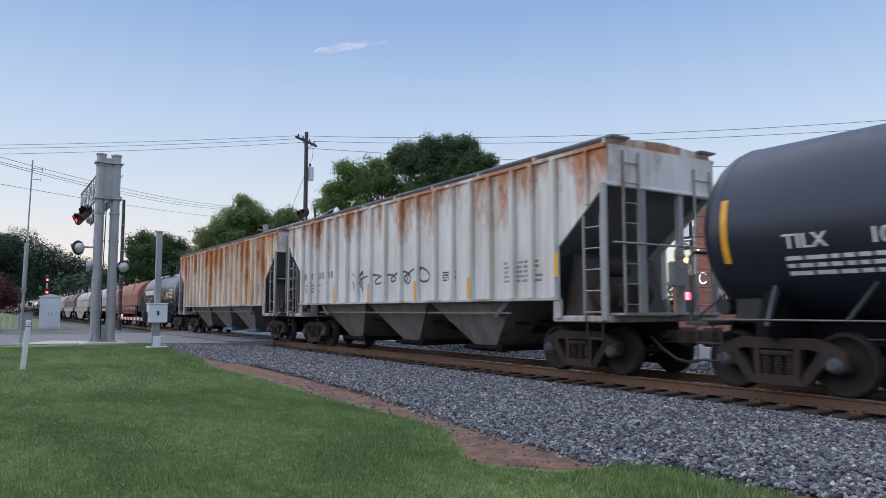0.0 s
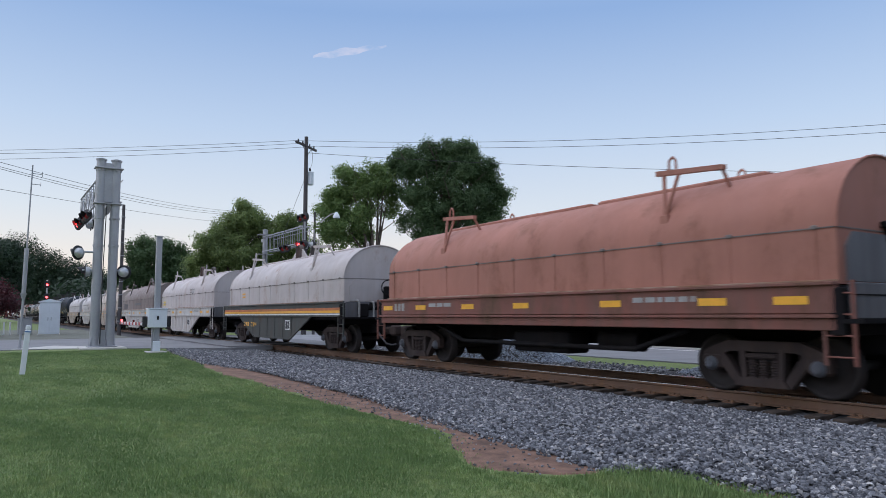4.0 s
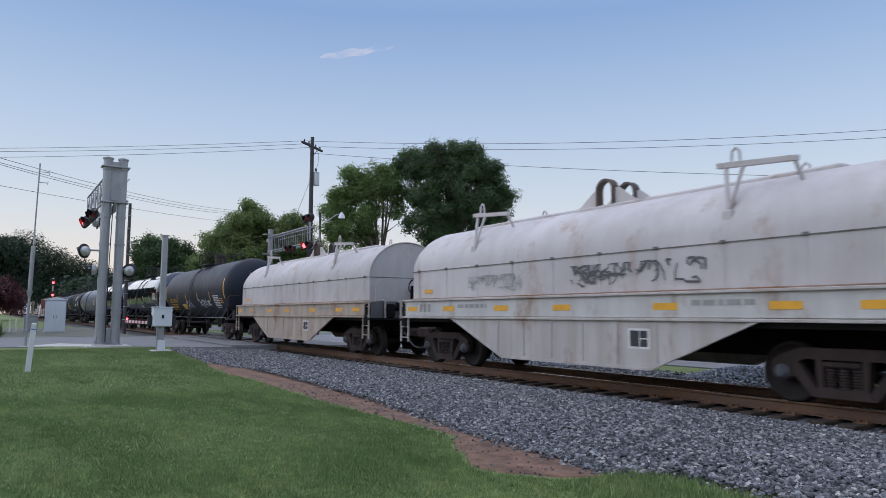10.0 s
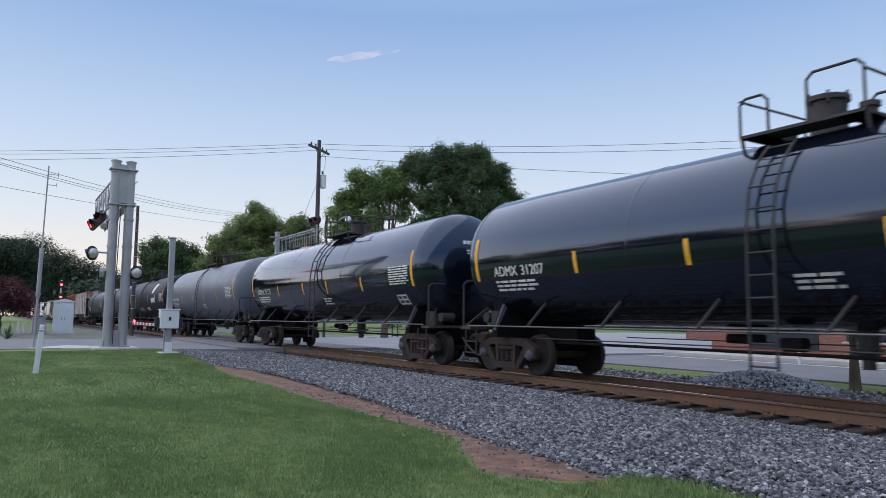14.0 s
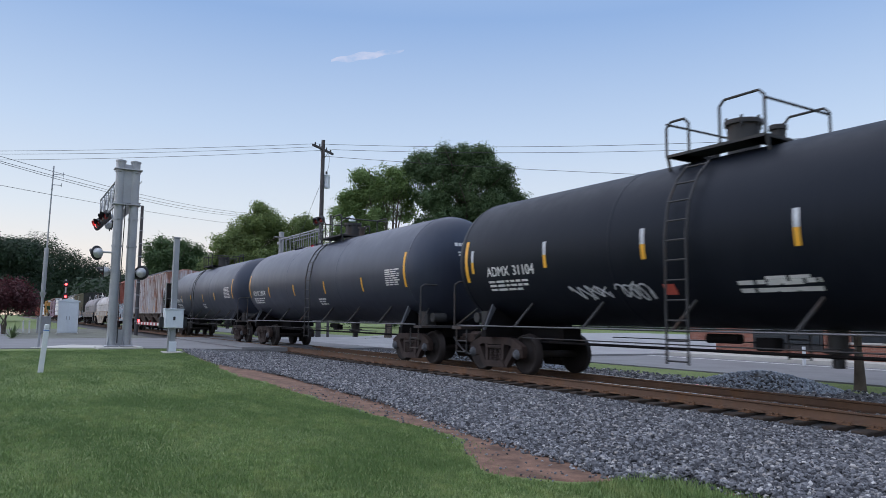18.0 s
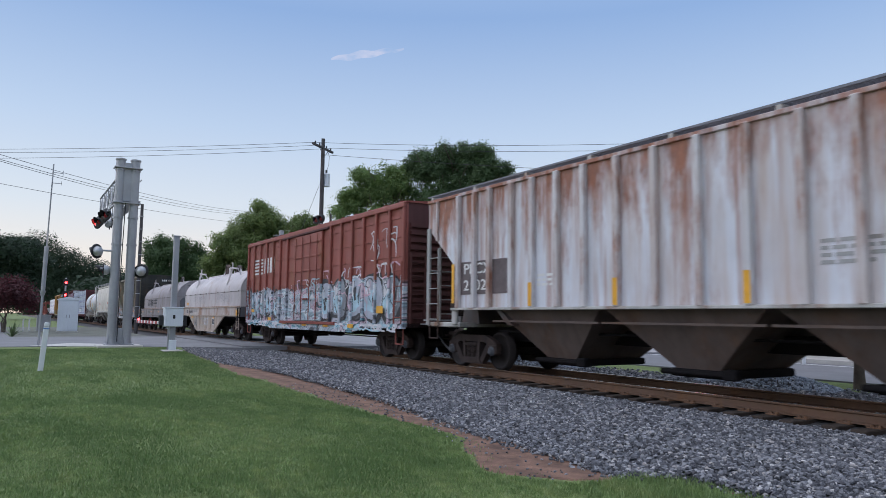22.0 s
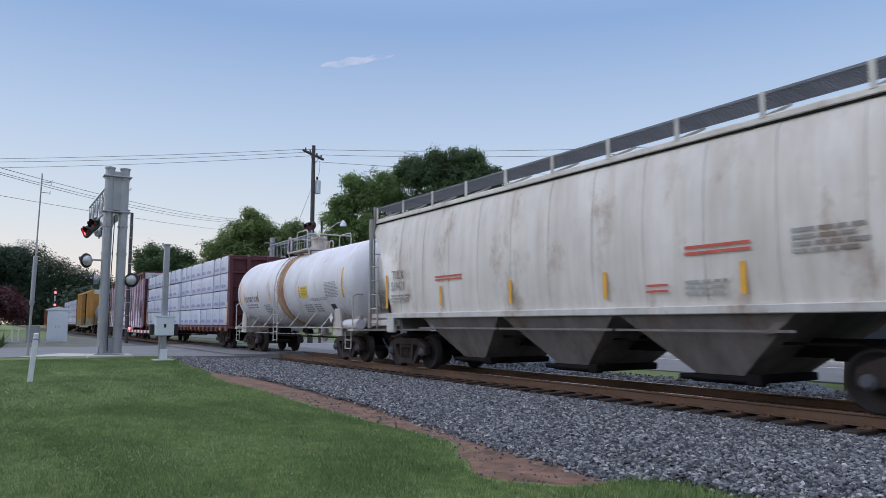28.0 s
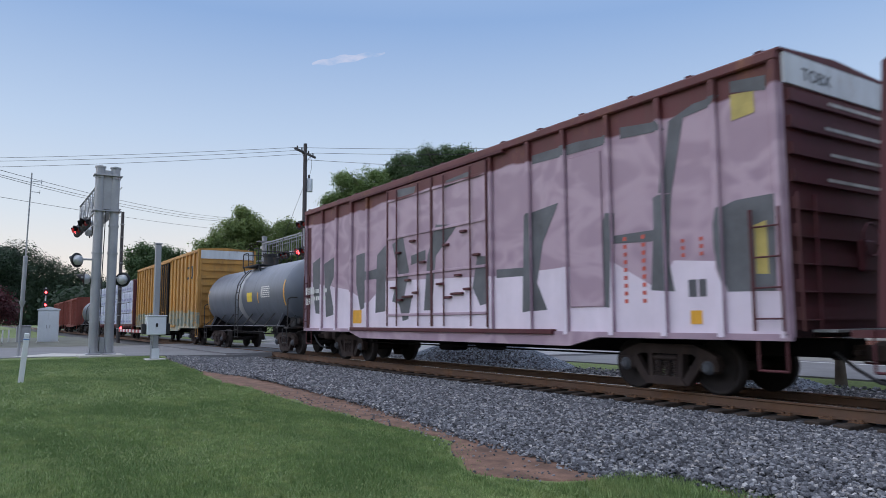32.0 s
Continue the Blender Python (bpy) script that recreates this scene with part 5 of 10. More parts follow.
bars(car, -6.5, 2.12, 1.4, 0.3, 3, ps, MAT_HOPIRON, 3)
mark(car, "data_panel", [(4.0, 4.35, 1.95, 2.25)], ps, MAT_WHITE)
bars(car, 5.2, 2.3, 1.3, 0.5, 5, ps, MAT_HOPIRON, 4)
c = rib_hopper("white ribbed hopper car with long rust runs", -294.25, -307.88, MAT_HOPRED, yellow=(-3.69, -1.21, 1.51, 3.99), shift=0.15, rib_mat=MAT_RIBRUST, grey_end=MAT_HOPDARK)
car, half, put, hw = c
pr, ps = on_ribs(hw), on_sheet(hw)
mark(car, "number_patch", [(-6.54, -4.6, 1.82, 2.62)], ps, MAT_PATCH, "dark patch behind the number")
mark(car, "number_patch", [(-6.54, -6.1, 1.82, 2.62), (-5.9, -5.3, 1.82, 2.62), (-5.1, -4.6, 1.82, 2.62)], lambda x, z: (x, -hw - 0.009, z), MAT_PATCH)
pr2 = lambda x, z: (x, -hw - 0.014, z)
word(car, "PLCX", -6.42, 2.32, 0.36, pr2, MAT_WHITE, "lettering", wide=1.35)
mark(car, "reflector", [(-6.79, -6.67, 1.61, 2.58)], lambda x, z: (x, -hw - 0.127, z), MAT_YELLOW, "yellow reflective strip")
word(car, "21028", -6.42, 1.92, 0.36, pr2, MAT_WHITE, "car_number", wide=1.35)
bars(car, -3.6, 2.2, 0.75, 0.3, 3, ps, MAT_WHITE, 6)
bars(car, 2.6, 2.4, 0.9, 0.4, 4, ps, MAT_HOPIRON, 5)
bars(car, 5.2, 2.4, 1.2, 0.4, 4, ps, MAT_HOPIRON, 5)


# -- smooth-sided hopper
def smooth_hopper(label, ahead, behind, mat):
    car, half = start_car("covered_hopper_car", label, ahead, behind)
    E = half + 1.30
    hw = 1.58
    z0, z1 = 1.50, 4.30
    curve = [(-hw + 0.10, z0), (-hw + 0.02, 2.0), (-hw, 2.7), (-hw + 0.03, 3.4), (-hw + 0.12, 4.0), (-hw + 0.22, z1)]
    xs = list(np.linspace(-E + 0.55, E - 0.55, 13))
    for sgn in (1, -1):
        vs, fs = [], []
        loop = [(y * sgn, z) for y, z in curve]
        stations = [-E] + xs + [E]
        for i, x in enumerate(stations):
            for y, z in loop:
                cut = x
                if i == 0 and z < 3.9:
                    cut = -E + 0.9 - 0.9 * max(0, (z - 2.6) / 1.3) ** 2 if z > 2.6 else -E + 1.05
                if i == len(stations) - 1 and z < 3.9:
                    cut = E - (0.9 - 0.9 * max(0, (z - 2.6) / 1.3) ** 2 if z > 2.6 else 1.05)
                vs.append((cut, y, z))
        n = len(loop)
        for i in range(len(stations) - 1):
            for k in range(n - 1):
                q = (i * n + k, (i + 1) * n + k, (i + 1) * n + k + 1, i * n + k + 1)
                fs.append(q if sgn > 0 else q[::-1])
        m = len(vs)
        vs += [(x, y - 0.03 * (1 if y > 0 else -1), z) for x, y, z in vs]
        fs += [tuple(i + m for i in reversed(f)) for f in fs]
        sd = part("side", Shape().add(vs, fs, True), mat, car)
        for x in xs[1:-1]:
            part("panel_seam", Shape().path([(x, y - sgn * 0.004, z) for y, z in loop], 0.012, 5), mat, sd)
        ys = -hw * sgn
        part("side_sill", Shape().box(-E + 0.05, E - 0.05, min(ys, ys + sgn * 0.14), max(ys, ys + sgn * 0.14), z0 - 0.10, z0 + 0.04, 0.015), MAT_PALESILL2, car, "off-white lower sill")
        part("top_chord", Shape().box(-E, E, min(ys + sgn * 0.16, ys + sgn * 0.26), max(ys + sgn * 0.16, ys + sgn * 0.26), z1 - 0.02, z1 + 0.10, 0.02), mat, car)
        # near-black strip that paints the shade under the overhanging eave
        part("eave_shade_strip", Shape().box(-E, E, min(ys + sgn * 0.17, ys + sgn * 0.25), max(ys + sgn * 0.17, ys + sgn * 0.25), z1 - 0.05, z1 - 0.02), MAT_UNDER, car, "dark strip as painted shade below the eave")
    part("roof", Shape().prism([(-hw + 0.22, z1), (hw - 0.22, z1), (0.9, z1 + 0.15), (0, z1 + 0.2), (-0.9, z1 + 0.15)], -E, E, "x"), mat, car)
    part("hatch", Shape().box(-E + 1, E - 1, -0.35, 0.35, z1 + 0.18, z1 + 0.36, 0.03), mat, car)
    slat = Shape().box(-E - 0.2, E + 0.2, -0.009, 0.009, -0.02, 0.02).mesh("slat", MAT_GRATE)
    for y in (-1.40, 0.66):
        wk = part("roof_walk", Shape().box(-E - 0.2, E + 0.2, y - 0.02, y, z1 + 0.42, z1 + 0.46).box(-E - 0.2, E + 0.2, y + 0.74, y + 0.76, z1 + 0.42, z1 + 0.46).box(-E - 0.2, -E - 0.18, y, y + 0.74, z1 + 0.42, z1 + 0.46).box(E + 0.18, E + 0.2, y, y + 0.74, z1 + 0.42, z1 + 0.46), MAT_GRATE, car, "grey steel grating walkway")
        for k in range(11):
            part("slat", slat, MAT_GRATE, wk, at=pose(0, y + 0.05 + k * 0.064, z1 + 0.43))
        for k in range(11):
            x = -E + 0.1 + (2 * E - 0.2) * k / 10
            part("walk_bracket", Shape().box(x - 0.05, x + 0.05, y - 0.03, y - 0.005, z1 + 0.06, z1 + 0.47, 0.008).prism([(y - 0.02, z1 + 0.10), (y + 0.06, z1 + 0.06), (y + 0.74, z1 + 0.38), (y + 0.74, z1 + 0.42)], x - 0.02, x + 0.02, "x"), MAT_PALESILL2, car)
    for k in (1, -1):
        part("slope_sheet", Shape().prism([(k * (E - 0.10), 3.9), (k * (E - 0.04), 3.9), (k * (half - 2.0), 1.10), (k * (half - 2.2), 1.10)][:: k], -hw + 0.16, hw - 0.16), MAT_BAY, car)
        part("end_panel", Shape().box(min(k * (E - 0.06), k * E), max(k * (E - 0.06), k * E), -hw + 0.2, hw - 0.2, 3.7, z1 + 0.05), mat, car)
        part("end_sill", Shape().box(min(k * (half - 0.2), k * (E + 0.02)), max(k * (half - 0.2), k * (E + 0.02)), -hw, hw, 1.18, 1.36, 0.02), MAT_PALESILL2, car)
        part("draft_sill", Shape().box(min(k * (half - 1.8), k * (E + 0.05)), max(k * (half - 1.8), k * (E + 0.05)), -0.3, 0.3, 0.68, 1.02, 0.02), MAT_UNDER, car)
        part("jacking_pad", Shape().box(k * half - 0.2, k * half + 0.2, -hw - 0.02, -hw + 0.1, 1.0, 1.42, 0.02), MAT_PALESILL2, car)
        part("bolster_web", Shape().prism([(k * (half - 0.35), 1.1), (k * (half + 0.45), 1.1), (k * (half + 0.1), 2.6), (k * (half - 0.1), 2.6)][:: k], -hw + 0.2, hw - 0.2), MAT_BAY, car)
        for y in (-hw - 0.02, hw + 0.02):
            ladder(car, MAT_PALESILL2, k * (E - 0.28), y, 1.1, 3.2, 0.46, "x", 5)
            part("corner_post", Shape().box(min(k * (E - 0.10), k * E), max(k * (E - 0.10), k * E), y - 0.05, y + 0.05, 1.1, z1 + 0.1, 0.015), MAT_HOPIRON, car)
        ladder(car, MAT_HOPIRON, k * (E + 0.03), -1.2, 1.2, z1 + 0.5, 0.5, "y", 9)
        ladder(car, MAT_HOPIRON, k * (E + 0.03), 1.2, 1.2, z1 + 0.5, 0.5, "y", 9)
        part("crossover_platform", Shape().box(min(k * (E - 0.05), k * (E + 0.32)), max(k * (E - 0.05), k * (E + 0.32)), -1.5, 1.5, 1.16, 1.20), MAT_GALV, car)
    bays(car, half, hw, z0 - 0.08, 3)
    ends(car, half + 2.05)
    put = lambda x, z: (x, -hw + 0.02 * abs(z - 2.7) - 0.03, z)
    return car, half, put


MAT_HOPBEIGE = paint("beige_hopper_paint", (0.72, 0.68, 0.63), 0.03, (0.36, 0.22, 0.13), 0.5, 0.45, (0.40, 0.32, 0.24))
MAT_PALESILL2 = paint("off_white_sill_paint", (0.58, 0.56, 0.53), 0.08, (0.3, 0.17, 0.09), 0.55, 0.3)
car, half, put = smooth_hopper("beige smooth-sided hopper car with a roof walkway", -376.62, -390.33, MAT_HOPBEIGE)
word(car, "TILX", -6.75, 2.5, 0.34, put, MAT_HOPIRON, "lettering", wide=1.0)
mark(car, "reflector", [(-7.12, -7.0, 1.68, 2.63)], put, MAT_YELLOW, "yellow reflective strip")
word(car, "519471", -6.8, 2.18, 0.34, put, MAT_HOPIRON, "car_number", wide=0.8)
mark(car, "red_panel_lines", [(-4.39, -3.16, 2.34, 2.38), (-4.39, -3.16, 2.42, 2.46), (3.44, 4.65, 2.36, 2.41), (3.44, 4.65, 2.46, 2.51), (2.6, 3.08, 1.78, 1.82), (2.6, 3.08, 1.88, 1.92)], put, MAT_REDBAR)
bars(car, 3.42, 1.95, 0.8, 0.28, 3, put, MAT_HOPIRON, 6)
bars(car, 5.3, 2.6, 1.1, 0.4, 4, put, MAT_HOPIRON, 7)
bars(car, -6.8, 2.05, 1.1, 0.24, 3, put, MAT_HOPIRON, 8)
for x in (-4.14, -1.25, 1.62, 4.5):
    mark(car, "reflector", [(x - 0.05, x + 0.05, 1.7, 2.2)], put, MAT_YELLOW, "yellow reflective strip")


# -- box wagons
MAT_PLATE = paint("pale_blue_white_plate", (0.60, 0.63, 0.66), 0.05, rough=0.5, dirt=0.4, dirt_col=(0.36, 0.36, 0.36))


def box_car(label, ahead, behind, hl, z0, z1, mat, posts, end_mat=None, roof_mat=None, door=None, door_mat=None, corr=0, white_top=False, iron=None, post_mat=None, plug=False, ribs=9):
    """plug: doors with few stiffeners and dark locking rods. hl: half the body's length; door: (x0, x1) of the sliding doors; corr: pressed lines between the posts."""
    car, half = start_car("box_car", label, ahead, behind)
    end_mat, roof_mat, iron = end_mat or mat, roof_mat or mat, iron or end_mat or mat
    hw = 1.50
    dx0, dx1 = door
    for sgn in (-1, 1):
        ys = sgn * hw
        s = Shape().box(-hl, hl, min(ys, ys - sgn * 0.06), max(ys, ys - sgn * 0.06), z0 + 0.12, z1)
        if corr:
            step = 2 * hl / 44
            for i in range(44):
                xa = -hl + i * step
                if dx0 - 0.1 < xa + step / 2 < dx1 + 0.1:
                    continue
                for k in range(corr):
                    zz = z0 + 0.5 + (z1 - z0 - 0.9) * k / (corr - 1)
                    s.box(xa + 0.01, xa + step - 0.01, min(ys, ys + sgn * 0.025), max(ys, ys + sgn * 0.025), zz - 0.03, zz + 0.03)
        sd = part("side", s, mat, car)
        for x in posts:
            if dx0 - 0.02 < x < dx1 + 0.02:
                continue
            part("post", Shape().box(x - 0.06, x + 0.06, min(ys, ys + sgn * 0.09), max(ys, ys + sgn * 0.09), z0 + 0.14, z1 - 0.10, 0.02), post_mat or mat, sd)
        part("top_chord", Shape().box(-hl, hl, min(ys, ys + sgn * 0.10), max(ys, ys + sgn * 0.10), z1 - 0.14, z1 + 0.02, 0.02), mat, sd)
        sill = [(-hl, z0 + 0.16), (-hl, z0 + 0.06), (-half - 1.0, z0 + 0.06), (-half + 1.1, z0 + 0.06), (-half + 1.9, z0 - 0.12), (half - 1.9, z0 - 0.12), (half - 1.1, z0 + 0.06), (hl, z0 + 0.06), (hl, z0 + 0.16)]
        part("side_sill", Shape().prism(sill[::-1] if sgn < 0 else sill[::-1], min(ys - sgn * 0.02, ys + sgn * 0.07), max(ys - sgn * 0.02, ys + sgn * 0.07)), mat, sd)
        # doors: leaves with stiffeners, rods and handles
        leaves = 2 if dx1 - dx0 > 3.5 else 1
        for k in range(leaves):
            a = dx0 + (dx1 - dx0) * k / leaves
            b = dx0 + (dx1 - dx0) * (k + 1) / leaves
            dr = part("door", Shape().box(a + 0.03, b - 0.03, min(ys + sgn * 0.01, ys + sgn * 0.10), max(ys + sgn * 0.01, ys + sgn * 0.10), z0 + 0.22, z1 - 0.22, 0.02), door_mat or mat, car)
            yo = ys + sgn * 0.10
            nbar = 4 if plug else 6
            for i in range(nbar):
                zz = z0 + 0.55 + (z1 - z0 - 1.1) * i / (nbar - 1)
                part("door_stiffener", Shape().box(a + 0.06, b - 0.06, min(yo, yo + sgn * 0.035), max(yo, yo + sgn * 0.035), zz - 0.035, zz + 0.035, 0.01), door_mat or mat, dr)
            if plug:
                for x in (a + 0.02, b - 0.02):
                    part("door_edge", Shape().box(x - 0.03, x + 0.03, min(yo, yo + sgn * 0.03), max(yo, yo + sgn * 0.03), z0 + 0.24, z1 - 0.24, 0.008), iron, dr, "dark edge bar of the door")
                for i, (fx, fz) in enumerate(((0.18, 0.30), (0.34, 0.22), (0.52, 0.34), (0.68, 0.26), (0.84, 0.44), (0.30, 0.52), (0.62, 0.58))):
                    x, zz = a + (b - a) * fx, z0 + (z1 - z0) * fz
                    part("rod_keeper", Shape().box(x - 0.12, x + 0.12, min(yo, yo + sgn * 0.09), max(yo, yo + sgn * 0.09), zz - 0.03, zz + 0.03, 0.01), iron, dr, "dark keeper of the locking rods")
            for fx in (0.26, 0.74) if plug else (0.12, 0.36, 0.64, 0.88):
                x = a + (b - a) * fx
                part("lock_rod", Shape().rod((x, yo + sgn * 0.05, z0 + 0.25), (x, yo + sgn * 0.05, z1 - 0.3), 0.02, 6), iron, dr)
            part("door_handle", Shape().box((a + b) / 2 - 0.25, (a + b) / 2 + 0.25, min(yo, yo + sgn * 0.08), max(yo, yo + sgn * 0.08), z0 + 1.0, z0 + 1.06, 0.01), iron, dr)
        part("door_track", Shape().box(dx0 - (dx1 - dx0) * 0.5, dx1 + (dx1 - dx0) * 0.45, min(ys, ys + sgn * 0.14), max(ys, ys + sgn * 0.14), z0 + 0.10, z0 + 0.20, 0.01), iron, car)
        part("door_track", Shape().box(dx0 - (dx1 - dx0) * 0.5, dx1 + 0.6, min(ys, ys + sgn * 0.12), max(ys, ys + sgn * 0.12), z1 - 0.2, z1 - 0.13, 0.01), end_mat, car)
        for k in (1, -1):
            ladder(car, iron, k * (hl - 0.30), ys + sgn * 0.09, z0 + 0.2, z0 + 2.0, 0.46, "x", 4)
            part("sill_step", Shape().path([(k * (hl - 0.1), ys, z0 + 0.1), (k * (hl - 0.1), ys, z0 - 0.38), (k * (hl - 0.55), ys, z0 - 0.38), (k * (hl - 0.55), ys, z0 + 0.1)], 0.022), iron, car)
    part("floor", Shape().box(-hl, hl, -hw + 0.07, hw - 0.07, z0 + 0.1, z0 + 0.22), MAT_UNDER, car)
    roof = Shape().prism([(-hw - 0.04, z1), (hw + 0.04, z1), (hw + 0.04, z1 + 0.04), (0, z1 + 0.13), (-hw - 0.04, z1 + 0.04)], -hl - 0.04, hl + 0.04, "x")
    rf = part("roof", roof, roof_mat, car)
    for i in range(15):
        x = -hl + 0.3 + (2 * hl - 0.6) * i / 14
        part("roof_rib", Shape().prism([(-hw - 0.05, z1 + 0.02), (hw + 0.05, z1 + 0.02), (hw + 0.05, z1 + 0.07), (0, z1 + 0.17), (-hw - 0.05, z1 + 0.07)], x - 0.06, x + 0.06, "x"), roof_mat, rf)
    for k in (1, -1):
        xe = k * hl
        en = part("end_wall", Shape().box(min(xe, xe - k * 0.06), max(xe, xe - k * 0.06), -hw + 0.06, hw - 0.06, z0 + 0.1, z1), end_mat, car)
        n = ribs
        for i in range(n):
            zz = z0 + 0.45 + (z1 - z0 - (1.1 if white_top or n > 9 else 0.7)) * i / (n - 1)
            part("end_corrugation", Shape().prism([(-hw + 0.12, zz - 0.81 / n), (hw - 0.12, zz - 0.81 / n), (hw - 0.12, zz + 0.81 / n), (-hw + 0.12, zz + 0.81 / n)], min(xe, xe + k * 0.07), max(xe, xe + k * 0.07), "x"), end_mat, en)
        if white_top:
            part("end_nameplate", Shape().box(min(xe, xe + k * 0.05), max(xe, xe + k * 0.05), -hw + 0.05, hw - 0.05, z1 - 0.48, z1 - 0.02), MAT_PLATE, en, "white band across the end's top")
            if k > 0 and plug:
                word(en, "TOBX", -1.0, z1 - 0.37, 0.27, lambda p, q: (xe + 0.056, p, q), MAT_SPRAY, "end_lettering", wide=1.1)
                for i in range(4):
                    zz = z0 + 0.45 + (z1 - z0 - 1.1) * (n - 1 - i) / (n - 1)
                    part("stencil_line", Shape().box(xe + 0.07, xe + 0.076, -0.35 - 0.12 * (i % 2), 1.3, zz - 0.02, zz + 0.03), MAT_PALESILL, en, "worn white stencil line")
        ladder(car, end_mat, xe + k * 0.1, -hw + 0.35, z0 + 0.2, z0 + 2.2, 0.46, "y", 5)
        part("end_platform", Shape().box(min(xe, xe + k * 0.35), max(xe, xe + k * 0.35), -1.0, 1.0, z0 + 0.18, z0 + 0.22), MAT_GALV, car)
        part("draft_sill", Shape().box(min(k * (half - 1.5), xe + k * 0.1), max(k * (half - 1.5), xe + k * 0.1), -0.3, 0.3, 0.66, 0.95, 0.02), MAT_UNDER, car)
    part("brake_wheel", Shape().path([(hl + 0.2, 0.45 + 0.26 * math.cos(a), z0 + 1.6 + 0.26 * math.sin(a)) for a in np.linspace(0, 6.283, 17)], 0.02).box(hl + 0.05, hl + 0.16, 0.25, 0.65, z0 + 1.1, z0 + 1.6, 0.03), end_mat, car)
    part("centre_sill", Shape().box(-half, half, -0.25, 0.25, 0.62, z0 + 0.1, 0.02), MAT_UNDER, car)
    part("underfloor_gear", Shape().box(-1.2, -0.5, -0.9, -0.4, 0.5, 0.85, 0.04).rod((0.3, -0.6, 0.7), (1.2, -0.6, 0.7), 0.16, 12).rod((-half + 1, -0.95, 0.62), (half - 1, -0.95, 0.62), 0.02, 6), MAT_UNDER, car)
    ends(car, hl + 0.75)
    return car, half, flat_side(hw + 0.10), hw


def spaced(hl, n):
    return [-hl + 0.07 + (2 * hl - 0.14) * i / (n - 1) for i in range(n)]


GRAF_BLUE = [(0.0, (0.05, 0.05, 0.06)), (0.30, (0.06, 0.065, 0.08)), (0.345, (0.38, 0.41, 0.47)), (0.43, (0.50, 0.52, 0.57)), (0.455, (0.16, 0.19, 0.22)), (0.475, (0.30, 0.42, 0.48)), (0.52, (0.48, 0.58, 0.64)), (0.55, (0.70, 0.71, 0.73)), (0.585, (0.14, 0.15, 0.18)), (0.60, (0.52, 0.40, 0.47)), (0.66, (0.60, 0.50, 0.55)), (0.68, (0.05, 0.05, 0.06)), (0.75, (0.16, 0.36, 0.44)), (1.0, (0.5, 0.52, 0.55))]
MAT_BOXRED = sheeted("red_brown_box_paint_with_sprayed_lettering", (0.30, 0.078, 0.058), 2.35, 1.0, GRAF_BLUE, 0.12, scale=0.8, swirl=1.3)
MAT_PALEGREY = plain("pale_grey_spray", (0.36, 0.35, 0.36), 0.6, vary=0.2, scale=2.0)
MAT_GREYMIST = plain("grey_spray", (0.24, 0.26, 0.29), 0.6, vary=0.35, scale=2.0)
# end walls of the red-brown car, darker than its sides
MAT_REDEND = paint("dark_brown_red_end", (0.088, 0.026, 0.023), 0.2, (0.09, 0.04, 0.03), 0.6, 0.5, (0.05, 0.025, 0.02))
MAT_REDPLAIN = paint("red_brown_box_paint", (0.25, 0.062, 0.046), 0.2, (0.15, 0.05, 0.03), 0.6, 0.4, (0.13, 0.045, 0.03))
MAT_HAZE = plain("lavender_grey_spray", (0.40, 0.43, 0.50), 0.6, vary=0.25, scale=2.0)
MAT_TEAL = plain("teal_spray", (0.10, 0.30, 0.36), 0.6, vary=0.3, scale=2.0)
MAT_ICE = plain("pale_blue_spray", (0.40, 0.58, 0.66), 0.6, vary=0.3, scale=2.0)
MAT_ROSE = plain("rose_spray", (0.62, 0.40, 0.47), 0.6, vary=0.3, scale=2.0)
MAT_CHALK = plain("chalk_white_spray", (0.66, 0.66, 0.68), 0.6, vary=0.3, scale=2.0)


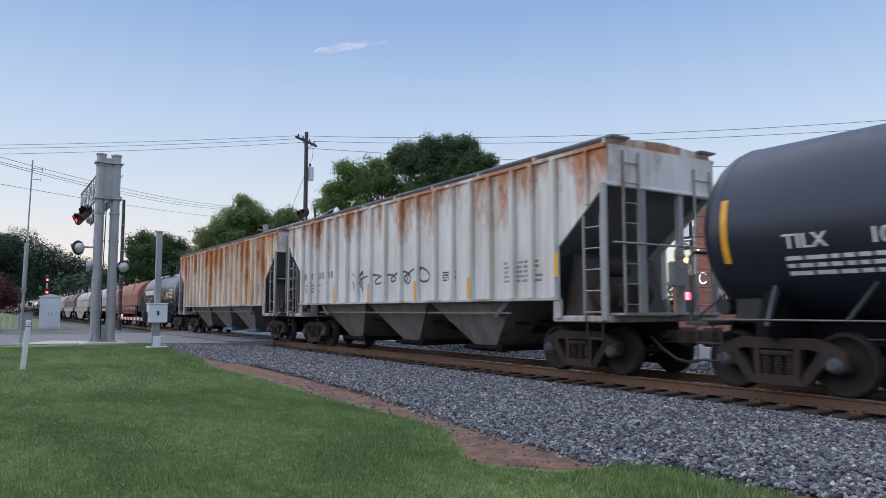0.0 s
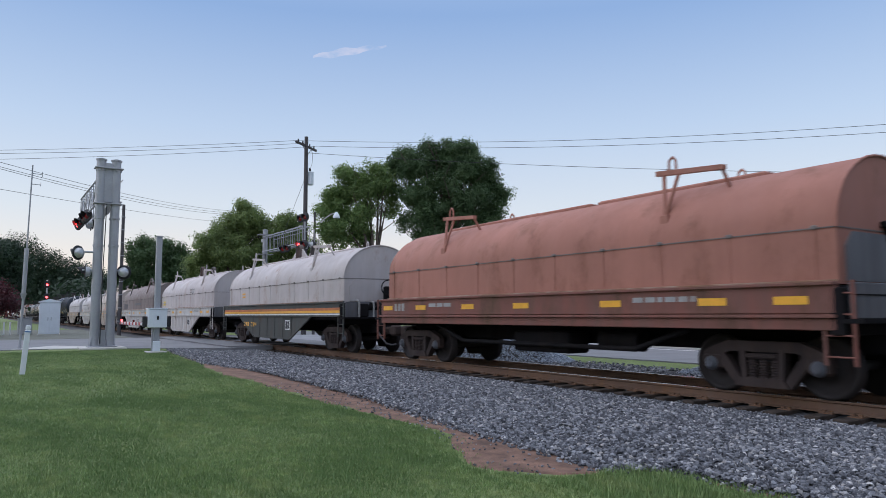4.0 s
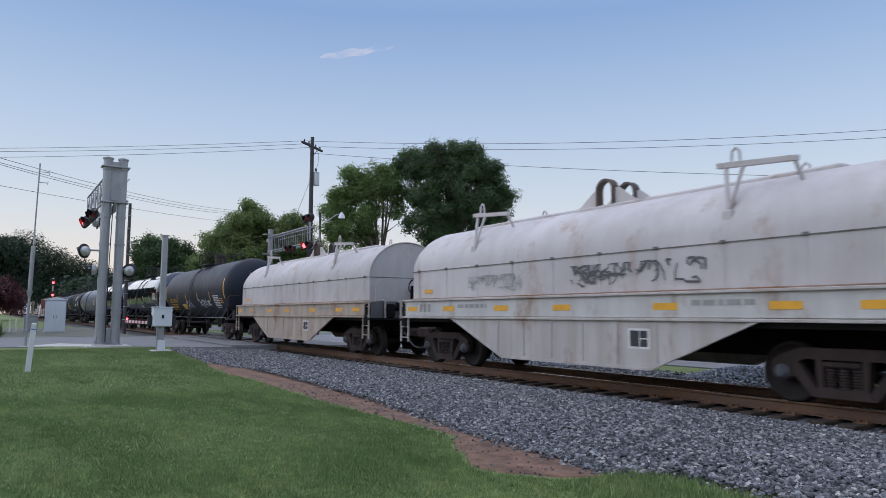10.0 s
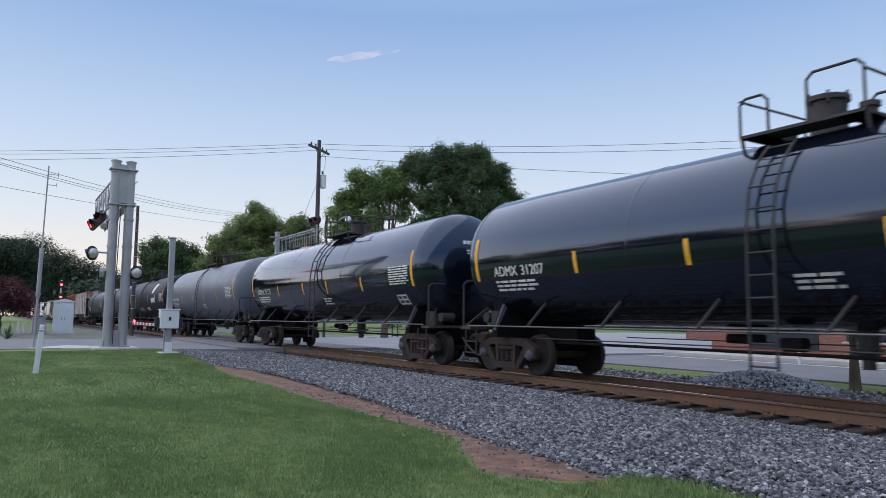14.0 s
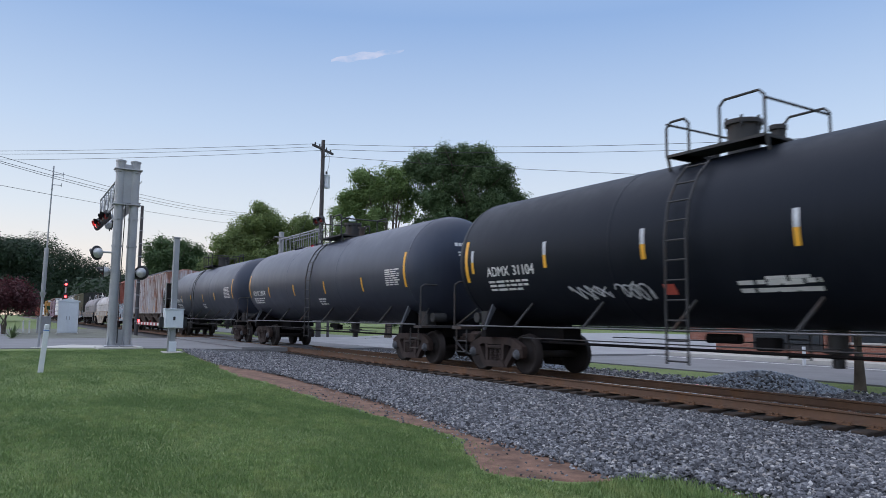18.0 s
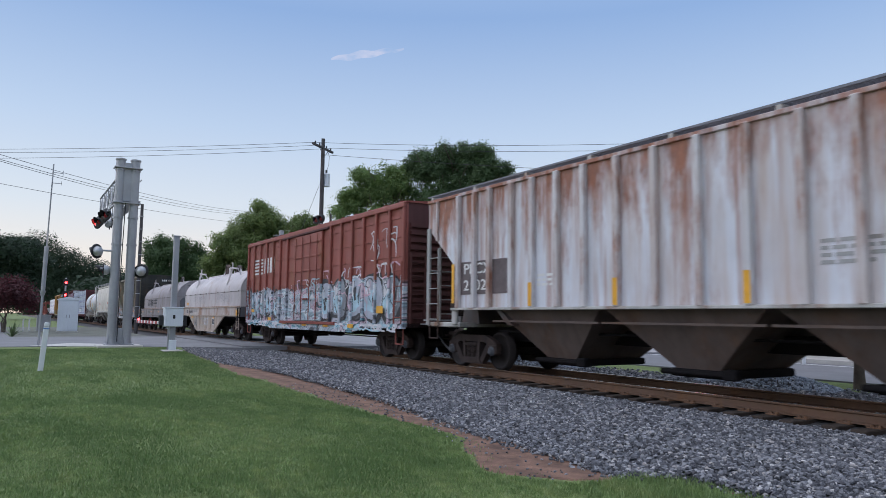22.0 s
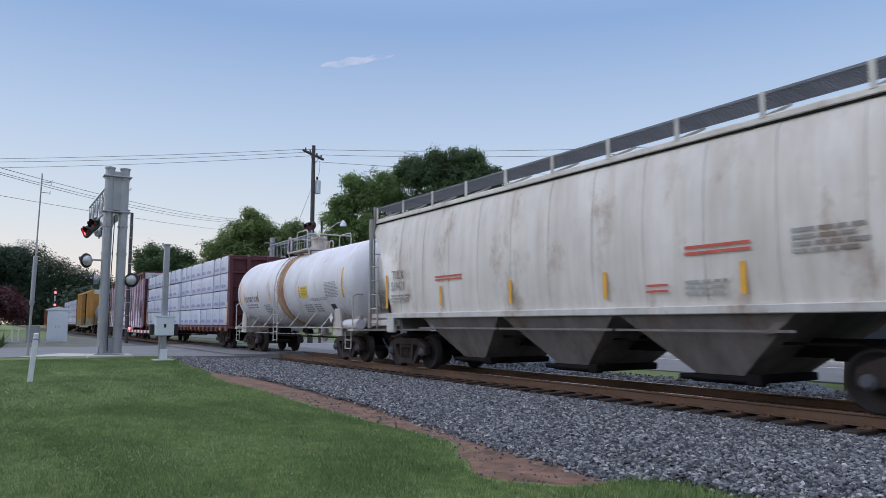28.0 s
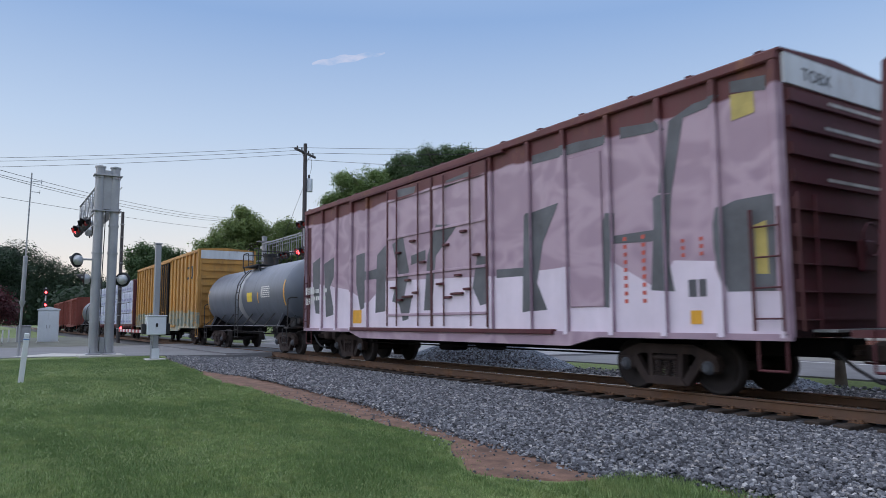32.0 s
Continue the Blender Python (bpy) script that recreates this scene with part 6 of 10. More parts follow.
def bubble_letters(car, x0, x1, z0, z1, y, n, seed):
    """A row of fat sprayed letters: dark outline, pale body, white flare and a blue core, each a rounded blob of its own."""
    g = random.Random(seed)
    lay = {m: Shape() for m in (MAT_BLACK, MAT_HAZE, MAT_GREYMIST, MAT_ICE, MAT_CHALK)}

    def blob(m, cx, cz, a, b, lift, wob):
        ph = g.uniform(0, 6)
        pts = []
        for q in range(20):
            t = 6.2832 * q / 20
            k = 1 + wob * math.sin(3 * t + ph) + wob * 0.6 * math.sin(5 * t + 2 * ph)
            px = min(max(cx + a * k * math.copysign(abs(math.cos(t)) ** 0.7, math.cos(t)), x0), x1)
            pz = min(max(cz + b * k * math.copysign(abs(math.sin(t)) ** 0.7, math.sin(t)), z0 - 0.1), z1 + 0.2)
            pts.append((px, y - lift, pz))
        lay[m].add(pts, [tuple(range(20))])

    for i in range(n):
        w = (x1 - x0) / n
        cx, cz = x0 + w * (i + 0.5) + g.uniform(-0.08, 0.08), (z0 + z1) / 2 + g.uniform(-0.08, 0.1)
        a, b = w * g.uniform(0.52, 0.62), (z1 - z0) * g.uniform(0.50, 0.58)
        e = i * 0.00025
        blob(MAT_BLACK, cx, cz, a, b, e, 0.07)
        blob(MAT_HAZE if i % 3 else MAT_GREYMIST, cx, cz + 0.02, a * 0.86, b * 0.86, 0.0012 + e, 0.07)
        blob(MAT_ICE, cx - 0.1 * w, cz - 0.15, a * 0.55, b * 0.42, 0.0024 + e, 0.14)
        blob(MAT_BLACK, cx + g.uniform(-0.2, 0.2) * w, cz + g.uniform(-0.1, 0.15), a * g.uniform(0.12, 0.26), b * g.uniform(0.2, 0.34), 0.0036 + e, 0.2)
        blob(MAT_CHALK, cx - 0.25 * w, cz + b * 0.35, a * 0.22, b * 0.3, 0.0044 + e, 0.25)
    for m, s in lay.items():
        part("graffiti", s, m, car, "rounded sprayed letters")["kind"] = "stuff"


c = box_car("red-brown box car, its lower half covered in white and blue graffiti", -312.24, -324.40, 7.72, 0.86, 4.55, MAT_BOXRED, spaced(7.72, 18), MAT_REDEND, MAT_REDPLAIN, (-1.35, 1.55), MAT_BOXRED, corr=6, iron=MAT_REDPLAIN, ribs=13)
car, half, put, hw = c
pm = lambda x, z: (x, -hw - 0.028, z)
mark(car, "emblem", [(-6.87, -5.5, 3.08 + k * 0.15, 3.16 + k * 0.15) for k in range(5)] + [(-5.3, -4.72, 3.1, 3.75), (-4.55, -3.95, 3.1, 3.75)], pm, MAT_WHITE, "white emblem of slanting bars and blocks")
for x, z in ((-6.53, 1.47), (-4.12, 1.12), (-2.23, 1.0), (-0.02, 0.95), (2.06, 0.95), (4.19, 0.95)):
    mark(car, "reflector", [(x - 0.22, x + 0.22, z - 0.06, z + 0.06)], put, MAT_YELLOW, "orange-yellow reflective strip")
mark(car, "reflector", [(6.07, 6.52, 1.36, 1.58)], put, MAT_YELLOW, "orange-yellow reflective strip")
bubble_letters(car, -7.55, -3.2, 1.2, 2.35, -hw - 0.028, 7, 60)
bubble_letters(car, -1.25, 7.5, 1.15, 2.55, -hw - 0.028, 7, 61)
tag_strokes(car, -7.5, 7.5, 1.15, 2.45, -hw - 0.034, 90, (MAT_SPRAY, MAT_BLACK, MAT_CHALK, MAT_ICE, MAT_ROSE), 61, 0.07, 1.0)
tag_strokes(car, -7.4, 7.4, 0.84, 1.0, -hw - 0.075, 90, (MAT_ICE, MAT_TEAL, MAT_CHALK), 64, 0.10, 1.3)
tag_strokes(car, -1.3, 7.5, 2.45, 2.85, -hw - 0.030, 26, (MAT_ROSE, MAT_CHALK), 62, 0.07)
tag_strokes(car, 5.4, 7.2, 2.8, 3.9, -hw - 0.030, 14, (MAT_CHALK,), 65, 0.06)
tag_strokes(car, -1.3, 1.5, 1.2, 2.6, -hw - 0.142, 40, (MAT_SPRAY, MAT_CHALK, MAT_ICE, MAT_ROSE), 66, 0.08)

GRAF_GREEN = [(0.0, (0.22, 0.32, 0.40)), (0.38, (0.26, 0.38, 0.47)), (0.46, (0.55, 0.57, 0.60)), (0.52, (0.56, 0.27, 0.20)), (0.60, (0.30, 0.42, 0.52)), (0.70, (0.62, 0.54, 0.50)), (0.9, (0.14, 0.18, 0.22))]
MAT_BOXGREEN = sheeted("olive_green_box_paint_with_sprayed_base", (0.150, 0.134, 0.090), 1.95, 2.0, GRAF_GREEN, 0.12, scale=0.8, swirl=2.4)
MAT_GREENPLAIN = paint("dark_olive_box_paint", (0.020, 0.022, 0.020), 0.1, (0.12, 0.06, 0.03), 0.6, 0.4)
MAT_TANPOST = sheeted("tan_faded_post_paint", (0.185, 0.165, 0.112), 1.8, 1.6, GRAF_GREEN, 0.25, 0.8)
MAT_GREENDOOR = paint("grey_green_door_paint", (0.40, 0.40, 0.32), 0.15, rough=0.55)
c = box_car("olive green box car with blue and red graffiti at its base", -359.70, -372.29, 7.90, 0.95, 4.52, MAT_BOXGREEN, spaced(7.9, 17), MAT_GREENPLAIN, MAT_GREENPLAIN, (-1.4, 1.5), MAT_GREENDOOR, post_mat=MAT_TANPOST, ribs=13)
car, half, put, hw = c
pw = lambda x, z: (x, -hw - 0.012, z)
pq = lambda x, z: (x, -hw - 0.112, z)
mark(car, "number_patch", [(-6.79, -5.19, 2.72, 3.24)], lambda x, z: (x, -hw - 0.008, z), MAT_BLACK, "black patch behind the letters")
part("end_plate", Shape().box(7.90, 7.93, 0.15, 1.30, 4.02, 4.34, 0.008), MAT_BLACK, car, "black plate lettered in white")
word(car, "4908", 0.72, 4.09, 0.24, lambda p, q: (7.936, p, q), MAT_WHITE, "end_lettering", wide=0.95)
mark(car, "owner_code", [(0.24 + k * 0.14, 0.34 + k * 0.14, 4.10, 4.26) for k in range(3)], lambda p, q: (7.936, p, q), MAT_WHITE)
word(car, "4908", -6.45, 2.35, 0.40, pw, MAT_WHITE, "car_number", wide=1.0)
mark(car, "owner_code", [(-6.5 + k * 0.42, -6.2 + k * 0.42, 2.86, 3.1) for k in range(3)], pw, MAT_WHITE)
bars(car, -6.7, 1.75, 0.6, 0.34, 3, pw, MAT_WHITE, 3)
mark(car, "reflector", [(-6.75, -6.25, 1.4, 1.54), (5.6, 6.1, 1.4, 1.54), (-3.2, -2.7, 1.1, 1.22), (2.4, 2.9, 1.1, 1.22)], pq, MAT_YELLOW, "yellow reflective strip")
mark(car, "small_panel", [(-4.5, -4.0, 2.95, 3.3), (-4.5, -4.0, 2.5, 2.8)], pw, MAT_SPRAYPALE)
MAT_BRICKSPRAY = plain("faded_red_spray", (0.46, 0.17, 0.13), 0.6, vary=0.3, scale=2.0)
tag_strokes(car, -6.0, -1.5, 1.1, 2.1, -hw - 0.010, 50, (MAT_CHALK, MAT_BRICKSPRAY, MAT_ICE, MAT_SPRAY), 71)
tag_strokes(car, 1.7, 7.4, 1.1, 1.9, -hw - 0.010, 60, (MAT_ICE, MAT_BRICKSPRAY, MAT_GREYMIST, MAT_CHALK), 72)

GRAF_LILAC = [(0.0, (0.32, 0.215, 0.275)), (0.40, (0.40, 0.285, 0.35)), (0.55, (0.50, 0.37, 0.44)), (0.75, (0.37, 0.26, 0.325)), (1.0, (0.47, 0.345, 0.41))]
MAT_BOXLILAC = sheeted("maroon_box_paint_under_lilac_spray", (0.13, 0.03, 0.032), 4.68, 0.5, GRAF_LILAC, 0.15, 0.95, 0.55, 1.2)
MAT_OCHRESPRAY = plain("faded_yellow_spray", (0.50, 0.40, 0.12), 0.6, vary=0.2)
MAT_LILACLOW = paint("pale_pinkish_white_spray", (0.78, 0.69, 0.78), 0.0, rough=0.6, dirt=0.12, dirt_col=(0.42, 0.36, 0.4))
MAT_MAROON = paint("maroon_box_paint", (0.092, 0.017, 0.024), 0.15, (0.10, 0.04, 0.025), 0.6, 0.3)
MAT_GREYSPRAY = plain("dark_grey_spray", (0.115, 0.12, 0.13), 0.6, vary=0.3, scale=1.5)
AA_POSTS = (-9.04, -7.6, -6.45, -5.3, -4.2, -2.85, 2.05, 3.4, 4.5, 5.7, 6.9, 8.0, 9.04)
c = box_car("maroon box car under huge lilac and grey graffiti letters", -433.77, -446.7, 9.12, 0.88, 5.20, MAT_BOXLILAC, AA_POSTS, MAT_MAROON, MAT_MAROON, (-2.8, 2.0), MAT_BOXLILAC, white_top=True, iron=MAT_MAROON, plug=True)
car, half, put, hw = c


def patches(car, name, polys, y, mat, label):
    s = Shape()
    for q in polys:
        s.add([(x, y, z) for x, z in q], [tuple(range(len(q)))])
    return part(name, s, mat, car, label)


def clip_x(poly, a, b):
    """The piece of a polygon between x = a and x = b."""
    for edge, keep in ((a, 1), (b, -1)):
        out = []
        for p, q in zip(poly, poly[1:] + poly[:1]):
            ip, iq = keep * (p[0] - edge) >= 0, keep * (q[0] - edge) >= 0
            if ip:
                out.append(p)
            if ip != iq:
                f = (edge - p[0]) / (q[0] - p[0])
                out.append((edge, p[1] + (q[1] - p[1]) * f))
        poly = out
        if len(poly) < 3:
            return []
    return poly


def over_posts(name, polys, lift, mat, label):
    """Sprayed shapes on the sheets, carried on over the posts and the doors."""
    for poly in polys:
        cuts = [c for c in (clip_x(poly, x - 0.06, x + 0.06) for x in AA_POSTS) if c]
        sheets = [c for c in (clip_x(poly, p + 0.06, q - 0.06) for p, q in zip(AA_POSTS, AA_POSTS[1:]) if p != -2.85) if c]
        door = [c for c in (clip_x(poly, -2.77, 1.97),) if c]
        s = Shape()
        for group, y in ((cuts, 0.092), (sheets, 0.006), (door, 0.103)):
            for c in group:
                s.add([(x, -hw - y - lift, z) for x, z in c], [tuple(range(len(c)))])
        if s.v:
            part(name, s, mat, car, label)["kind"] = "stuff"


over_posts("bare_patch", [[(-9.05, 1.0), (-8.72, 1.0), (-8.62, 2.6), (-8.66, 4.6), (-9.05, 4.6)]], 0.003, MAT_MAROON, "bare maroon strip beside the ladder")
PALE = [[(-9.05, 0.98), (9.05, 0.98), (9.05, 1.65), (8.1, 1.7), (7.9, 2.17), (7.1, 2.24), (6.7, 1.8), (5.7, 2.33), (3.4, 2.28), (2.2, 2.25), (-3.0, 2.4), (-4.2, 1.8), (-5.5, 2.25), (-9.05, 2.7)]]
over_posts("pale_base", PALE, 0.0, MAT_LILACLOW, "pale pinkish base of the graffiti")
LETTERS = [
    [(-8.5, 3.3), (-7.75, 3.5), (-7.65, 1.5), (-8.2, 1.55), (-8.45, 2.4)], [(-7.5, 3.2), (-6.6, 3.4), (-6.5, 2.9), (-7.0, 2.4), (-6.6, 1.5), (-7.3, 1.4)],
    [(-5.0, 3.3), (-4.3, 3.35), (-4.25, 1.7), (-4.7, 1.6), (-5.0, 2.4)], [(-4.25, 2.75), (-3.6, 2.8), (-3.6, 2.5), (-4.25, 2.5)], [(-3.6, 3.2), (-2.95, 3.5), (-3.0, 1.55), (-3.7, 1.5)],
    [(-2.5, 3.4), (-1.9, 3.6), (-1.55, 2.6), (-1.9, 1.7), (-2.5, 1.8), (-2.15, 2.6)], [(-1.45, 3.0), (-0.7, 3.1), (-0.7, 2.85), (-1.45, 2.75)],
    [(-0.2, 3.7), (0.8, 3.58), (0.4, 3.29), (-0.2, 2.9), (-0.4, 1.53), (-0.8, 1.53), (-0.6, 2.93)],
    [(-2.2, 1.93), (-1.4, 1.91), (-1.6, 1.31), (-1.9, 1.26)], [(1.6, 2.75), (2.0, 2.71), (2.0, 1.65), (1.7, 1.6), (1.4, 2.03)],
    [(2.2, 2.4), (3.2, 2.38), (3.2, 2.2), (2.2, 2.21)], [(3.2, 3.5), (4.3, 3.62), (3.8, 2.86), (3.6, 2.03), (3.9, 1.47), (3.1, 1.43)]]
LETTERS += [
    [(5.6, 3.22), (5.8, 3.21), (5.7, 1.48), (5.2, 1.53), (5.0, 1.97), (5.0, 2.47), (5.3, 2.88)], [(5.7, 2.79), (6.9, 2.8), (6.9, 2.59), (5.7, 2.65)],
    [(6.7, 3.36), (7.1, 3.38), (7.0, 2.25), (7.1, 1.72), (6.6, 1.76), (6.7, 2.9)], [(8.0, 2.99), (8.3, 3.08), (8.95, 3.09), (8.9, 1.66), (8.1, 1.68), (8.0, 2.03), (7.9, 2.59)]]
LETTERS += [
    [(3.5, 4.75), (4.9, 4.75), (5.7, 4.69), (5.7, 4.54), (4.8, 4.54), (3.5, 4.56)], [(6.0, 4.77), (6.9, 4.67), (7.0, 4.49), (6.0, 4.56)], [(7.1, 4.62), (7.6, 4.79), (8.1, 4.81), (8.0, 4.67), (7.4, 4.61), (7.1, 3.38), (6.9, 3.4)],
    [(-2.2, 4.92), (-1.2, 4.86), (-1.3, 4.66), (-2.2, 4.7)], [(0.3, 4.75), (1.4, 4.81), (1.2, 4.65), (0.2, 4.56)], [(8.3, 4.96), (8.9, 4.89), (8.9, 4.66), (8.3, 4.78)]]
over_posts("graffiti_letter", LETTERS, 0.002, MAT_GREYSPRAY, "dark grey sprayed letter shape")
over_posts("yellow_spray", [[(8.6, 2.66), (8.8, 2.71), (8.8, 1.91), (8.6, 1.93)], [(8.3, 4.75), (8.7, 4.7), (8.7, 4.37), (8.3, 4.33)]], 0.004, MAT_OCHRESPRAY, "faded yellow sprayed patch")
pf = lambda x, z: (x, -hw - 0.014, z)
mark(car, "warning_sign", [(7.4, 7.62, 1.18, 1.4)], pf, MAT_YELLOW, "yellow square sign")
mark(car, "reflector", [(-5.2, -4.6, 1.2, 1.6)], pf, MAT_YELLOW, "faded orange square")
mark(car, "small_panel", [(7.38, 7.54, 1.62, 1.9), (7.58, 7.72, 1.62, 1.9)], pf, MAT_SPRAY, "small dark data panel")
bars(car, -8.6, 2.38, 1.4, 0.5, 2, pf, MAT_WHITE, 3)
mark(car, "red_stencil", [(6.0 + q, 6.08 + q, 1.55 + k * 0.14, 1.62 + k * 0.14) for k in range(9) for q in (0, 0.42)] + [(7.26 + q, 7.33 + q, 2.28 + k * 0.12, 2.34 + k * 0.12) for k in range(3) for q in (0, 0.36)], pf, MAT_REDBAR)
part("side_hatch", Shape().box(4.6, 5.5, -hw - 0.03, -hw - 0.002, 1.5, 4.45, 0.02), MAT_BOXLILAC, car, "raised side panel")
mark(car, "owner_code", [(-8.85 + k * 0.2, -8.72 + k * 0.2, 2.2, 2.45) for k in range(4)], put, MAT_WHITE)
word(car, "889187", -8.85, 1.85, 0.32, put, MAT_WHITE, "car_number", wide=0.8)

GRAF_TEAL = [(0.0, (0.28, 0.30, 0.24)), (0.45, (0.20, 0.30, 0.28)), (0.6, (0.40, 0.36, 0.24)), (0.8, (0.14, 0.24, 0.26))]
MAT_BOXOCHRE = sheeted("ochre_yellow_box_paint_with_faded_spray", (0.52, 0.27, 0.06), 1.9, 0.9, GRAF_TEAL, 0.15, 0.8)
MAT_OCHRE = paint("ochre_yellow_box_paint", (0.50, 0.26, 0.06), 0.2, (0.2, 0.1, 0.04), 0.6, 0.4)
c = box_car("ochre yellow box car with dark doors and faded graffiti", -467.3, -480.2, 9.15, 0.88, 5.20, MAT_BOXOCHRE, spaced(9.15, 21), MAT_OCHRE, MAT_OCHRE, (-2.6, 1.9), MAT_UNDER, white_top=True)
patches(c[0], "black_frame_sign", [[(6.2, 3.7), (7.7, 3.7), (7.7, 4.4), (6.2, 4.4)]], -hw - 0.015, MAT_BLACK, "black square emblem")
patches(c[0], "pale_sign", [[(6.4, 3.82), (7.5, 3.82), (7.5, 4.28), (6.4, 4.28)]], -hw - 0.02, MAT_OCHRE, "pale inner square")
c = box_car("dull red-brown box car at the train's far end", -526.5, -539.0, 7.9, 0.9, 4.4, MAT_REDPLAIN, spaced(7.9, 17), MAT_REDPLAIN, MAT_REDPLAIN, (-1.4, 1.5), MAT_REDPLAIN)
c = box_car("dull red-brown box car at the train's far end", -545.6, -558.1, 7.9, 0.9, 4.4, MAT_REDPLAIN, spaced(7.9, 17), MAT_REDPLAIN, MAT_REDPLAIN, (-1.4, 1.5), MAT_REDPLAIN)


# -- steel-coil wagons with round hoods
def coil_car(label, ahead, behind, hood_mat, frame_mat, band_mat, belly=True, panel_mat=None, yellow=True, seed=1, dark_end=None, eye=True, letters=False, foot=None, dark_guides=False, nose=0.20):
    car, half = start_car("coil_car", label, ahead, behind)
    E = half + 1.42
    H = half + 1.20
    F = H + nose
    hw, hh = 1.50, 1.36
    z0, z1 = 1.24, 1.66
    # hood: straight foot, then an arch; ribs and lifting gear
    arch = [(-hh, z1), (-hh, 2.45)] + [(-hh * math.cos(a), 2.45 + 1.14 * math.sin(a)) for a in [math.pi * k / 20 for k in range(1, 20)]] + [(hh, 2.45), (hh, z1)]
    n = len(arch)
    s = Shape()
    stations = [(-H, 0.90, 0.12), (-H + 0.10, 0.97, 0.04), (-H + 0.3, 1, 0), (F - 0.04, 1, 0), (F, 0.985, 0)]
    vs = []
    for x, k, drop in stations:
        vs += [(x, y * (0.985 if k < 1 else 1), z if z <= 2.45 else 2.45 + (z - 2.45) * k) for y, z in arch]
    fs = []
    for i in range(len(stations) - 1):
        fs += [(i * n + k, (i + 1) * n + k, (i + 1) * n + k + 1, i * n + k + 1) for k in range(n - 1)]
    s.add(vs, fs, True)
    s.add(vs[:n], [tuple(range(n))])
    s.add(vs[-n:], [tuple(range(n - 1, -1, -1))])
    hood = part("hood", s, hood_mat, car, "rounded steel hood over the load")
    for x in np.linspace(-H + 0.35, F - 0.3, 10):
        for sgn in (-1, 1):
            part("hood_lug", Shape().box(x - 0.05, x + 0.05, sgn * (hh + 0.02) - 0.025, sgn * (hh + 0.02) + 0.025, 2.43, 2.49, 0.012), MAT_BAY, hood)
            part("hood_batten", Shape().box(x - 0.018, x + 0.018, sgn * hh - 0.012, sgn * hh + 0.012, z1 + 0.05, 2.42), hood_mat, hood)
    for sgn in (-1, 1):
        part("hood_seam", Shape().box(-H + 0.02, F - 0.02, sgn * hh - 0.014, sgn * hh + 0.014, 2.44, 2.458), MAT_BAY, hood)
        part("hood_foot", Shape().box(-H, F, sgn * (hh + 0.02) - 0.03, sgn * (hh + 0.02) + 0.03, z1, z1 + 0.06, 0.01), foot or MAT_FOOT, hood, "rust-stained foot of the hood")
    # lifting eye at the middle and two guide frames
    if eye == "frame":
        for y in (-0.30, 0.30):
            part("lifting_frame", Shape().path([(-1.15, y, 3.56), (-0.42, y, 4.02), (-0.2, y, 4.12), (0.2, y, 4.12), (0.42, y, 4.02), (1.15, y, 3.56)], 0.06, 8).path([(-0.42, y, 4.02), (-0.42, y, 3.56)], 0.045, 6).path([(0.42, y, 4.02), (0.42, y, 3.56)], 0.045, 6), MAT_BAY, hood, "peaked lifting frame")
    for y in (-0.32, 0.32) if eye is True else ():
        bow = [(0.25, 3.52), (0.25, 3.92)] + [(0.25 * math.cos(q), 3.92 + 0.24 * math.sin(q)) for q in np.linspace(0.35, math.pi - 0.35, 8)] + [(-0.25, 3.92), (-0.25, 3.52)]
        inner = [(x * 0.80, z if z < 3.93 else 3.92 + (z - 3.92) * 0.80) for x, z in bow]
        m = len(bow)
        vs = [(x, y + dy, z) for dy in (-0.09, 0.09) for pts in (bow, inner) for x, z in pts]
        fs = []
        for q in range(m - 1):
            fs += [(q + 1, q, 2 * m + q, 2 * m + q + 1), (m + q, m + q + 1, 3 * m + q + 1, 3 * m + q), (q, q + 1, m + q + 1, m + q), (2 * m + q + 1, 2 * m + q, 3 * m + q, 3 * m + q + 1)]
        part("lifting_eye", Shape().add(vs, fs), MAT_EYE, hood, "arched lifting eye of broad dark steel band")
        for k in (1, -1):
            part("eye_gusset", Shape().prism([(k * 1.15, 3.52), (k * 0.25, 3.52), (k * 0.25, 3.95), (k * 0.36, 3.93), (k * 0.75, 3.66)][::k], y - 0.02, y + 0.02), hood_mat, hood, "sloping plate beside the lifting eye")
    for k in (1, -1):
        part("roof_ridge", Shape().box(min(k * 0.95, k * (H - 1.5)), max(k * 0.95, k * (H - 1.5)), -0.26, 0.26, 3.54, 3.645, 0.03), hood_mat, hood, "low raised ridge along the hood")
    part("lifting_plate", Shape().box(-0.9, 0.9, -0.42, 0.42, 3.52, 3.60, 0.02), hood_mat, hood)
    for k in (1, -1):
        x = k * H * 0.56
        for y in (-0.95, 0.95):
            sg = 1 if y > 0 else -1
            lo, hi = y * 1.30, y * 1.06
            gm = MAT_EYE if dark_guides else hood_mat
            part("guide_bracket", Shape().rod((x, lo, 2.93), (x - 0.19, hi, 3.76), 0.036, 6).rod((x, lo, 2.93), (x + 0.15, hi, 3.76), 0.032, 6).box(x - 0.09, x + 0.09, lo - 0.05, lo + 0.05, 2.80, 2.97, 0.01), gm, hood, "two-legged guide bracket")
            part("guide_bar", Shape().prism([(x - 0.34, 3.73), (x + 1.05, 3.63), (x + 1.05, 3.71), (x - 0.34, 3.82)][::-1], hi - 0.05, hi + 0.05).rod((x + 1.0, hi, 3.66), (x + 1.0, y * 0.80, 3.30), 0.03, 6), gm, hood)
            part("guide_loop", Shape().path([(x - 0.08, hi, 3.78), (x - 0.07, hi, 3.97), (x, hi, 4.03), (x + 0.07, hi, 3.97), (x + 0.08, hi, 3.78)], 0.022, 6), gm, hood)
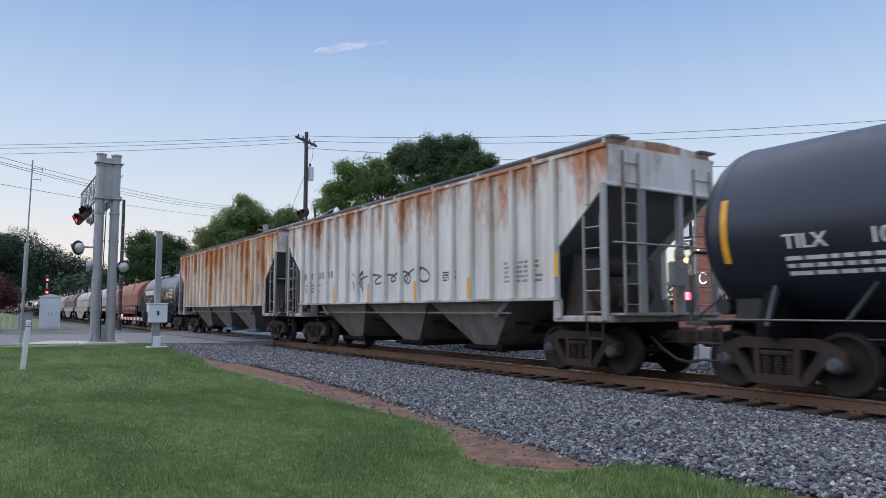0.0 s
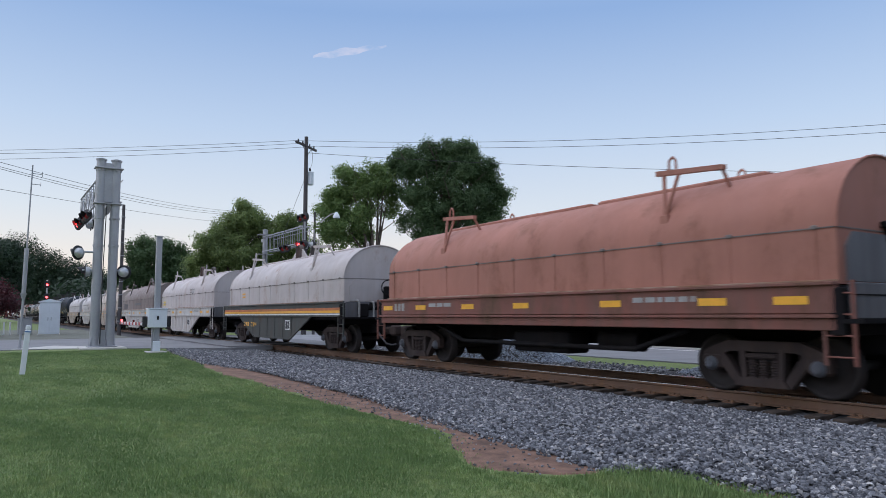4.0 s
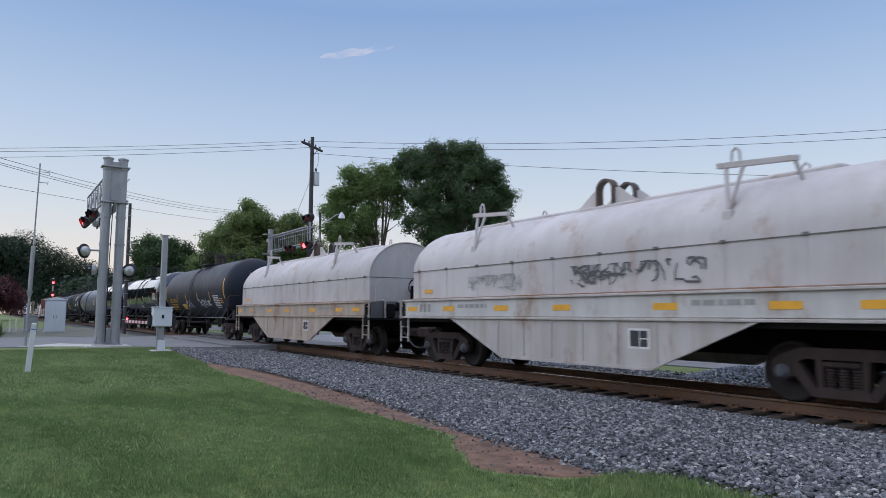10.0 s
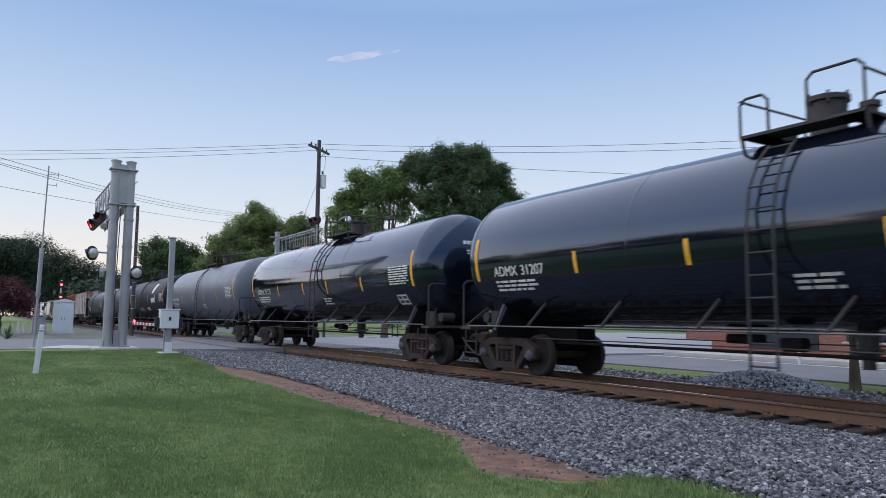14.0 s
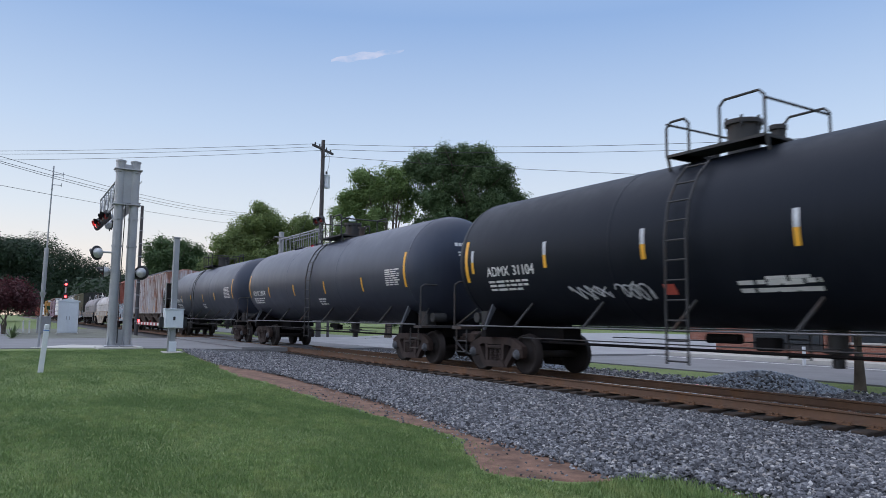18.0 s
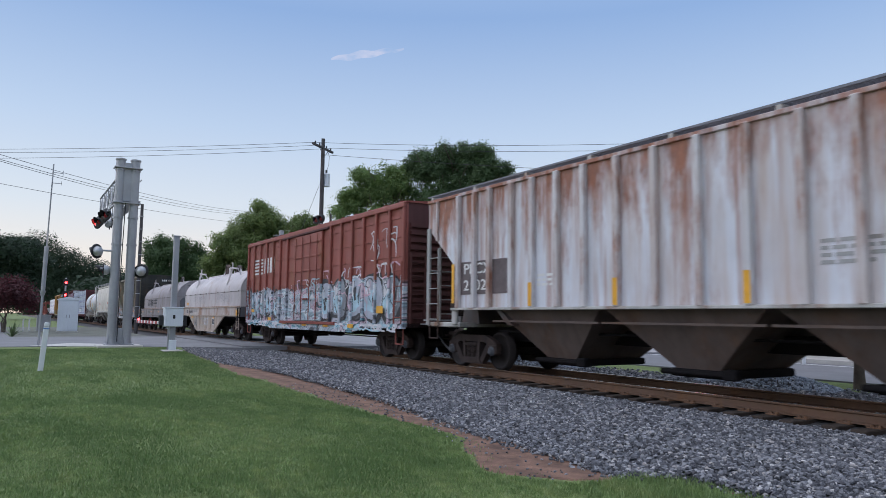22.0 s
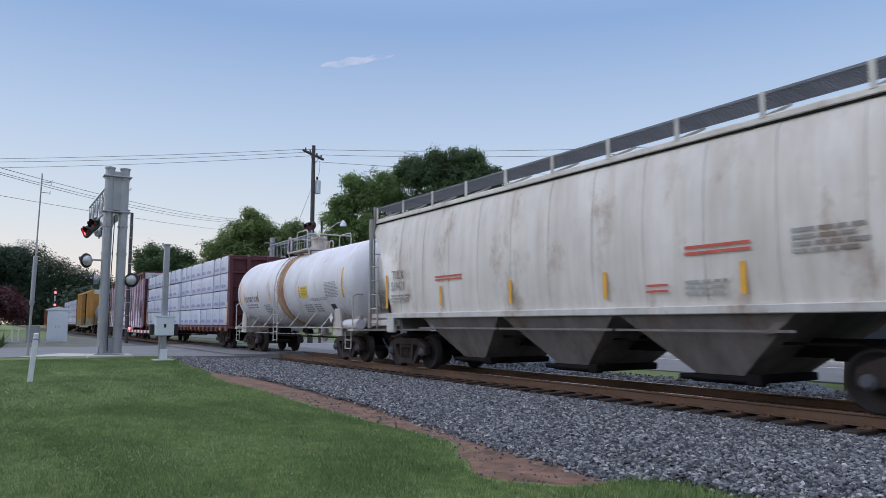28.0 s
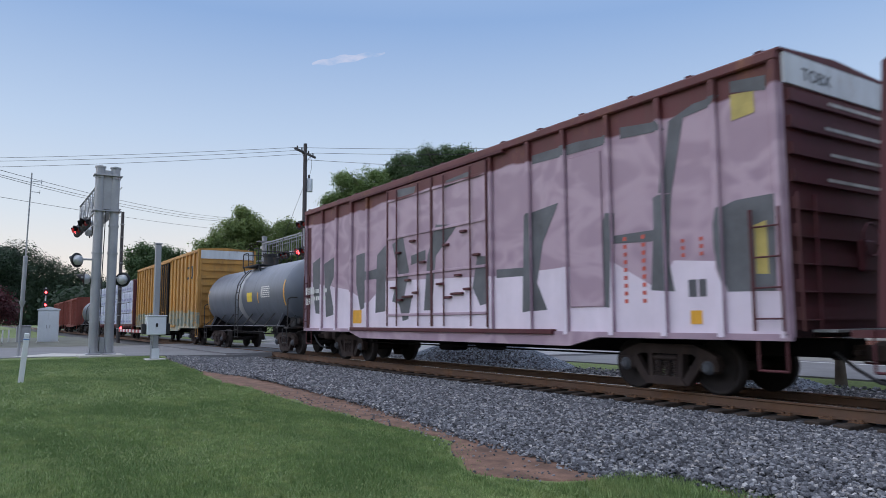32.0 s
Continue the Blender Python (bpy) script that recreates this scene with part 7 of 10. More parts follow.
    part("hood_seam", Shape().box(F, F + 0.012, -hh + 0.02, hh - 0.02, 2.44, 2.458), MAT_BAY, hood)
    part("hood_rib", Shape().path([(F + 0.01, y, z) for y, z in arch[1:-1]], 0.022, 6), hood_mat, hood)
    # frame
    for sgn in (-1, 1):
        ys = sgn * hw
        part("side_band", Shape().box(-E, E, min(ys, ys - sgn * 0.10), max(ys, ys - sgn * 0.10), z0, z1, 0.02), band_mat, car, "painted upper side band")
        part("band_lip", Shape().box(-E, E, min(ys - sgn * 0.10, ys + sgn * 0.05), max(ys - sgn * 0.10, ys + sgn * 0.05), z1 - 0.02, z1 + 0.03, 0.008).box(-E, E, min(ys, ys + sgn * 0.05), max(ys, ys + sgn * 0.05), z0 - 0.05, z0, 0.008), frame_mat, car)
        if belly:
            prof = [(-half + 0.9, z0), (-half + 3.05, 0.36), (half - 3.05, 0.36), (half - 0.9, z0)]
            b = part("belly_plate", Shape().prism(prof[::-1] if sgn < 0 else prof[::-1], min(ys, ys - sgn * 0.06), max(ys, ys - sgn * 0.06)), panel_mat or frame_mat, car, "deep sloping belly plate")
            for x in np.linspace(-half + 2.9, half - 2.9, 6):
                part("belly_rib", Shape().box(x - 0.02, x + 0.02, min(ys, ys + sgn * 0.02), max(ys, ys + sgn * 0.02), 0.42, z0 - 0.06), panel_mat or frame_mat, b)
            part("belly_flange", Shape().path([(p[0], ys, p[1]) for p in prof], 0.035, 4), frame_mat, b)
        else:
            part("side_beam", Shape().box(-E, E, min(ys, ys - sgn * 0.08), max(ys, ys - sgn * 0.08), z0 - 0.22, z0 - 0.05, 0.01), frame_mat, car)
        for k in (1, -1):
            ladder(car, frame_mat, k * (E + 0.02), ys * 0.98, 0.55, 1.70, 0.4, "x", 4, "grab_ladder")
    part("deck", Shape().box(-E, E, -hw + 0.1, hw - 0.1, 1.10, z1 - 0.02), MAT_UNDER, car)
    part("centre_sill", Shape().box(-E + 0.2, E - 0.2, -0.3, 0.3, 0.64, 1.10, 0.02), MAT_UNDER, car)
    if not belly:
        part("underframe_truss", Shape().path([(-half + 1.2, -1.2, 1.0), (-half + 2.4, -1.2, 0.62), (half - 2.4, -1.2, 0.62), (half - 1.2, -1.2, 1.0)], 0.05).box(-0.9, 0.9, -1.1, -0.5, 0.45, 0.9, 0.04).rod((1.6, -0.8, 0.75), (2.6, -0.8, 0.75), 0.2, 14), MAT_UNDER, car)
    for k in (1, -1):
        N = F if k > 0 else H
        S = max(E + 0.10, N - 0.02)
        part("end_platform", Shape().box(min(k * E, k * (E + 0.35)), max(k * E, k * (E + 0.35)), -hw, hw, 1.12, 1.18).box(min(k * (E - 0.1), k * (E + 0.1)), max(k * (E - 0.1), k * (E + 0.1)), -hw, hw, 0.95, z1 - 0.05, 0.02), dark_end or MAT_UNDER, car)
        for y in (-1, 1) if belly else ():
            part("end_handrail", Shape().path([(k * (E + 0.3), y * 0.95, 1.15), (k * (E + 0.3), y * 0.95, 1.70), (k * (E + 0.12), y * 0.95, 1.74)], 0.03), MAT_HOPIRON, car, "pale worn grab post")
            part("end_handrail", Shape().path([(k * (E + 0.3), y * 0.42, 1.15), (k * (E + 0.3), y * 0.42, 1.66), (k * (E + 0.12), y * 0.42, 1.70)], 0.03), MAT_HOPIRON, car, "pale worn grab post")
            part("end_gear", Shape().box(min(k * (E + 0.02), k * (E + 0.28)), max(k * (E + 0.02), k * (E + 0.28)), y * 0.75 - 0.16, y * 0.75 + 0.16, 1.18, 1.62, 0.03).rod((k * (E + 0.15), y * 0.75, 1.5), (k * (E + 0.15), y * 0.2, 1.5), 0.09, 12), MAT_UNDER, car, "grimy brake gear on the end platform")
        if not belly:
            part("end_rib", Shape().box(min(k * (N + 0.03), k * (N + 0.07)), max(k * (N + 0.03), k * (N + 0.07)), -0.04, 0.04, z1 + 0.05, 2.38, 0.01), MAT_ENDSHEET, hood)
            part("end_latch", Shape().box(min(k * N, k * (N + 0.10)), max(k * N, k * (N + 0.10)), -0.16, 0.16, 2.50, 2.60, 0.02).rod((k * (N + 0.07), 0, 2.30), (k * (N + 0.07), 0, 2.55), 0.06, 10), MAT_UNDER, hood, "dark latch above the end panel")
            part("end_seam", Shape().box(min(k * (S + 0.02), k * (S + 0.035)), max(k * (S + 0.02), k * (S + 0.035)), -hh, hh, 1.50, 1.52), MAT_UNDER, car)
        part("end_sheet", Shape().box(min(k * S, k * (S + 0.025)), max(k * S, k * (S + 0.025)), -hh, hh, 1.18, z1 + 0.02, 0.01), MAT_ENDSHEET, car, "dark streaked end sheet above the platform")
        lid = [(-1.16, z1 + 0.04), (1.16, z1 + 0.04), (1.16, 2.20), (0.98, 2.40), (-0.98, 2.40), (-1.16, 2.20)]
        part("hood_end_panel", Shape().prism(lid, min(k * N, k * (N + 0.035)), max(k * N, k * (N + 0.035)), "x"), hood_mat if belly else MAT_ENDSHEET, hood, "raised plate on the end of the hood")
        part("draft_sill", Shape().box(min(k * (E - 0.3), k * (E + 0.3)), max(k * (E - 0.3), k * (E + 0.3)), -0.3, 0.3, 0.66, 1.0, 0.02), MAT_UNDER, car)
    if belly:
        part("brake_wheel", Shape().path([(E + 0.35, 0.1 + 0.26 * math.cos(a), 2.15 + 0.26 * math.sin(a)) for a in np.linspace(0, 6.283, 17)], 0.02).box(E + 0.14, E + 0.28, 0.0, 0.2, 1.2, 2.2, 0.03).rod((E + 0.1, -0.5, 1.55), (E + 0.1, -0.1, 1.55), 0.12, 12), MAT_UNDER, car)
    if letters:
        tx = Shape()
        for i in range(5):
            tx.box(F, F + 0.012, -0.71 + 0.07 * i, 0.03, 3.20 - 0.055 * i, 3.235 - 0.055 * i)
        for y0, y1, za, zb in ((0.08, 0.20, 2.98, 3.22), (0.26, 0.38, 2.98, 3.22), (0.20, 0.26, 3.04, 3.16), (0.44, 0.68, 3.16, 3.22), (0.44, 0.56, 3.08, 3.16), (0.54, 0.68, 3.02, 3.10), (0.42, 0.66, 2.98, 3.03), (-0.18, -0.09, 2.79, 2.89), (-0.06, 0.03, 2.79, 2.89), (0.06, 0.15, 2.79, 2.89), (0.18, 0.27, 2.79, 2.89)):
            tx.box(F, F + 0.012, y0, y1, za, zb)
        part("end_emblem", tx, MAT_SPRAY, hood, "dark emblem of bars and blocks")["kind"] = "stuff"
    put = flat_side(hw)
    if yellow:
        for x in (-E + 0.2, -E + 2.0, -2.4, -0.4, 2.2, E - 2.2, E - 0.9):
            mark(car, "reflector", [(x, x + 0.52, 1.38, 1.50)], put, MAT_YELLOW, "orange-yellow reflective strip")
    if band_mat not in (MAT_FRAMEDARK, MAT_BANDRUST, MAT_BANDGREY):
        mark(car, "owner_code", [(-E + 0.85 + k * 0.2, -E + 0.99 + k * 0.2, 1.36, 1.56) for k in range(3)], put, MAT_HOPIRON)
        bars(car, -3.9, 1.54, 1.2, 0.16, 1, put, MAT_HOPIRON, seed)
        bars(car, 3.0, 1.54, 1.4, 0.16, 1, put, MAT_HOPIRON, seed + 1)
    if belly:
        mark(car, "data_panel", [(1.62, 2.12, 0.70, 1.06)], put, MAT_WHITE, "white-framed data panel")
        mark(car, "data_panel_face", [(1.67, 1.88, 0.74, 1.02), (1.90, 2.07, 0.74, 0.87), (1.90, 2.07, 0.89, 1.02)], lambda x, z: (x, -hw - 0.010, z), MAT_BLACK, "dark fields of the panel")
    ends(car, half + 2.66)
    return car, half, put, lambda x, z: (x, -hh - 0.02, z), E


MAT_EYE = paint("dark_worn_lifting_steel", (0.10, 0.085, 0.08), 0.5, (0.17, 0.09, 0.055), 0.6, 0.4)
MAT_FOOT = paint("rust_stained_foot", (0.34, 0.26, 0.20), 0.85, (0.26, 0.125, 0.065), 0.65, 0.5, (0.16, 0.10, 0.07))
MAT_COILRED = paint("faded_red_coil_hood", (0.37, 0.155, 0.11), 0.2, (0.24, 0.095, 0.05), 0.6, 0.3, (0.25, 0.12, 0.09))
MAT_COILREDF = paint("red_brown_coil_frame", (0.20, 0.07, 0.05), 0.3, (0.12, 0.06, 0.03), 0.6, 0.5)
MAT_COILPALE = paint("pale_grey_coil_hood", (0.515, 0.465, 0.45), 0.06, (0.34, 0.17, 0.08), 0.5, 0.35, (0.33, 0.27, 0.22))
MAT_COILWHITE = paint("off_white_coil_hood", (0.56, 0.525, 0.52), 0.05, (0.36, 0.17, 0.08), 0.5, 0.3, (0.36, 0.30, 0.25))
MAT_COILBROWN = paint("dirty_taupe_coil_hood", (0.25, 0.205, 0.19), 0.1, (0.2, 0.12, 0.08), 0.6, 0.5, (0.17, 0.13, 0.11), runs=0.3)
MAT_COILBEIGE = paint("beige_coil_hood", (0.54, 0.46, 0.40), 0.12, (0.44, 0.28, 0.15), 0.55, 0.35, (0.42, 0.33, 0.24), runs=0.15)
MAT_COILGREY = paint("mid_grey_coil_hood", (0.315, 0.29, 0.295), 0.08, (0.25, 0.13, 0.07), 0.5, 0.35, (0.2, 0.17, 0.15))
MAT_FRAMEPALE = paint("pale_coil_frame", (0.50, 0.47, 0.445), 0.08, (0.32, 0.18, 0.10), 0.55, 0.45, (0.27, 0.21, 0.16), runs=0.25)
MAT_FRAMERUST = paint("rust_stained_coil_frame", (0.47, 0.40, 0.335), 0.25, (0.37, 0.22, 0.13), 0.6, 0.5, (0.28, 0.20, 0.14), runs=0.4)
MAT_FRAMEDARK = paint("dark_green_black_coil_frame", (0.055, 0.06, 0.055), 0.1, (0.12, 0.07, 0.04), 0.6, 0.4)
MAT_BANDWHITE = paint("dirty_white_band", (0.56, 0.55, 0.53), 0.12, (0.33, 0.18, 0.09), 0.5, 0.3, (0.3, 0.25, 0.2))
MAT_BANDRUST = paint("rust_run_band", (0.53, 0.49, 0.46), 0.42, (0.38, 0.19, 0.10), 0.55, 0.5, (0.3, 0.2, 0.14))
MAT_BANDGREY = paint("grimy_grey_band", (0.30, 0.28, 0.28), 0.3, (0.2, 0.12, 0.08), 0.6, 0.5)
MAT_FAINT = plain("faint_grey_spray", (0.44, 0.43, 0.43), 0.6, vary=0.2, scale=2.0)
# end sheets and panels: darker than most hoods, with darker streaks
MAT_ENDSHEET = paint("dark_end_sheet", (0.155, 0.155, 0.165), 0.08, (0.2, 0.12, 0.08), 0.6, 0.6, (0.06, 0.055, 0.055), runs=0.1)
MAT_FADEORANGE = plain("faded_orange_tape", (0.62, 0.32, 0.13), 0.5, vary=0.25, scale=6.0)
MAT_BANDORANGE = paint("orange_band", (0.55, 0.16, 0.05), 0.05, rough=0.5)

coil_car("faded red coil car with a rounded hood and open dark frame", -60.16, -70.47, MAT_COILRED, MAT_COILREDF, MAT_COILREDF, belly=False, seed=1, eye=False)
c = coil_car("pale grey coil car with dark belly and orange stripes", -76.15, -86.5, MAT_COILPALE, MAT_FRAMEDARK, MAT_FRAMEDARK, panel_mat=MAT_FRAMEDARK, yellow=False, seed=2)
mark(c[0], "stripe", [(-c[4], c[4], 1.315, 1.40)], c[2], MAT_YELLOW, "long yellow stripe")
mark(c[0], "stripe", [(-c[4], c[4], 1.40, 1.49)], c[2], MAT_BANDORANGE, "long orange stripe")
mark(c[0], "stripe", [(-c[4], c[4], 1.25, 1.30)], c[2], MAT_WHITE, "long white line")
word(c[0], "720014", -2.6, 0.78, 0.26, c[2], MAT_YELLOW, "car_number")
mark(c[0], "owner_code", [(-3.5 + k * 0.24, -3.32 + k * 0.24, 0.78, 0.96) for k in range(3)], c[2], MAT_YELLOW)
mark(c[0], "warning_sign", [(-4.25, -3.8, 2.02, 2.10), (-4.25, -3.8, 2.15, 2.23)], c[3], MAT_YELLOW)
c = coil_car("pale grey coil car with a white band of orange strips", -91.87, -102.22, MAT_COILPALE, MAT_FRAMEPALE, MAT_BANDWHITE, seed=3)
word(c[0], "494756", -4.6, 1.33, 0.3, c[2], MAT_HOPIRON, "car_number")
mark(c[0], "warning_sign", [(-5.6, -5.0, 1.9, 2.0), (-5.6, -5.0, 2.05, 2.15)], c[3], MAT_SIGNYELLOW)
bars(c[0], 1.5, 2.75, 1.0, 0.3, 2, lambda x, z: (x, -1.36, z), MAT_HOPIRON, 12)
c = coil_car("dirty taupe coil car with a pale frame", -107.7, -117.98, MAT_COILBROWN, MAT_FRAMEPALE, MAT_BANDWHITE, seed=4, eye="frame", dark_guides=True)
mark(c[0], "emblem", [(-5.6, -4.6, 1.80 + k * 0.09, 1.85 + k * 0.09) for k in range(5)] + [(-4.5 + k * 0.42, -4.2 + k * 0.42, 1.82, 2.2) for k in range(2)], c[3], MAT_SPRAY, "dark emblem of bars and blocks")
bars(c[0], -0.6, 2.2, 3.4, 0.3, 1, c[3], MAT_GREYSPRAY, 5)
word(c[0], "494735", -4.6, 1.33, 0.3, c[2], MAT_HOPIRON, "car_number")
MAT_SCRAPE = plain("pale_scraped_paint", (0.36, 0.32, 0.30), 0.6, vary=0.3, scale=3.0, grain=0.4)
g = random.Random(77)
for k in range(26):
    x = -6.1 + k * 0.48 + g.uniform(-0.15, 0.15)
    zt, zb = g.uniform(2.9, 3.25), g.uniform(2.50, 2.75)
    ang = lambda z: -1.36 * math.sqrt(max(0.0, 1 - ((z - 2.45) / 1.14) ** 2)) - 0.004
    wd = g.uniform(0.015, 0.05)
    mark(c[0], "scrape", [(x, x + wd, zb, zt)], lambda a, b: (a, ang(b), b), MAT_SCRAPE)
c = coil_car("beige coil car with rust stains and faded pink graffiti", -123.3, -133.67, MAT_COILBEIGE, MAT_FRAMERUST, MAT_FRAMERUST, seed=5)
word(c[0], "483599", -4.6, 1.33, 0.3, c[2], MAT_WHITE, "car_number")
mark(c[0], "blue_patch", [(-4.0, -3.0, 1.30, 1.6)], c[2], MAT_SPRAYPALE, "pale blue patch")
MAT_PINK = plain("faded_pink_spray", (0.58, 0.36, 0.30), 0.6, vary=0.15)
for x, w, h in ((-2.25, 0.3, 0.22), (-1.75, 0.35, 0.34), (-0.85, 0.55, 0.36), (0.75, 0.45, 0.34), (1.3, 0.4, 0.36)):
    s = Shape()
    s.add([c[3](x + w * math.cos(a), 1.78 + h * abs(math.sin(a)) ** 0.7) for a in np.linspace(0, math.pi, 14)], [tuple(range(14))])
    part("graffiti", s, MAT_PINK, c[0], "faded pink sprayed cloud")
MAT_TAN = plain("tan_primer_patch", (0.47, 0.35, 0.22), 0.6, vary=0.2, scale=3.0)
crown = lambda a, b: (a, -1.36 * math.sqrt(max(0.0, 1 - ((b - 2.45) / 1.14) ** 2)) - 0.012, b)
for x0, x1, za, zb in ((-1.0, -0.35, 2.5, 2.78), (-0.3, 0.5, 2.52, 2.86), (0.45, 1.4, 2.56, 2.95), (1.35, 2.2, 2.62, 3.02), (2.15, 2.6, 2.7, 3.05), (-1.3, -0.8, 1.9, 2.40)):
    s = Shape()
    rows = []
    for r in range(7):
        for q in range(7):
            x = x0 + (x1 - x0) * q / 6 + 0.06 * math.sin(r * 1.7 + x0) * (q in (0, 6))
            z = za + (zb - za) * r / 6 + 0.05 * math.sin(q * 1.5 + x1) * (r in (0, 6))
            rows.append((crown if za > 2.45 else c[3])(x, z))
    s.add(rows, [(r * 7 + q, r * 7 + q + 1, r * 7 + q + 8, r * 7 + q + 7) for r in range(6) for q in range(6)])
    part("primer_patch", s, MAT_TAN, c[0], "tan patch of bare primer")
c = coil_car("off-white coil car with black scrawled graffiti", -139.04, -149.35, MAT_COILWHITE, MAT_FRAMEPALE, MAT_BANDWHITE, seed=6)
tag_strokes(c[0], -3.6, -1.6, 1.85, 2.2, -1.385, 34, (MAT_HOPIRON,), 81, 0.04, 0.6)
tag_strokes(c[0], 0.0, 3.2, 1.85, 2.25, -1.385, 46, (MAT_SPRAY,), 82, 0.05, 0.6)
mark(c[0], "warning_sign", [(-5.7, -5.3, 1.85, 1.95)], c[3], MAT_YELLOW)
part("end_sign", Shape().box(6.55, 6.59, -0.62, 0.62, 3.0, 3.3).box(6.58, 6.60, -0.5, 0.5, 3.06, 3.24), MAT_SPRAY, c[0], "dark blue end sign with pale blocks")
c = coil_car("off-white coil car with a rust-stained frame", -154.67, -165.24, MAT_COILWHITE, MAT_FRAMERUST, MAT_FRAMERUST, seed=7)
word(c[0], "66335", -4.6, 1.33, 0.3, c[2], MAT_HOPIRON, "car_number")
mark(c[0], "warning_sign", [(-5.7, -5.3, 1.85, 1.98)], c[3], MAT_YELLOW)
c = coil_car("off-white coil car with brown run-off and scrawled belly", -329.25, -339.38, MAT_COILWHITE, MAT_FRAMERUST, MAT_BANDRUST, yellow=False, seed=8, letters=True)
mark(c[0], "reflector", [(-6.4, -6.1, 1.38, 1.52), (6.25, 6.5, 1.2, 1.5)], c[2], MAT_YELLOW, "orange-yellow reflective strip")
mark(c[0], "reflector", [(-3.45, -3.0, 1.06, 1.16), (1.75, 2.2, 1.06, 1.16)], c[2], MAT_YELLOW, "orange-yellow reflective strip")
tag_strokes(c[0], -3.6, -0.6, 1.9, 2.3, -1.385, 40, (MAT_PALEGREY,), 93, 0.03, 0.7)
tag_strokes(c[0], 1.6, 4.6, 1.95, 2.35, -1.385, 40, (MAT_PALEGREY,), 94, 0.03, 0.7)
word(c[0], "164805", -4.3, 1.34, 0.30, c[2], MAT_SPRAY, "car_number", wide=1.25)
mark(c[0], "owner_code", [(-4.86, -4.70, 1.36, 1.55), (-4.64, -4.48, 1.36, 1.55)], c[2], MAT_SPRAY)
bars(c[0], -2.95, 1.56, 1.0, 0.2, 2, c[2], MAT_HOPIRON, 31)
mark(c[0], "warning_sign", [(-5.48, -5.0, 1.84, 1.91), (-5.48, -5.0, 1.93, 2.0)], c[3], MAT_YELLOW, "yellow sign of two bars")
part("graffiti", Shape().path([(-2.3 + 0.30 * math.cos(a), -1.51, 0.72 + 0.26 * math.sin(a)) for a in np.linspace(0, 6.283, 25)], 0.014, 5).path([(-2.45, -1.51, 0.66), (-2.40, -1.51, 0.80), (-2.30, -1.51, 0.66), (-2.20, -1.51, 0.82), (-2.14, -1.51, 0.66)], 0.014, 5), MAT_HOPIRON, c[0], "scrawled circle with a mark inside")
scrawl(c[0], -5.0, 3.05, 2.4, 0.45, crown, MAT_FAINT, 95, loops=7, thick=0.022)
scrawl(c[0], -1.2, 3.10, 2.8, 0.45, crown, MAT_FAINT, 96, loops=7, thick=0.022)
tag_strokes(c[0], -2.6, -0.3, 0.55, 1.05, -1.507, 16, (MAT_HOPIRON,), 91, 0.035, 1.2)
scrawl(c[0], -0.2, 0.6, 0.9, 0.5, c[2], MAT_SPRAYPALE, 92, loops=3, thick=0.05)
c = coil_car("grey coil car on an open dark frame", -344.72, -355.23, MAT_COILGREY, MAT_BANDGREY, MAT_BANDGREY, belly=False, yellow=False, seed=9, letters=True, nose=0.46)
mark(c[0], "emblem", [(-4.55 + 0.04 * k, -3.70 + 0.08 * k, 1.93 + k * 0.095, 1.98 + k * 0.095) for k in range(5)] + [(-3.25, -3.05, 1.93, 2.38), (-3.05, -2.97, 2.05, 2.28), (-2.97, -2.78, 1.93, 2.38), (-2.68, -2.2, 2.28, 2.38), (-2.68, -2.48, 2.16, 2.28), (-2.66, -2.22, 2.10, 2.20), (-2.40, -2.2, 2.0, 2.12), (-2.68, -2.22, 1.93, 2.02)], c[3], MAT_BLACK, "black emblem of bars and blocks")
word(c[0], "164049", -3.5, 1.34, 0.28, c[2], MAT_SPRAY, "car_number", wide=1.1)
mark(c[0], "reflector", [(c[4] - 1.05, c[4] - 0.2, 1.36, 1.54)], c[2], MAT_FADEORANGE, "faded orange corner patch")
bars(c[0], -1.95, 2.38, 1.65, 0.44, 2, c[3], MAT_BLACK, 13)
for x in (-6.2, -2.3, 0.9, 4.2):
    mark(c[0], "reflector", [(x, x + 0.45, 1.40, 1.5)], c[2], MAT_FADEORANGE, "faded orange reflective strip")


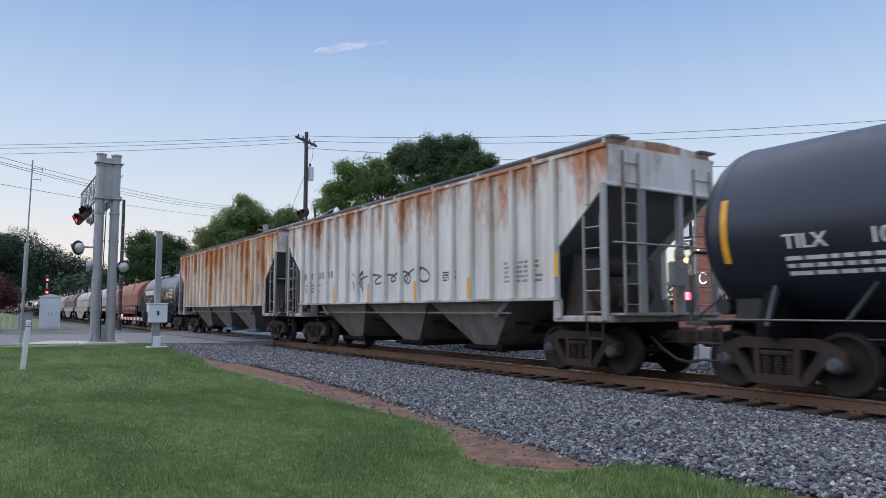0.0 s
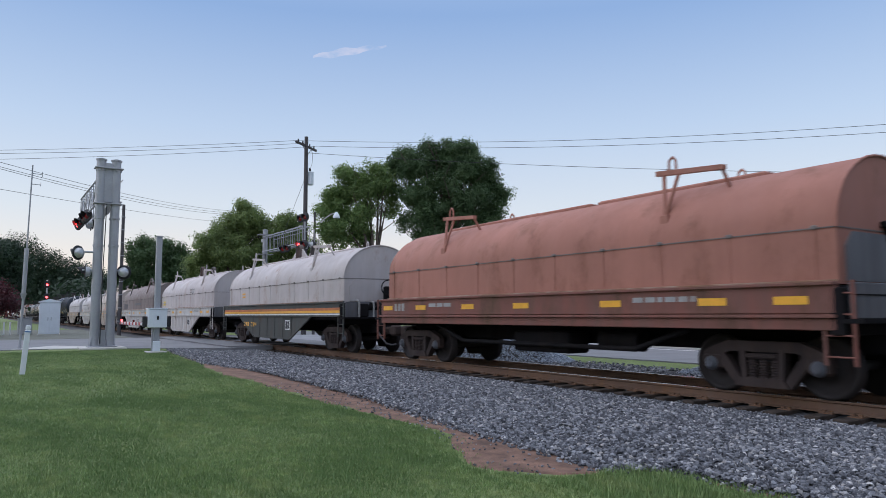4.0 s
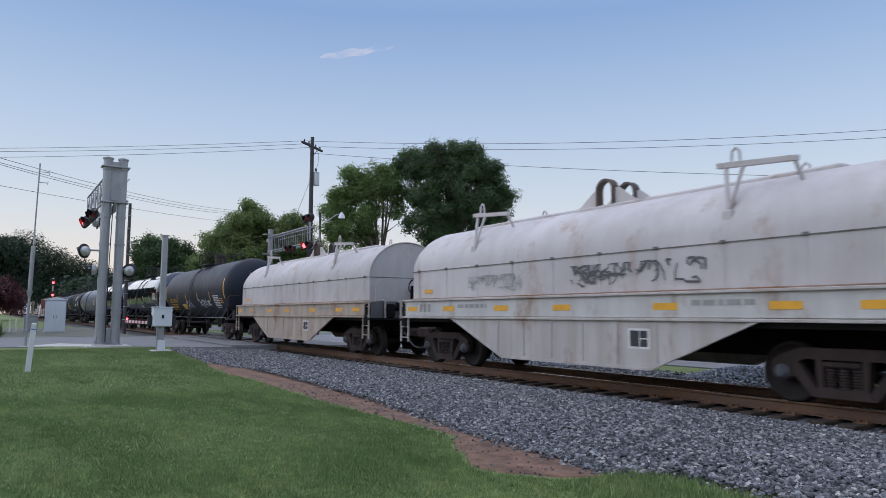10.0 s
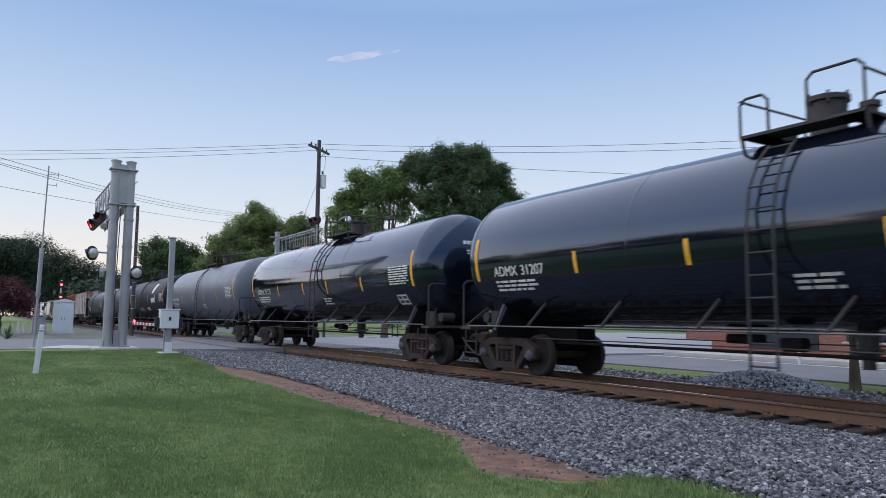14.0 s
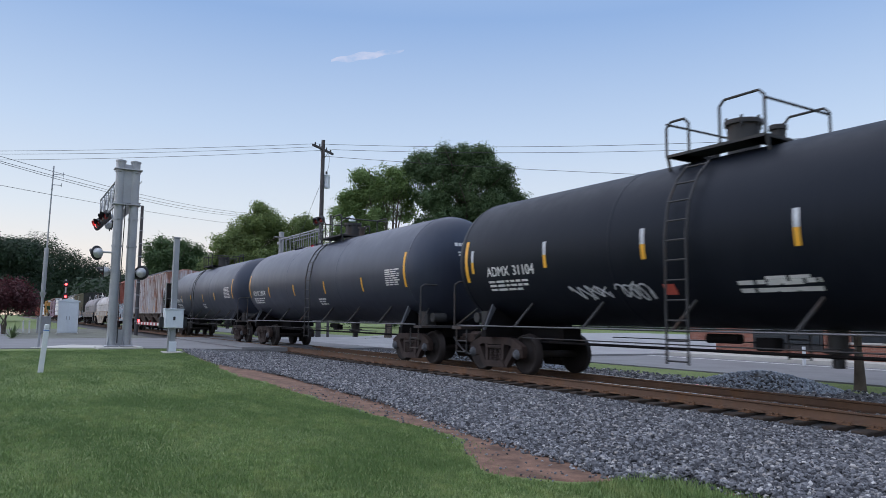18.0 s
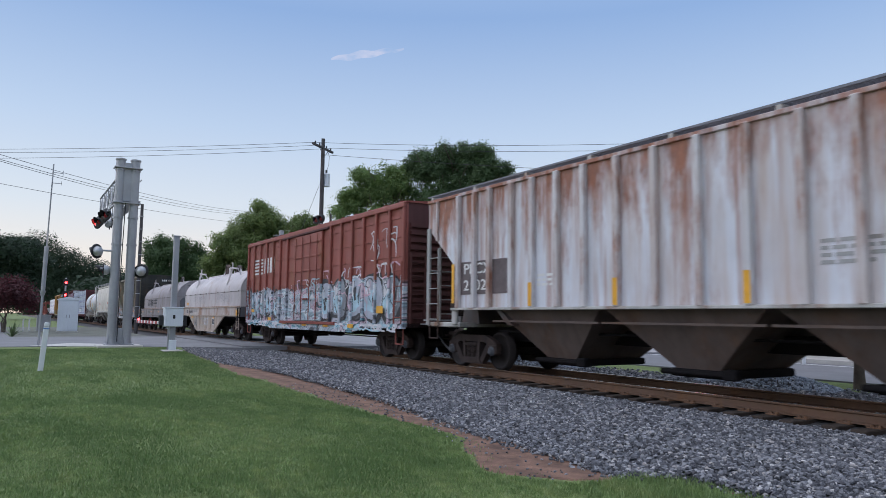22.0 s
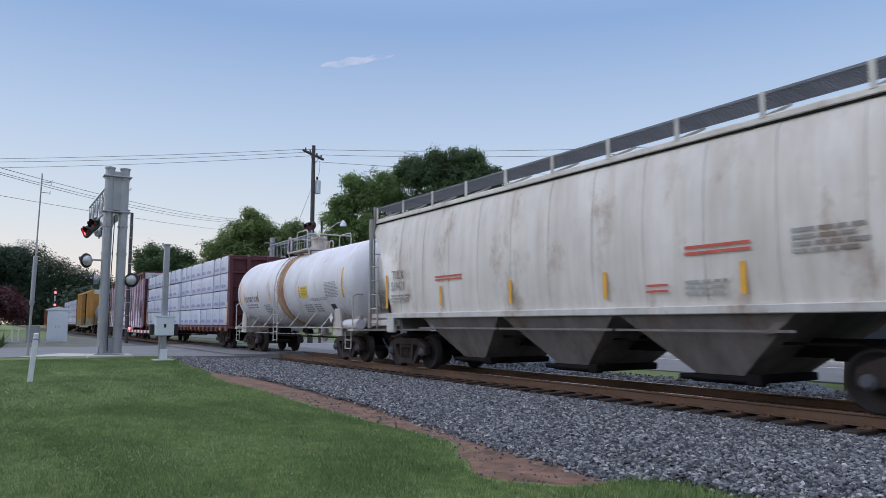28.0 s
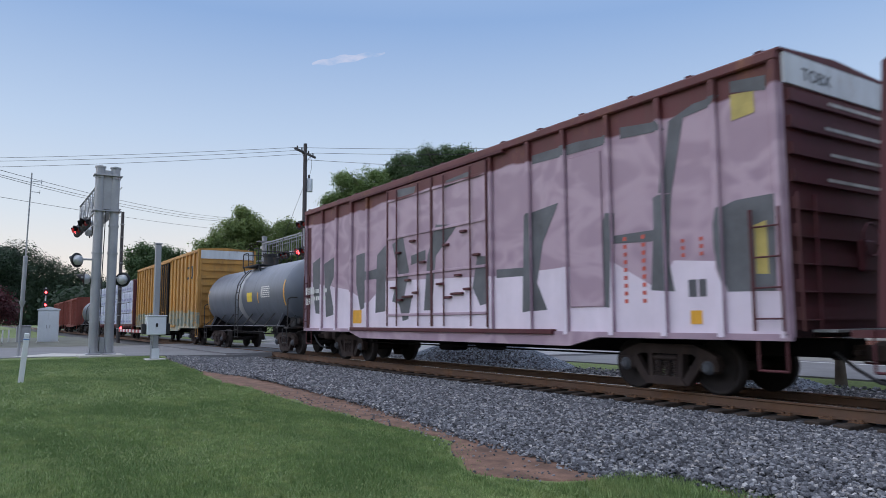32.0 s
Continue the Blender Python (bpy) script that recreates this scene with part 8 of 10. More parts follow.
# -- flat wagons with bulkheads, loaded with wrapped packs of timber
def lumber_car(label, ahead, behind, cut):
    car, half = start_car("bulkhead_flat_car", label, ahead, behind)
    E = half + 2.15
    z0 = 1.14
    dk = part("deck", Shape().box(-E, E, -1.42, 1.42, z0 - 0.08, z0), MAT_MAROON, car)
    for sgn in (-1, 1):
        ys = sgn * 1.45
        part("side_beam", Shape().box(-E, E, min(ys, ys - sgn * 0.08), max(ys, ys - sgn * 0.08), 0.86, z0 - 0.01, 0.015), MAT_LUMFRAME, car)
        for i in range(24):
            x = -E + 0.6 + (2 * E - 1.2) * i / 23
            part("winch", Shape().box(x - 0.10, x + 0.10, min(ys, ys + sgn * 0.12), max(ys, ys + sgn * 0.12), 0.90, 1.06, 0.02).rod((x, ys + sgn * 0.03, 0.86), (x, ys + sgn * 0.1, 0.86), 0.06, 8), MAT_MAROON, car)
        for i in range(10):
            x = -E + 0.9 + (2 * E - 2.4) * i / 9
            mark(car, "reflector", [(x, x + 0.5, 0.93, 1.03)], (lambda a, b, y=ys, s=sgn: (a, y + s * 0.006, b)) if sgn < 0 else (lambda a, b, y=ys: (2 * 0 + a, y + 0.006, b)), MAT_YELLOW, "orange-yellow reflective strip")
    part("centre_sill", Shape().prism([(-E + 0.3, 0.95), (-half + 1.8, 0.95), (-half + 3.2, 0.62), (half - 3.2, 0.62), (half - 1.8, 0.95), (E - 0.3, 0.95), (E - 0.3, 1.06), (-E + 0.3, 1.06)][::-1], -0.35, 0.35), MAT_UNDER, car)
    part("truss_rod", Shape().path([(-half + 1.6, -1.2, 0.88), (-half + 2.8, -1.2, 0.62), (half - 2.8, -1.2, 0.62), (half - 1.6, -1.2, 0.88)], 0.03), MAT_UNDER, car)
    for k in (1, -1):
        xb = k * (E - 0.02) + (0.10 if k > 0 else 0)
        bh = part("bulkhead", Shape().box(min(xb, xb - k * 0.10), max(xb, xb - k * 0.10), -1.46, 1.46, z0, 4.66, 0.02), MAT_MAROON, car, "maroon end bulkhead")
        for y in (-1.38, -0.5, 0.5, 1.38):
            part("bulkhead_post", Shape().prism([(xb, z0), (xb + k * 0.42, z0), (xb + k * 0.16, 4.6), (xb, 4.7)][:: -k], y - 0.08, y + 0.08), MAT_MAROON, bh)
        for i in range(5):
            z = z0 + 0.55 + i * 0.7
            part("bulkhead_beam", Shape().box(min(xb, xb + k * 0.14), max(xb, xb + k * 0.14), -1.38, 1.38, z - 0.05, z + 0.05, 0.01), MAT_MAROON, bh)
        part("corner_strip", Shape().box(xb - 0.06, xb + 0.06, -1.475, -1.465, 1.3, 2.3), MAT_YELLOW, bh, "yellow reflective strip")
        part("end_deck", Shape().box(min(xb, xb + k * 0.8), max(xb, xb + k * 0.8), -1.4, 1.4, z0 - 0.14, z0 - 0.04), MAT_MAROON, car)
        part("sill_step", Shape().path([(xb + k * 0.1, -1.43, 1.1), (xb + k * 0.1, -1.43, 0.55), (xb + k * 0.5, -1.43, 0.55), (xb + k * 0.5, -1.43, 1.1)], 0.02), MAT_MAROON, car)
    ends(car, half + 3.2)
    # packs: four tiers; the row behind the cut is a little lower
    g = random.Random(int(-ahead))
    x0, x1 = -E + 0.14, E - 0.06
    for side in (-1, 1):
        yc = side * 0.73
        spans = [(x0, cut), (cut + 0.55, x1)] if side < 0 else [(x0, x1)]
        for t in range(4):
            cols = []
            for p, q in spans:
                n = max(2, round((q - p) / 2.4))
                edge = [p + (q - p) * i / n for i in range(n + 1)]
                i = 0
                while i < n:
                    k = 2 if i + 2 <= n and g.random() < 0.55 else 1
                    cols.append((edge[i], edge[i + k]))
                    i += k
            for a, b in cols:
                h = 0.835
                za = z0 + 0.03 + t * 0.875 + (0.03 if t == 3 and b <= cut else 0)
                for x in (a + 0.3, b - 0.4):
                    if t and side < 0:
                        bd = part("dunnage_board", Shape().box(x, x + 0.1, yc - 0.70, yc + 0.70, za - 0.038, za - 0.002), MAT_DUNNAGE, at=pose((ahead + behind) / 2, MID, RAIL))
                        tagged(bd, "dark timber spacer between two packs", "timber board", "spacers between packs")
                        TRAIN.append((bd, (ahead + behind) / 2))
                pk = pack_shape(a + 0.012, b - 0.012, yc - 0.70 - g.uniform(0, 0.015), yc + 0.70, za, za + h, g)
                ob = part("timber_pack", pk, MAT_WRAP, at=pose((ahead + behind) / 2, MID, RAIL))
                tagged(ob, "timber pack in white printed plastic wrap on the flat car", "timber pack", "packs on the flat car")
                TRAIN.append((ob, (ahead + behind) / 2))
                if side < 0:
                    wrap_marks(ob, a, b, yc - 0.725, za, g, t == 3)
    return car, half


def pack_shape(x0, x1, y0, y1, z0, z1, g):
    """A wrapped pack: a box with soft edges and slightly sagging faces."""
    s = Shape()
    nx, nz = max(6, int((x1 - x0) / 0.16)), 6
    ph, sl = g.uniform(0, 6), g.choice((-1.3, -0.7, 0.8, 1.4))
    loose = g.choice((0.2, 0.4, 1.0))
    s.box(x0, x1, y0, y1, z0, z1, 0.022)
    vs, fs = [], []
    for i in range(nx + 1):
        for k in range(nz + 1):
            edge = i in (0, nx) or k in (0, nz)
            vs.append((x0 + 0.03 + (x1 - x0 - 0.06) * i / nx, y0 + (0.004 if edge else -0.008 - loose * (0.010 * math.sin(9 * i / nx * (x1 - x0) + sl * 4 * k + ph) + g.uniform(0, 0.012))), z0 + 0.03 + (z1 - z0 - 0.06) * k / nz))
    for i in range(nx):
        for k in range(nz):
            a = i * (nz + 1) + k
            fs.append((a, a + nz + 1, a + nz + 2, a + 1))
    s.add(vs, fs, True)
    return s


def wrap_marks(ob, a, b, y, z, g, top):
    y -= 0.022
    """Two printed panels, two straps and, on the top tier, dark corner guards."""
    s = Shape()
    t = Shape()
    slip = g.uniform(-0.12, 0.18)
    for x in [a + 0.16 + slip + q * 1.2 for q in range(4)]:
        if x + 0.74 > b:
            continue
        for k in range(7):
            s.add([(x + k * 0.12, y, z + 0.13), (x + k * 0.12 + 0.105, y, z + 0.13), (x + k * 0.12 + 0.105, y, z + 0.27), (x + k * 0.12, y, z + 0.27)], [(0, 1, 2, 3)])
        s.add([(x + 0.1, y, z + 0.29), (x + 0.62, y, z + 0.29), (x + 0.62, y, z + 0.305), (x + 0.1, y, z + 0.305)], [(0, 1, 2, 3)])
        cx, cz = x + 0.36, z + 0.52
        ring = [(cx + r * math.cos(q), y, cz + r * 1.15 * math.sin(q)) for q in np.linspace(0, 6.2832, 13)[:-1] for r in (0.05, 0.10)]
        t.add(ring, [(2 * k, 2 * k + 1, (2 * k + 3) % 24, (2 * k + 2) % 24) for k in range(12)])
    part("printed_band", s, MAT_BLUEPRINT, ob, "blue printed blocks")["kind"] = "stuff"
    part("printed_emblem", t, MAT_GREENPRINT, ob, "faint green printed ring")["kind"] = "stuff"
    for x in (a + 0.03, (a + b) / 2, b - 0.1)[: 3 if b - a > 3 else 2]:
        part("strap", Shape().box(x, x + 0.035, y - 0.006, y + 0.01, z, z + 0.84), MAT_STRAP, ob)
        if top:
            part("corner_guard", Shape().box(x - 0.02, x + 0.06, y - 0.012, y + 0.06, z + 0.76, z + 0.855, 0.01), MAT_SPRAY, ob, "dark strap guard")


def wrap_material():
    m, n, l, p = nodes_of("white_plastic_wrap")
    c = ramp_of(n, l, noise_of(n, l, 1.2), [(0.3, (0.57, 0.615, 0.745)), (0.7, (0.66, 0.70, 0.815))])
    l.new(c, p.inputs["Base Color"])
    p.inputs["Roughness"].default_value = 0.32
    co = n.new("ShaderNodeTexCoord")
    mp = n.new("ShaderNodeMapping")
    mp.inputs["Rotation"].default_value = (0, radians(32), 0)
    mp.inputs["Scale"].default_value = (0.5, 0.5, 6.0)
    l.new(co.outputs["Object"], mp.inputs[0])
    fold = n.new("ShaderNodeTexNoise")
    fold.inputs["Scale"].default_value, fold.inputs["Detail"].default_value, fold.inputs["Distortion"].default_value = 1.6, 3, 0.6
    l.new(mp.outputs[0], fold.inputs["Vector"])
    where = ramp_of(n, l, noise_of(n, l, 0.55, detail=2), [(0.50, (0, 0, 0)), (0.64, (1, 1, 1))])
    h = mix_of(n, l, where, (0.5, 0.5, 0.5), ramp_of(n, l, fold.outputs["Fac"], [(0.3, (0, 0, 0)), (0.7, (1, 1, 1))]))
    bump_of(n, l, p, h, 0.6, 0.06)
    return m


MAT_DUNNAGE = plain("dark_spacer_wood", (0.06, 0.045, 0.035), 0.9, vary=0.3)
MAT_STRAP = plain("grey_strap", (0.38, 0.41, 0.50), 0.5, vary=0.1)
MAT_WRAP = wrap_material()
MAT_BLUEPRINT = plain("faded_blue_print", (0.31, 0.33, 0.54), 0.45, vary=0.15)
MAT_GREENPRINT = plain("faded_green_print", (0.42, 0.62, 0.52), 0.45, vary=0.1)
MAT_LUMFRAME = paint("red_brown_flat_car_paint", (0.15, 0.06, 0.045), 0.3, (0.1, 0.05, 0.03), 0.6, 0.4)
lumber_car("maroon bulkhead flat car stacked with white-wrapped timber packs", -409.93, -427.44, 0.0)
lumber_car("maroon bulkhead flat car stacked with white-wrapped timber packs", -487.6, -504.4, -3.0)

# ---- signals, posts and cabinets by the crossing ----
MAT_MAST = plain("galvanised_mast", (0.36, 0.37, 0.39), 0.5, 0.35, 0.12, 1.2, 0.25)
MAT_SIGNALBLACK = plain("signal_black", (0.02, 0.02, 0.022), 0.6, vary=0.2)
MAT_SILVER = plain("silver_housing", (0.50, 0.51, 0.52), 0.4, 0.5, 0.1, 3.0)
MAT_REDLENS = plain("dark_red_lens", (0.16, 0.01, 0.012), 0.15, vary=0.1)
MAT_REDSTRIPE = plain("red_reflective_tape", (0.42, 0.03, 0.03), 0.45, vary=0.1)
MAT_REDGLOW = glow("lit_red_lens", (1.0, 0.035, 0.04), 14.0)
MAT_CABINET = plain("pale_grey_cabinet_paint", (0.74, 0.78, 0.82), 0.45, vary=0.06, scale=1.0)
MAT_STAKE = plain("white_plastic_stake", (0.72, 0.73, 0.74), 0.4, vary=0.06)
MAT_POLEWOOD = plain("weathered_pole_wood", (0.085, 0.078, 0.08), 0.9, vary=0.3, scale=2.0, grain=0.5)
MAT_WIRE = plain("black_cable", (0.03, 0.03, 0.035), 0.6, vary=0.1)
MAT_BLUEBAND = plain("blue_band", (0.10, 0.2, 0.45), 0.5)


def crossing_light(parent, x, y, z, face, lit=False, name="flashing_light"):
    """A round black backing with hood, lens and silver housing; face: degrees, 0 looks along +x."""
    at = pose(x, y, z, 0, 0, face)
    ob = part(name, Shape().lathe([(-0.01, 0.02), (-0.01, 0.30), (0.012, 0.305), (0.03, 0.29), (0.03, 0.02)], 28), MAT_SIGNALBLACK, parent, "round black signal backing", at)
    part("housing", Shape().lathe([(-0.22, 0.03), (-0.21, 0.12), (-0.14, 0.19), (-0.01, 0.21)], 24), MAT_SILVER, ob, "silver lamp housing")
    part("lens", Shape().lathe([(0.03, 0.16), (0.05, 0.15), (0.065, 0.1), (0.07, 0.02)], 24), MAT_REDGLOW if lit else MAT_REDLENS, ob, "glowing red lens" if lit else "dark red lens")
    hood = Shape()
    n = 14
    for r, flip in ((0.185, False), (0.175, True)):
        vs = []
        for i in range(n + 1):
            a = math.radians(-20 + 220 * i / n)
            vs += [(0.03, r * math.cos(a), r * math.sin(a)), (0.03 + 0.30 * (0.45 + 0.55 * max(0, math.sin(a))), r * math.cos(a), r * math.sin(a))]
        fs = [(2 * i, 2 * i + 1, 2 * i + 3, 2 * i + 2) for i in range(n)]
        hood.add(vs, [f[::-1] for f in fs] if flip else fs, True)
    part("hood", hood, MAT_SIGNALBLACK, ob)
    return ob


def cantilever(x, y, z, arm, label, height=7.82, facing=(-58, 90), lit=(True, True), diagonal=True, masts=(-1, 1)):
    """Two tall columns side by side with a truss arm over the road; arm: its reach along x, with sign."""
    e = thing("crossing_signal_gantry", label, "crossing signal", pose(x, y, z), "crossing signal gantries")
    part("footing", Shape().box(-0.75, 0.75, -0.85, 0.85, -0.3, 0.06, 0.03), MAT_CONCRETE, e, "concrete footing")
    for k in masts:
        col = part("column", Shape().rod((0, k * 0.29, 0.06), (0, k * 0.29, height), 0.185, 24), MAT_MAST, e)
        part("base_flange", Shape().box(-0.28, 0.28, k * 0.29 - 0.27, k * 0.29 + 0.27, 0.06, 0.11, 0.02), MAT_MAST, col)
        part("cap", Shape().rod((0, k * 0.29, height), (0, k * 0.29, height + 0.06), 0.215, 20).rod((0, k * 0.29, height + 0.06), (0, k * 0.29, height + 0.10), 0.08, 10), MAT_MAST, col)
        for zz in (1.35, 4.2, 5.35, height - 0.45):
            part("clamp", Shape().rod((0, k * 0.29, zz), (0, k * 0.29, zz + 0.07), 0.21, 20).rod((0.2, k * 0.29, zz + 0.035), (0.26, k * 0.29, zz + 0.035), 0.03, 6), MAT_MAST, col)
        for i in range(4):
            part("gusset", Shape().prism([(0.17, 0.11), (0.26, 0.11), (0.17, 0.6)], -0.015, 0.015), MAT_MAST, col, at=pose(0, k * 0.29, 0, 0, 0, 45 + 90 * i))
    if len(masts) > 1:
        part("web_plate", Shape().box(-0.05, 0.05, -0.15, 0.15, 0.1, 0.75, 0.01), MAT_MAST, e)
    part("top_box", Shape().box(-0.12, 0.12, -0.16, 0.16, height - 1.75, height - 0.1, 0.01), MAT_MAST, e)
    for zz in (height - 1.85, height - 0.35):
        part("saddle_plate", Shape().box(-0.26, 0.26, -0.55, 0.55, zz, zz + 0.05, 0.01), MAT_MAST, e)
    s = -1 if arm < 0 else 1
    zt, zb = height - 0.55, height - 1.65
    tr = part("truss_arm", Shape().path([(s * 0.2, -0.25, zt), (arm, -0.25, zt)], 0.045, 8).path([(s * 0.2, 0.25, zt), (arm, 0.25, zt)], 0.045, 8).path([(s * 0.2, -0.25, zb), (arm, -0.25, zb)], 0.045, 8).path([(s * 0.2, 0.25, zb), (arm, 0.25, zb)], 0.045, 8), MAT_MAST, e, "galvanised truss arm")
    n = 9
    web = Shape()
    for i in range(n + 1):
        a = s * 0.2 + (arm - s * 0.2) * i / n
        for yy in (-0.25, 0.25):
            web.rod((a, yy, zb), (a, yy, zt), 0.022, 6)
        web.rod((a, -0.25, zt), (a, 0.25, zt), 0.02, 6)
        if i < n and diagonal:
            b = s * 0.2 + (arm - s * 0.2) * (i + 1) / n
            web.rod((a, -0.25, zb if i % 2 else zt), (b, -0.25, zt if i % 2 else zb), 0.02, 6)
    part("truss_web", web, MAT_MAST, tr)
    part("walkway", Shape().box(min(s * 0.3, arm), max(s * 0.3, arm), 0.28, 0.6, zb - 0.02, zb + 0.02).path([(s * 0.3, 0.6, zb + 0.95), (arm, 0.6, zb + 0.95)], 0.02).path([(arm, 0.6, zb), (arm, 0.6, zb + 0.95)], 0.02), MAT_MAST, tr)
    for k, a in enumerate((arm, arm * 0.62)):
        part("light_bracket", Shape().rod((a, 0, zb), (a, 0, zb - 0.15), 0.05, 8).rod((a - 0.42, 0, zb - 0.15), (a + 0.42, 0, zb - 0.15), 0.035, 8), MAT_MAST, tr)
        for dx, on in ((-0.42, lit[0]), (0.42, not lit[0])):
            crossing_light(e, a + dx, -0.28, zb - 0.15, facing[0], on and k == 0)
            if k == 0:
                crossing_light(e, a + dx, 0.28, zb - 0.15, facing[1], on)
    # lights on the columns
    for ya, yb, zz in ((-0.29, -1.2, 3.95), (-0.29, -0.85, 3.2), (0.29, 0.85, 3.2)):
        part("mast_bracket", Shape().rod((0, ya, zz), (0, yb, zz), 0.04, 8), MAT_MAST, e)
    crossing_light(e, 0.05, -1.02, 3.9, facing[0] - 84)
    crossing_light(e, -0.15, -0.70, 3.15, facing[0] - 40)
    crossing_light(e, 0.05, 0.72, 3.15, facing[1] + 62)
    part("cable", Shape().path([(0.2, -0.1, 0.2), (0.21, -0.1, 3.0), (0.2, -0.05, height - 1.8)], 0.02), MAT_SIGNALBLACK, e)
    return e


cantilever(-32.3, 4.05, 0.26, -7.8, "galvanised crossing signal gantry with lit red lamps")
g2 = cantilever(-52.4, 17.6, 0.2, 8.2, "galvanised crossing signal gantry beyond the track", facing=(-60, 90), diagonal=False, masts=(0,))
part("sign_board", Shape().box(-0.9, 0.5, -0.03, 0.03, 7.0, 7.22, 0.01), MAT_MAST, g2, "narrow grey board")
part("arm_post", Shape().rod((8.0, 0, 6.1), (8.0, 0, 8.05), 0.06, 10), MAT_MAST, g2)
for dx, face in ((-0.4, -60), (0.45, -60)):
    crossing_light(g2, 8.0 + dx, -0.15, 7.85, face)

box_e = thing("gate_mechanism_post", "pale grey control box on a square steel post", "crossing post", pose(-28.45, 5.42, 0.22))
part("post", Shape().box(-0.10, 0.10, -0.10, 0.10, 0.0, 4.35, 0.015), MAT_MAST, box_e)
part("post_cap", Shape().box(-0.13, 0.13, -0.13, 0.13, 4.35, 4.40, 0.01), MAT_MAST, box_e)
cb = part("control_box", Shape().box(-0.22, 0.22, -0.34, 0.34, 0.92, 1.62, 0.03), MAT_CABINET, box_e, "pale grey metal box")
part("box_lid", Shape().box(-0.24, 0.24, -0.36, 0.36, 1.62, 1.66, 0.01), MAT_CABINET, cb)
part("latch", Shape().box(0.22, 0.245, -0.04, 0.04, 1.22, 1.36, 0.006), MAT_SIGNALBLACK, cb)
part("conduit", Shape().path([(0.1, -0.16, 0.0), (0.1, -0.16, 0.92)], 0.035, 8), MAT_MAST, box_e)
for k in (-1, 1):
    part("counterweight", Shape().box(-0.1, 0.1, min(k * 0.36, k * 0.5), max(k * 0.36, k * 0.5), 0.95, 1.35, 0.02), MAT_SIGNALBLACK, box_e)
part("footing", Shape().box(-0.35, 0.35, -0.35, 0.35, -0.25, 0.04, 0.02), MAT_CONCRETE, box_e)
# the lowered gate arm with its red stripes and lamps
arm = part("gate_arm", Shape().box(-8.6, -0.25, -0.03, 0.03, 0.97, 1.09, 0.008), MAT_STAKE, box_e, "white crossing gate arm")
for k in range(10):
    part("red_stripe", Shape().box(-8.5 + k * 0.82, -8.1 + k * 0.82, -0.036, 0.036, 0.965, 1.095), MAT_REDSTRIPE, arm, "red reflective stripe")
for k in range(3):
    part("gate_lamp", Shape().rod((-8.2 + k * 3.2, 0, 1.09), (-8.2 + k * 3.2, 0, 1.2), 0.04, 10), MAT_REDGLOW if k != 1 else MAT_REDLENS, arm, "small red lamp")
part("base_box", Shape().box(-0.14, 0.14, -0.14, 0.14, 0.04, 0.42, 0.015), MAT_CABINET, box_e)

cab_e = thing("signal_cabinet", "pale grey steel signal cabinet on concrete", "cabinet", pose(-58.6, 3.85, 0.25, 0, 0, -4))
part("plinth", Shape().box(-0.75, 0.75, -0.72, 0.72, -0.25, 0.06, 0.02), MAT_CONCRETE, cab_e)
bd = part("body", Shape().box(-0.68, 0.68, -0.66, 0.66, 0.06, 2.30, 0.03), MAT_CABINET, cab_e)
part("roof", Shape().prism([(-0.74, 2.30), (0.74, 2.30), (0.74, 2.36), (0, 2.55), (-0.74, 2.36)], -0.74, 0.74, "x"), MAT_CABINET, cab_e)
dr = part("door", Shape().box(0.68, 0.705, -0.60, -0.02, 0.14, 2.2, 0.008), MAT_CABINET, cab_e)
part("handle", Shape().box(0.705, 0.74, -0.12, -0.08, 1.0, 1.25, 0.008), MAT_MAST, dr)
dr = part("door", Shape().box(0.68, 0.705, 0.02, 0.60, 0.14, 2.2, 0.008), MAT_CABINET, cab_e)
part("handle", Shape().box(0.705, 0.74, 0.08, 0.12, 1.0, 1.25, 0.008), MAT_MAST, dr)

bx = thing("equipment_box", "low grey equipment box beside the cabinet", "cabinet", pose(-60.6, 2.4, 0.25))
part("body", Shape().box(-0.4, 0.4, -0.45, 0.45, 0.0, 1.15, 0.03), MAT_MAST, bx)
part("lid", Shape().box(-0.44, 0.44, -0.49, 0.49, 1.15, 1.22, 0.015), MAT_MAST, bx)

stake = thing("marker_stake", "white plastic marker stake with a blue band on the lawn", "marker post", pose(-21.8, 0.86, 0.05, -4.0, 0, 0))
part("post", Shape().box(-0.06, 0.06, -0.065, 0.065, -0.2, 1.18, 0.012), MAT_STAKE, stake)
part("band", Shape().box(-0.063, 0.063, -0.068, 0.068, 1.12, 1.15), MAT_BLUEBAND, stake)
part("cap", Shape().box(-0.055, 0.055, -0.06, 0.06, 1.18, 1.30, 0.02), MAT_STAKE, stake)

ant = thing("antenna_pole", "slender grey antenna pole", "antenna", pose(-33.75, 1.2, 0.22, -1.0, 0, 0))
part("lower_tube", Shape().rod((0, 0, -0.2), (0, 0, 4.1), 0.05, 12), MAT_MAST, ant)
part("sleeve", Shape().rod((0, 0, 2.3), (0, 0, 4.15), 0.085, 12).rod((0, 0, 2.05), (0, 0, 2.3), 0.05, 12, 0.13), MAT_MAST, ant)
part("upper_tube", Shape().rod((0, 0, 4.1), (0, 0, 7.65), 0.028, 10), MAT_MAST, ant)
part("crossbar", Shape().rod((0, 0, 7.3), (0, 0.38, 7.3), 0.016, 6).rod((0, 0.38, 7.2), (0, 0.38, 7.42), 0.012, 6).rod((0, 0, 6.85), (0, 0.34, 6.85), 0.016, 6).rod((0, 0.34, 6.78), (0, 0.34, 6.95), 0.012, 6), MAT_MAST, ant)

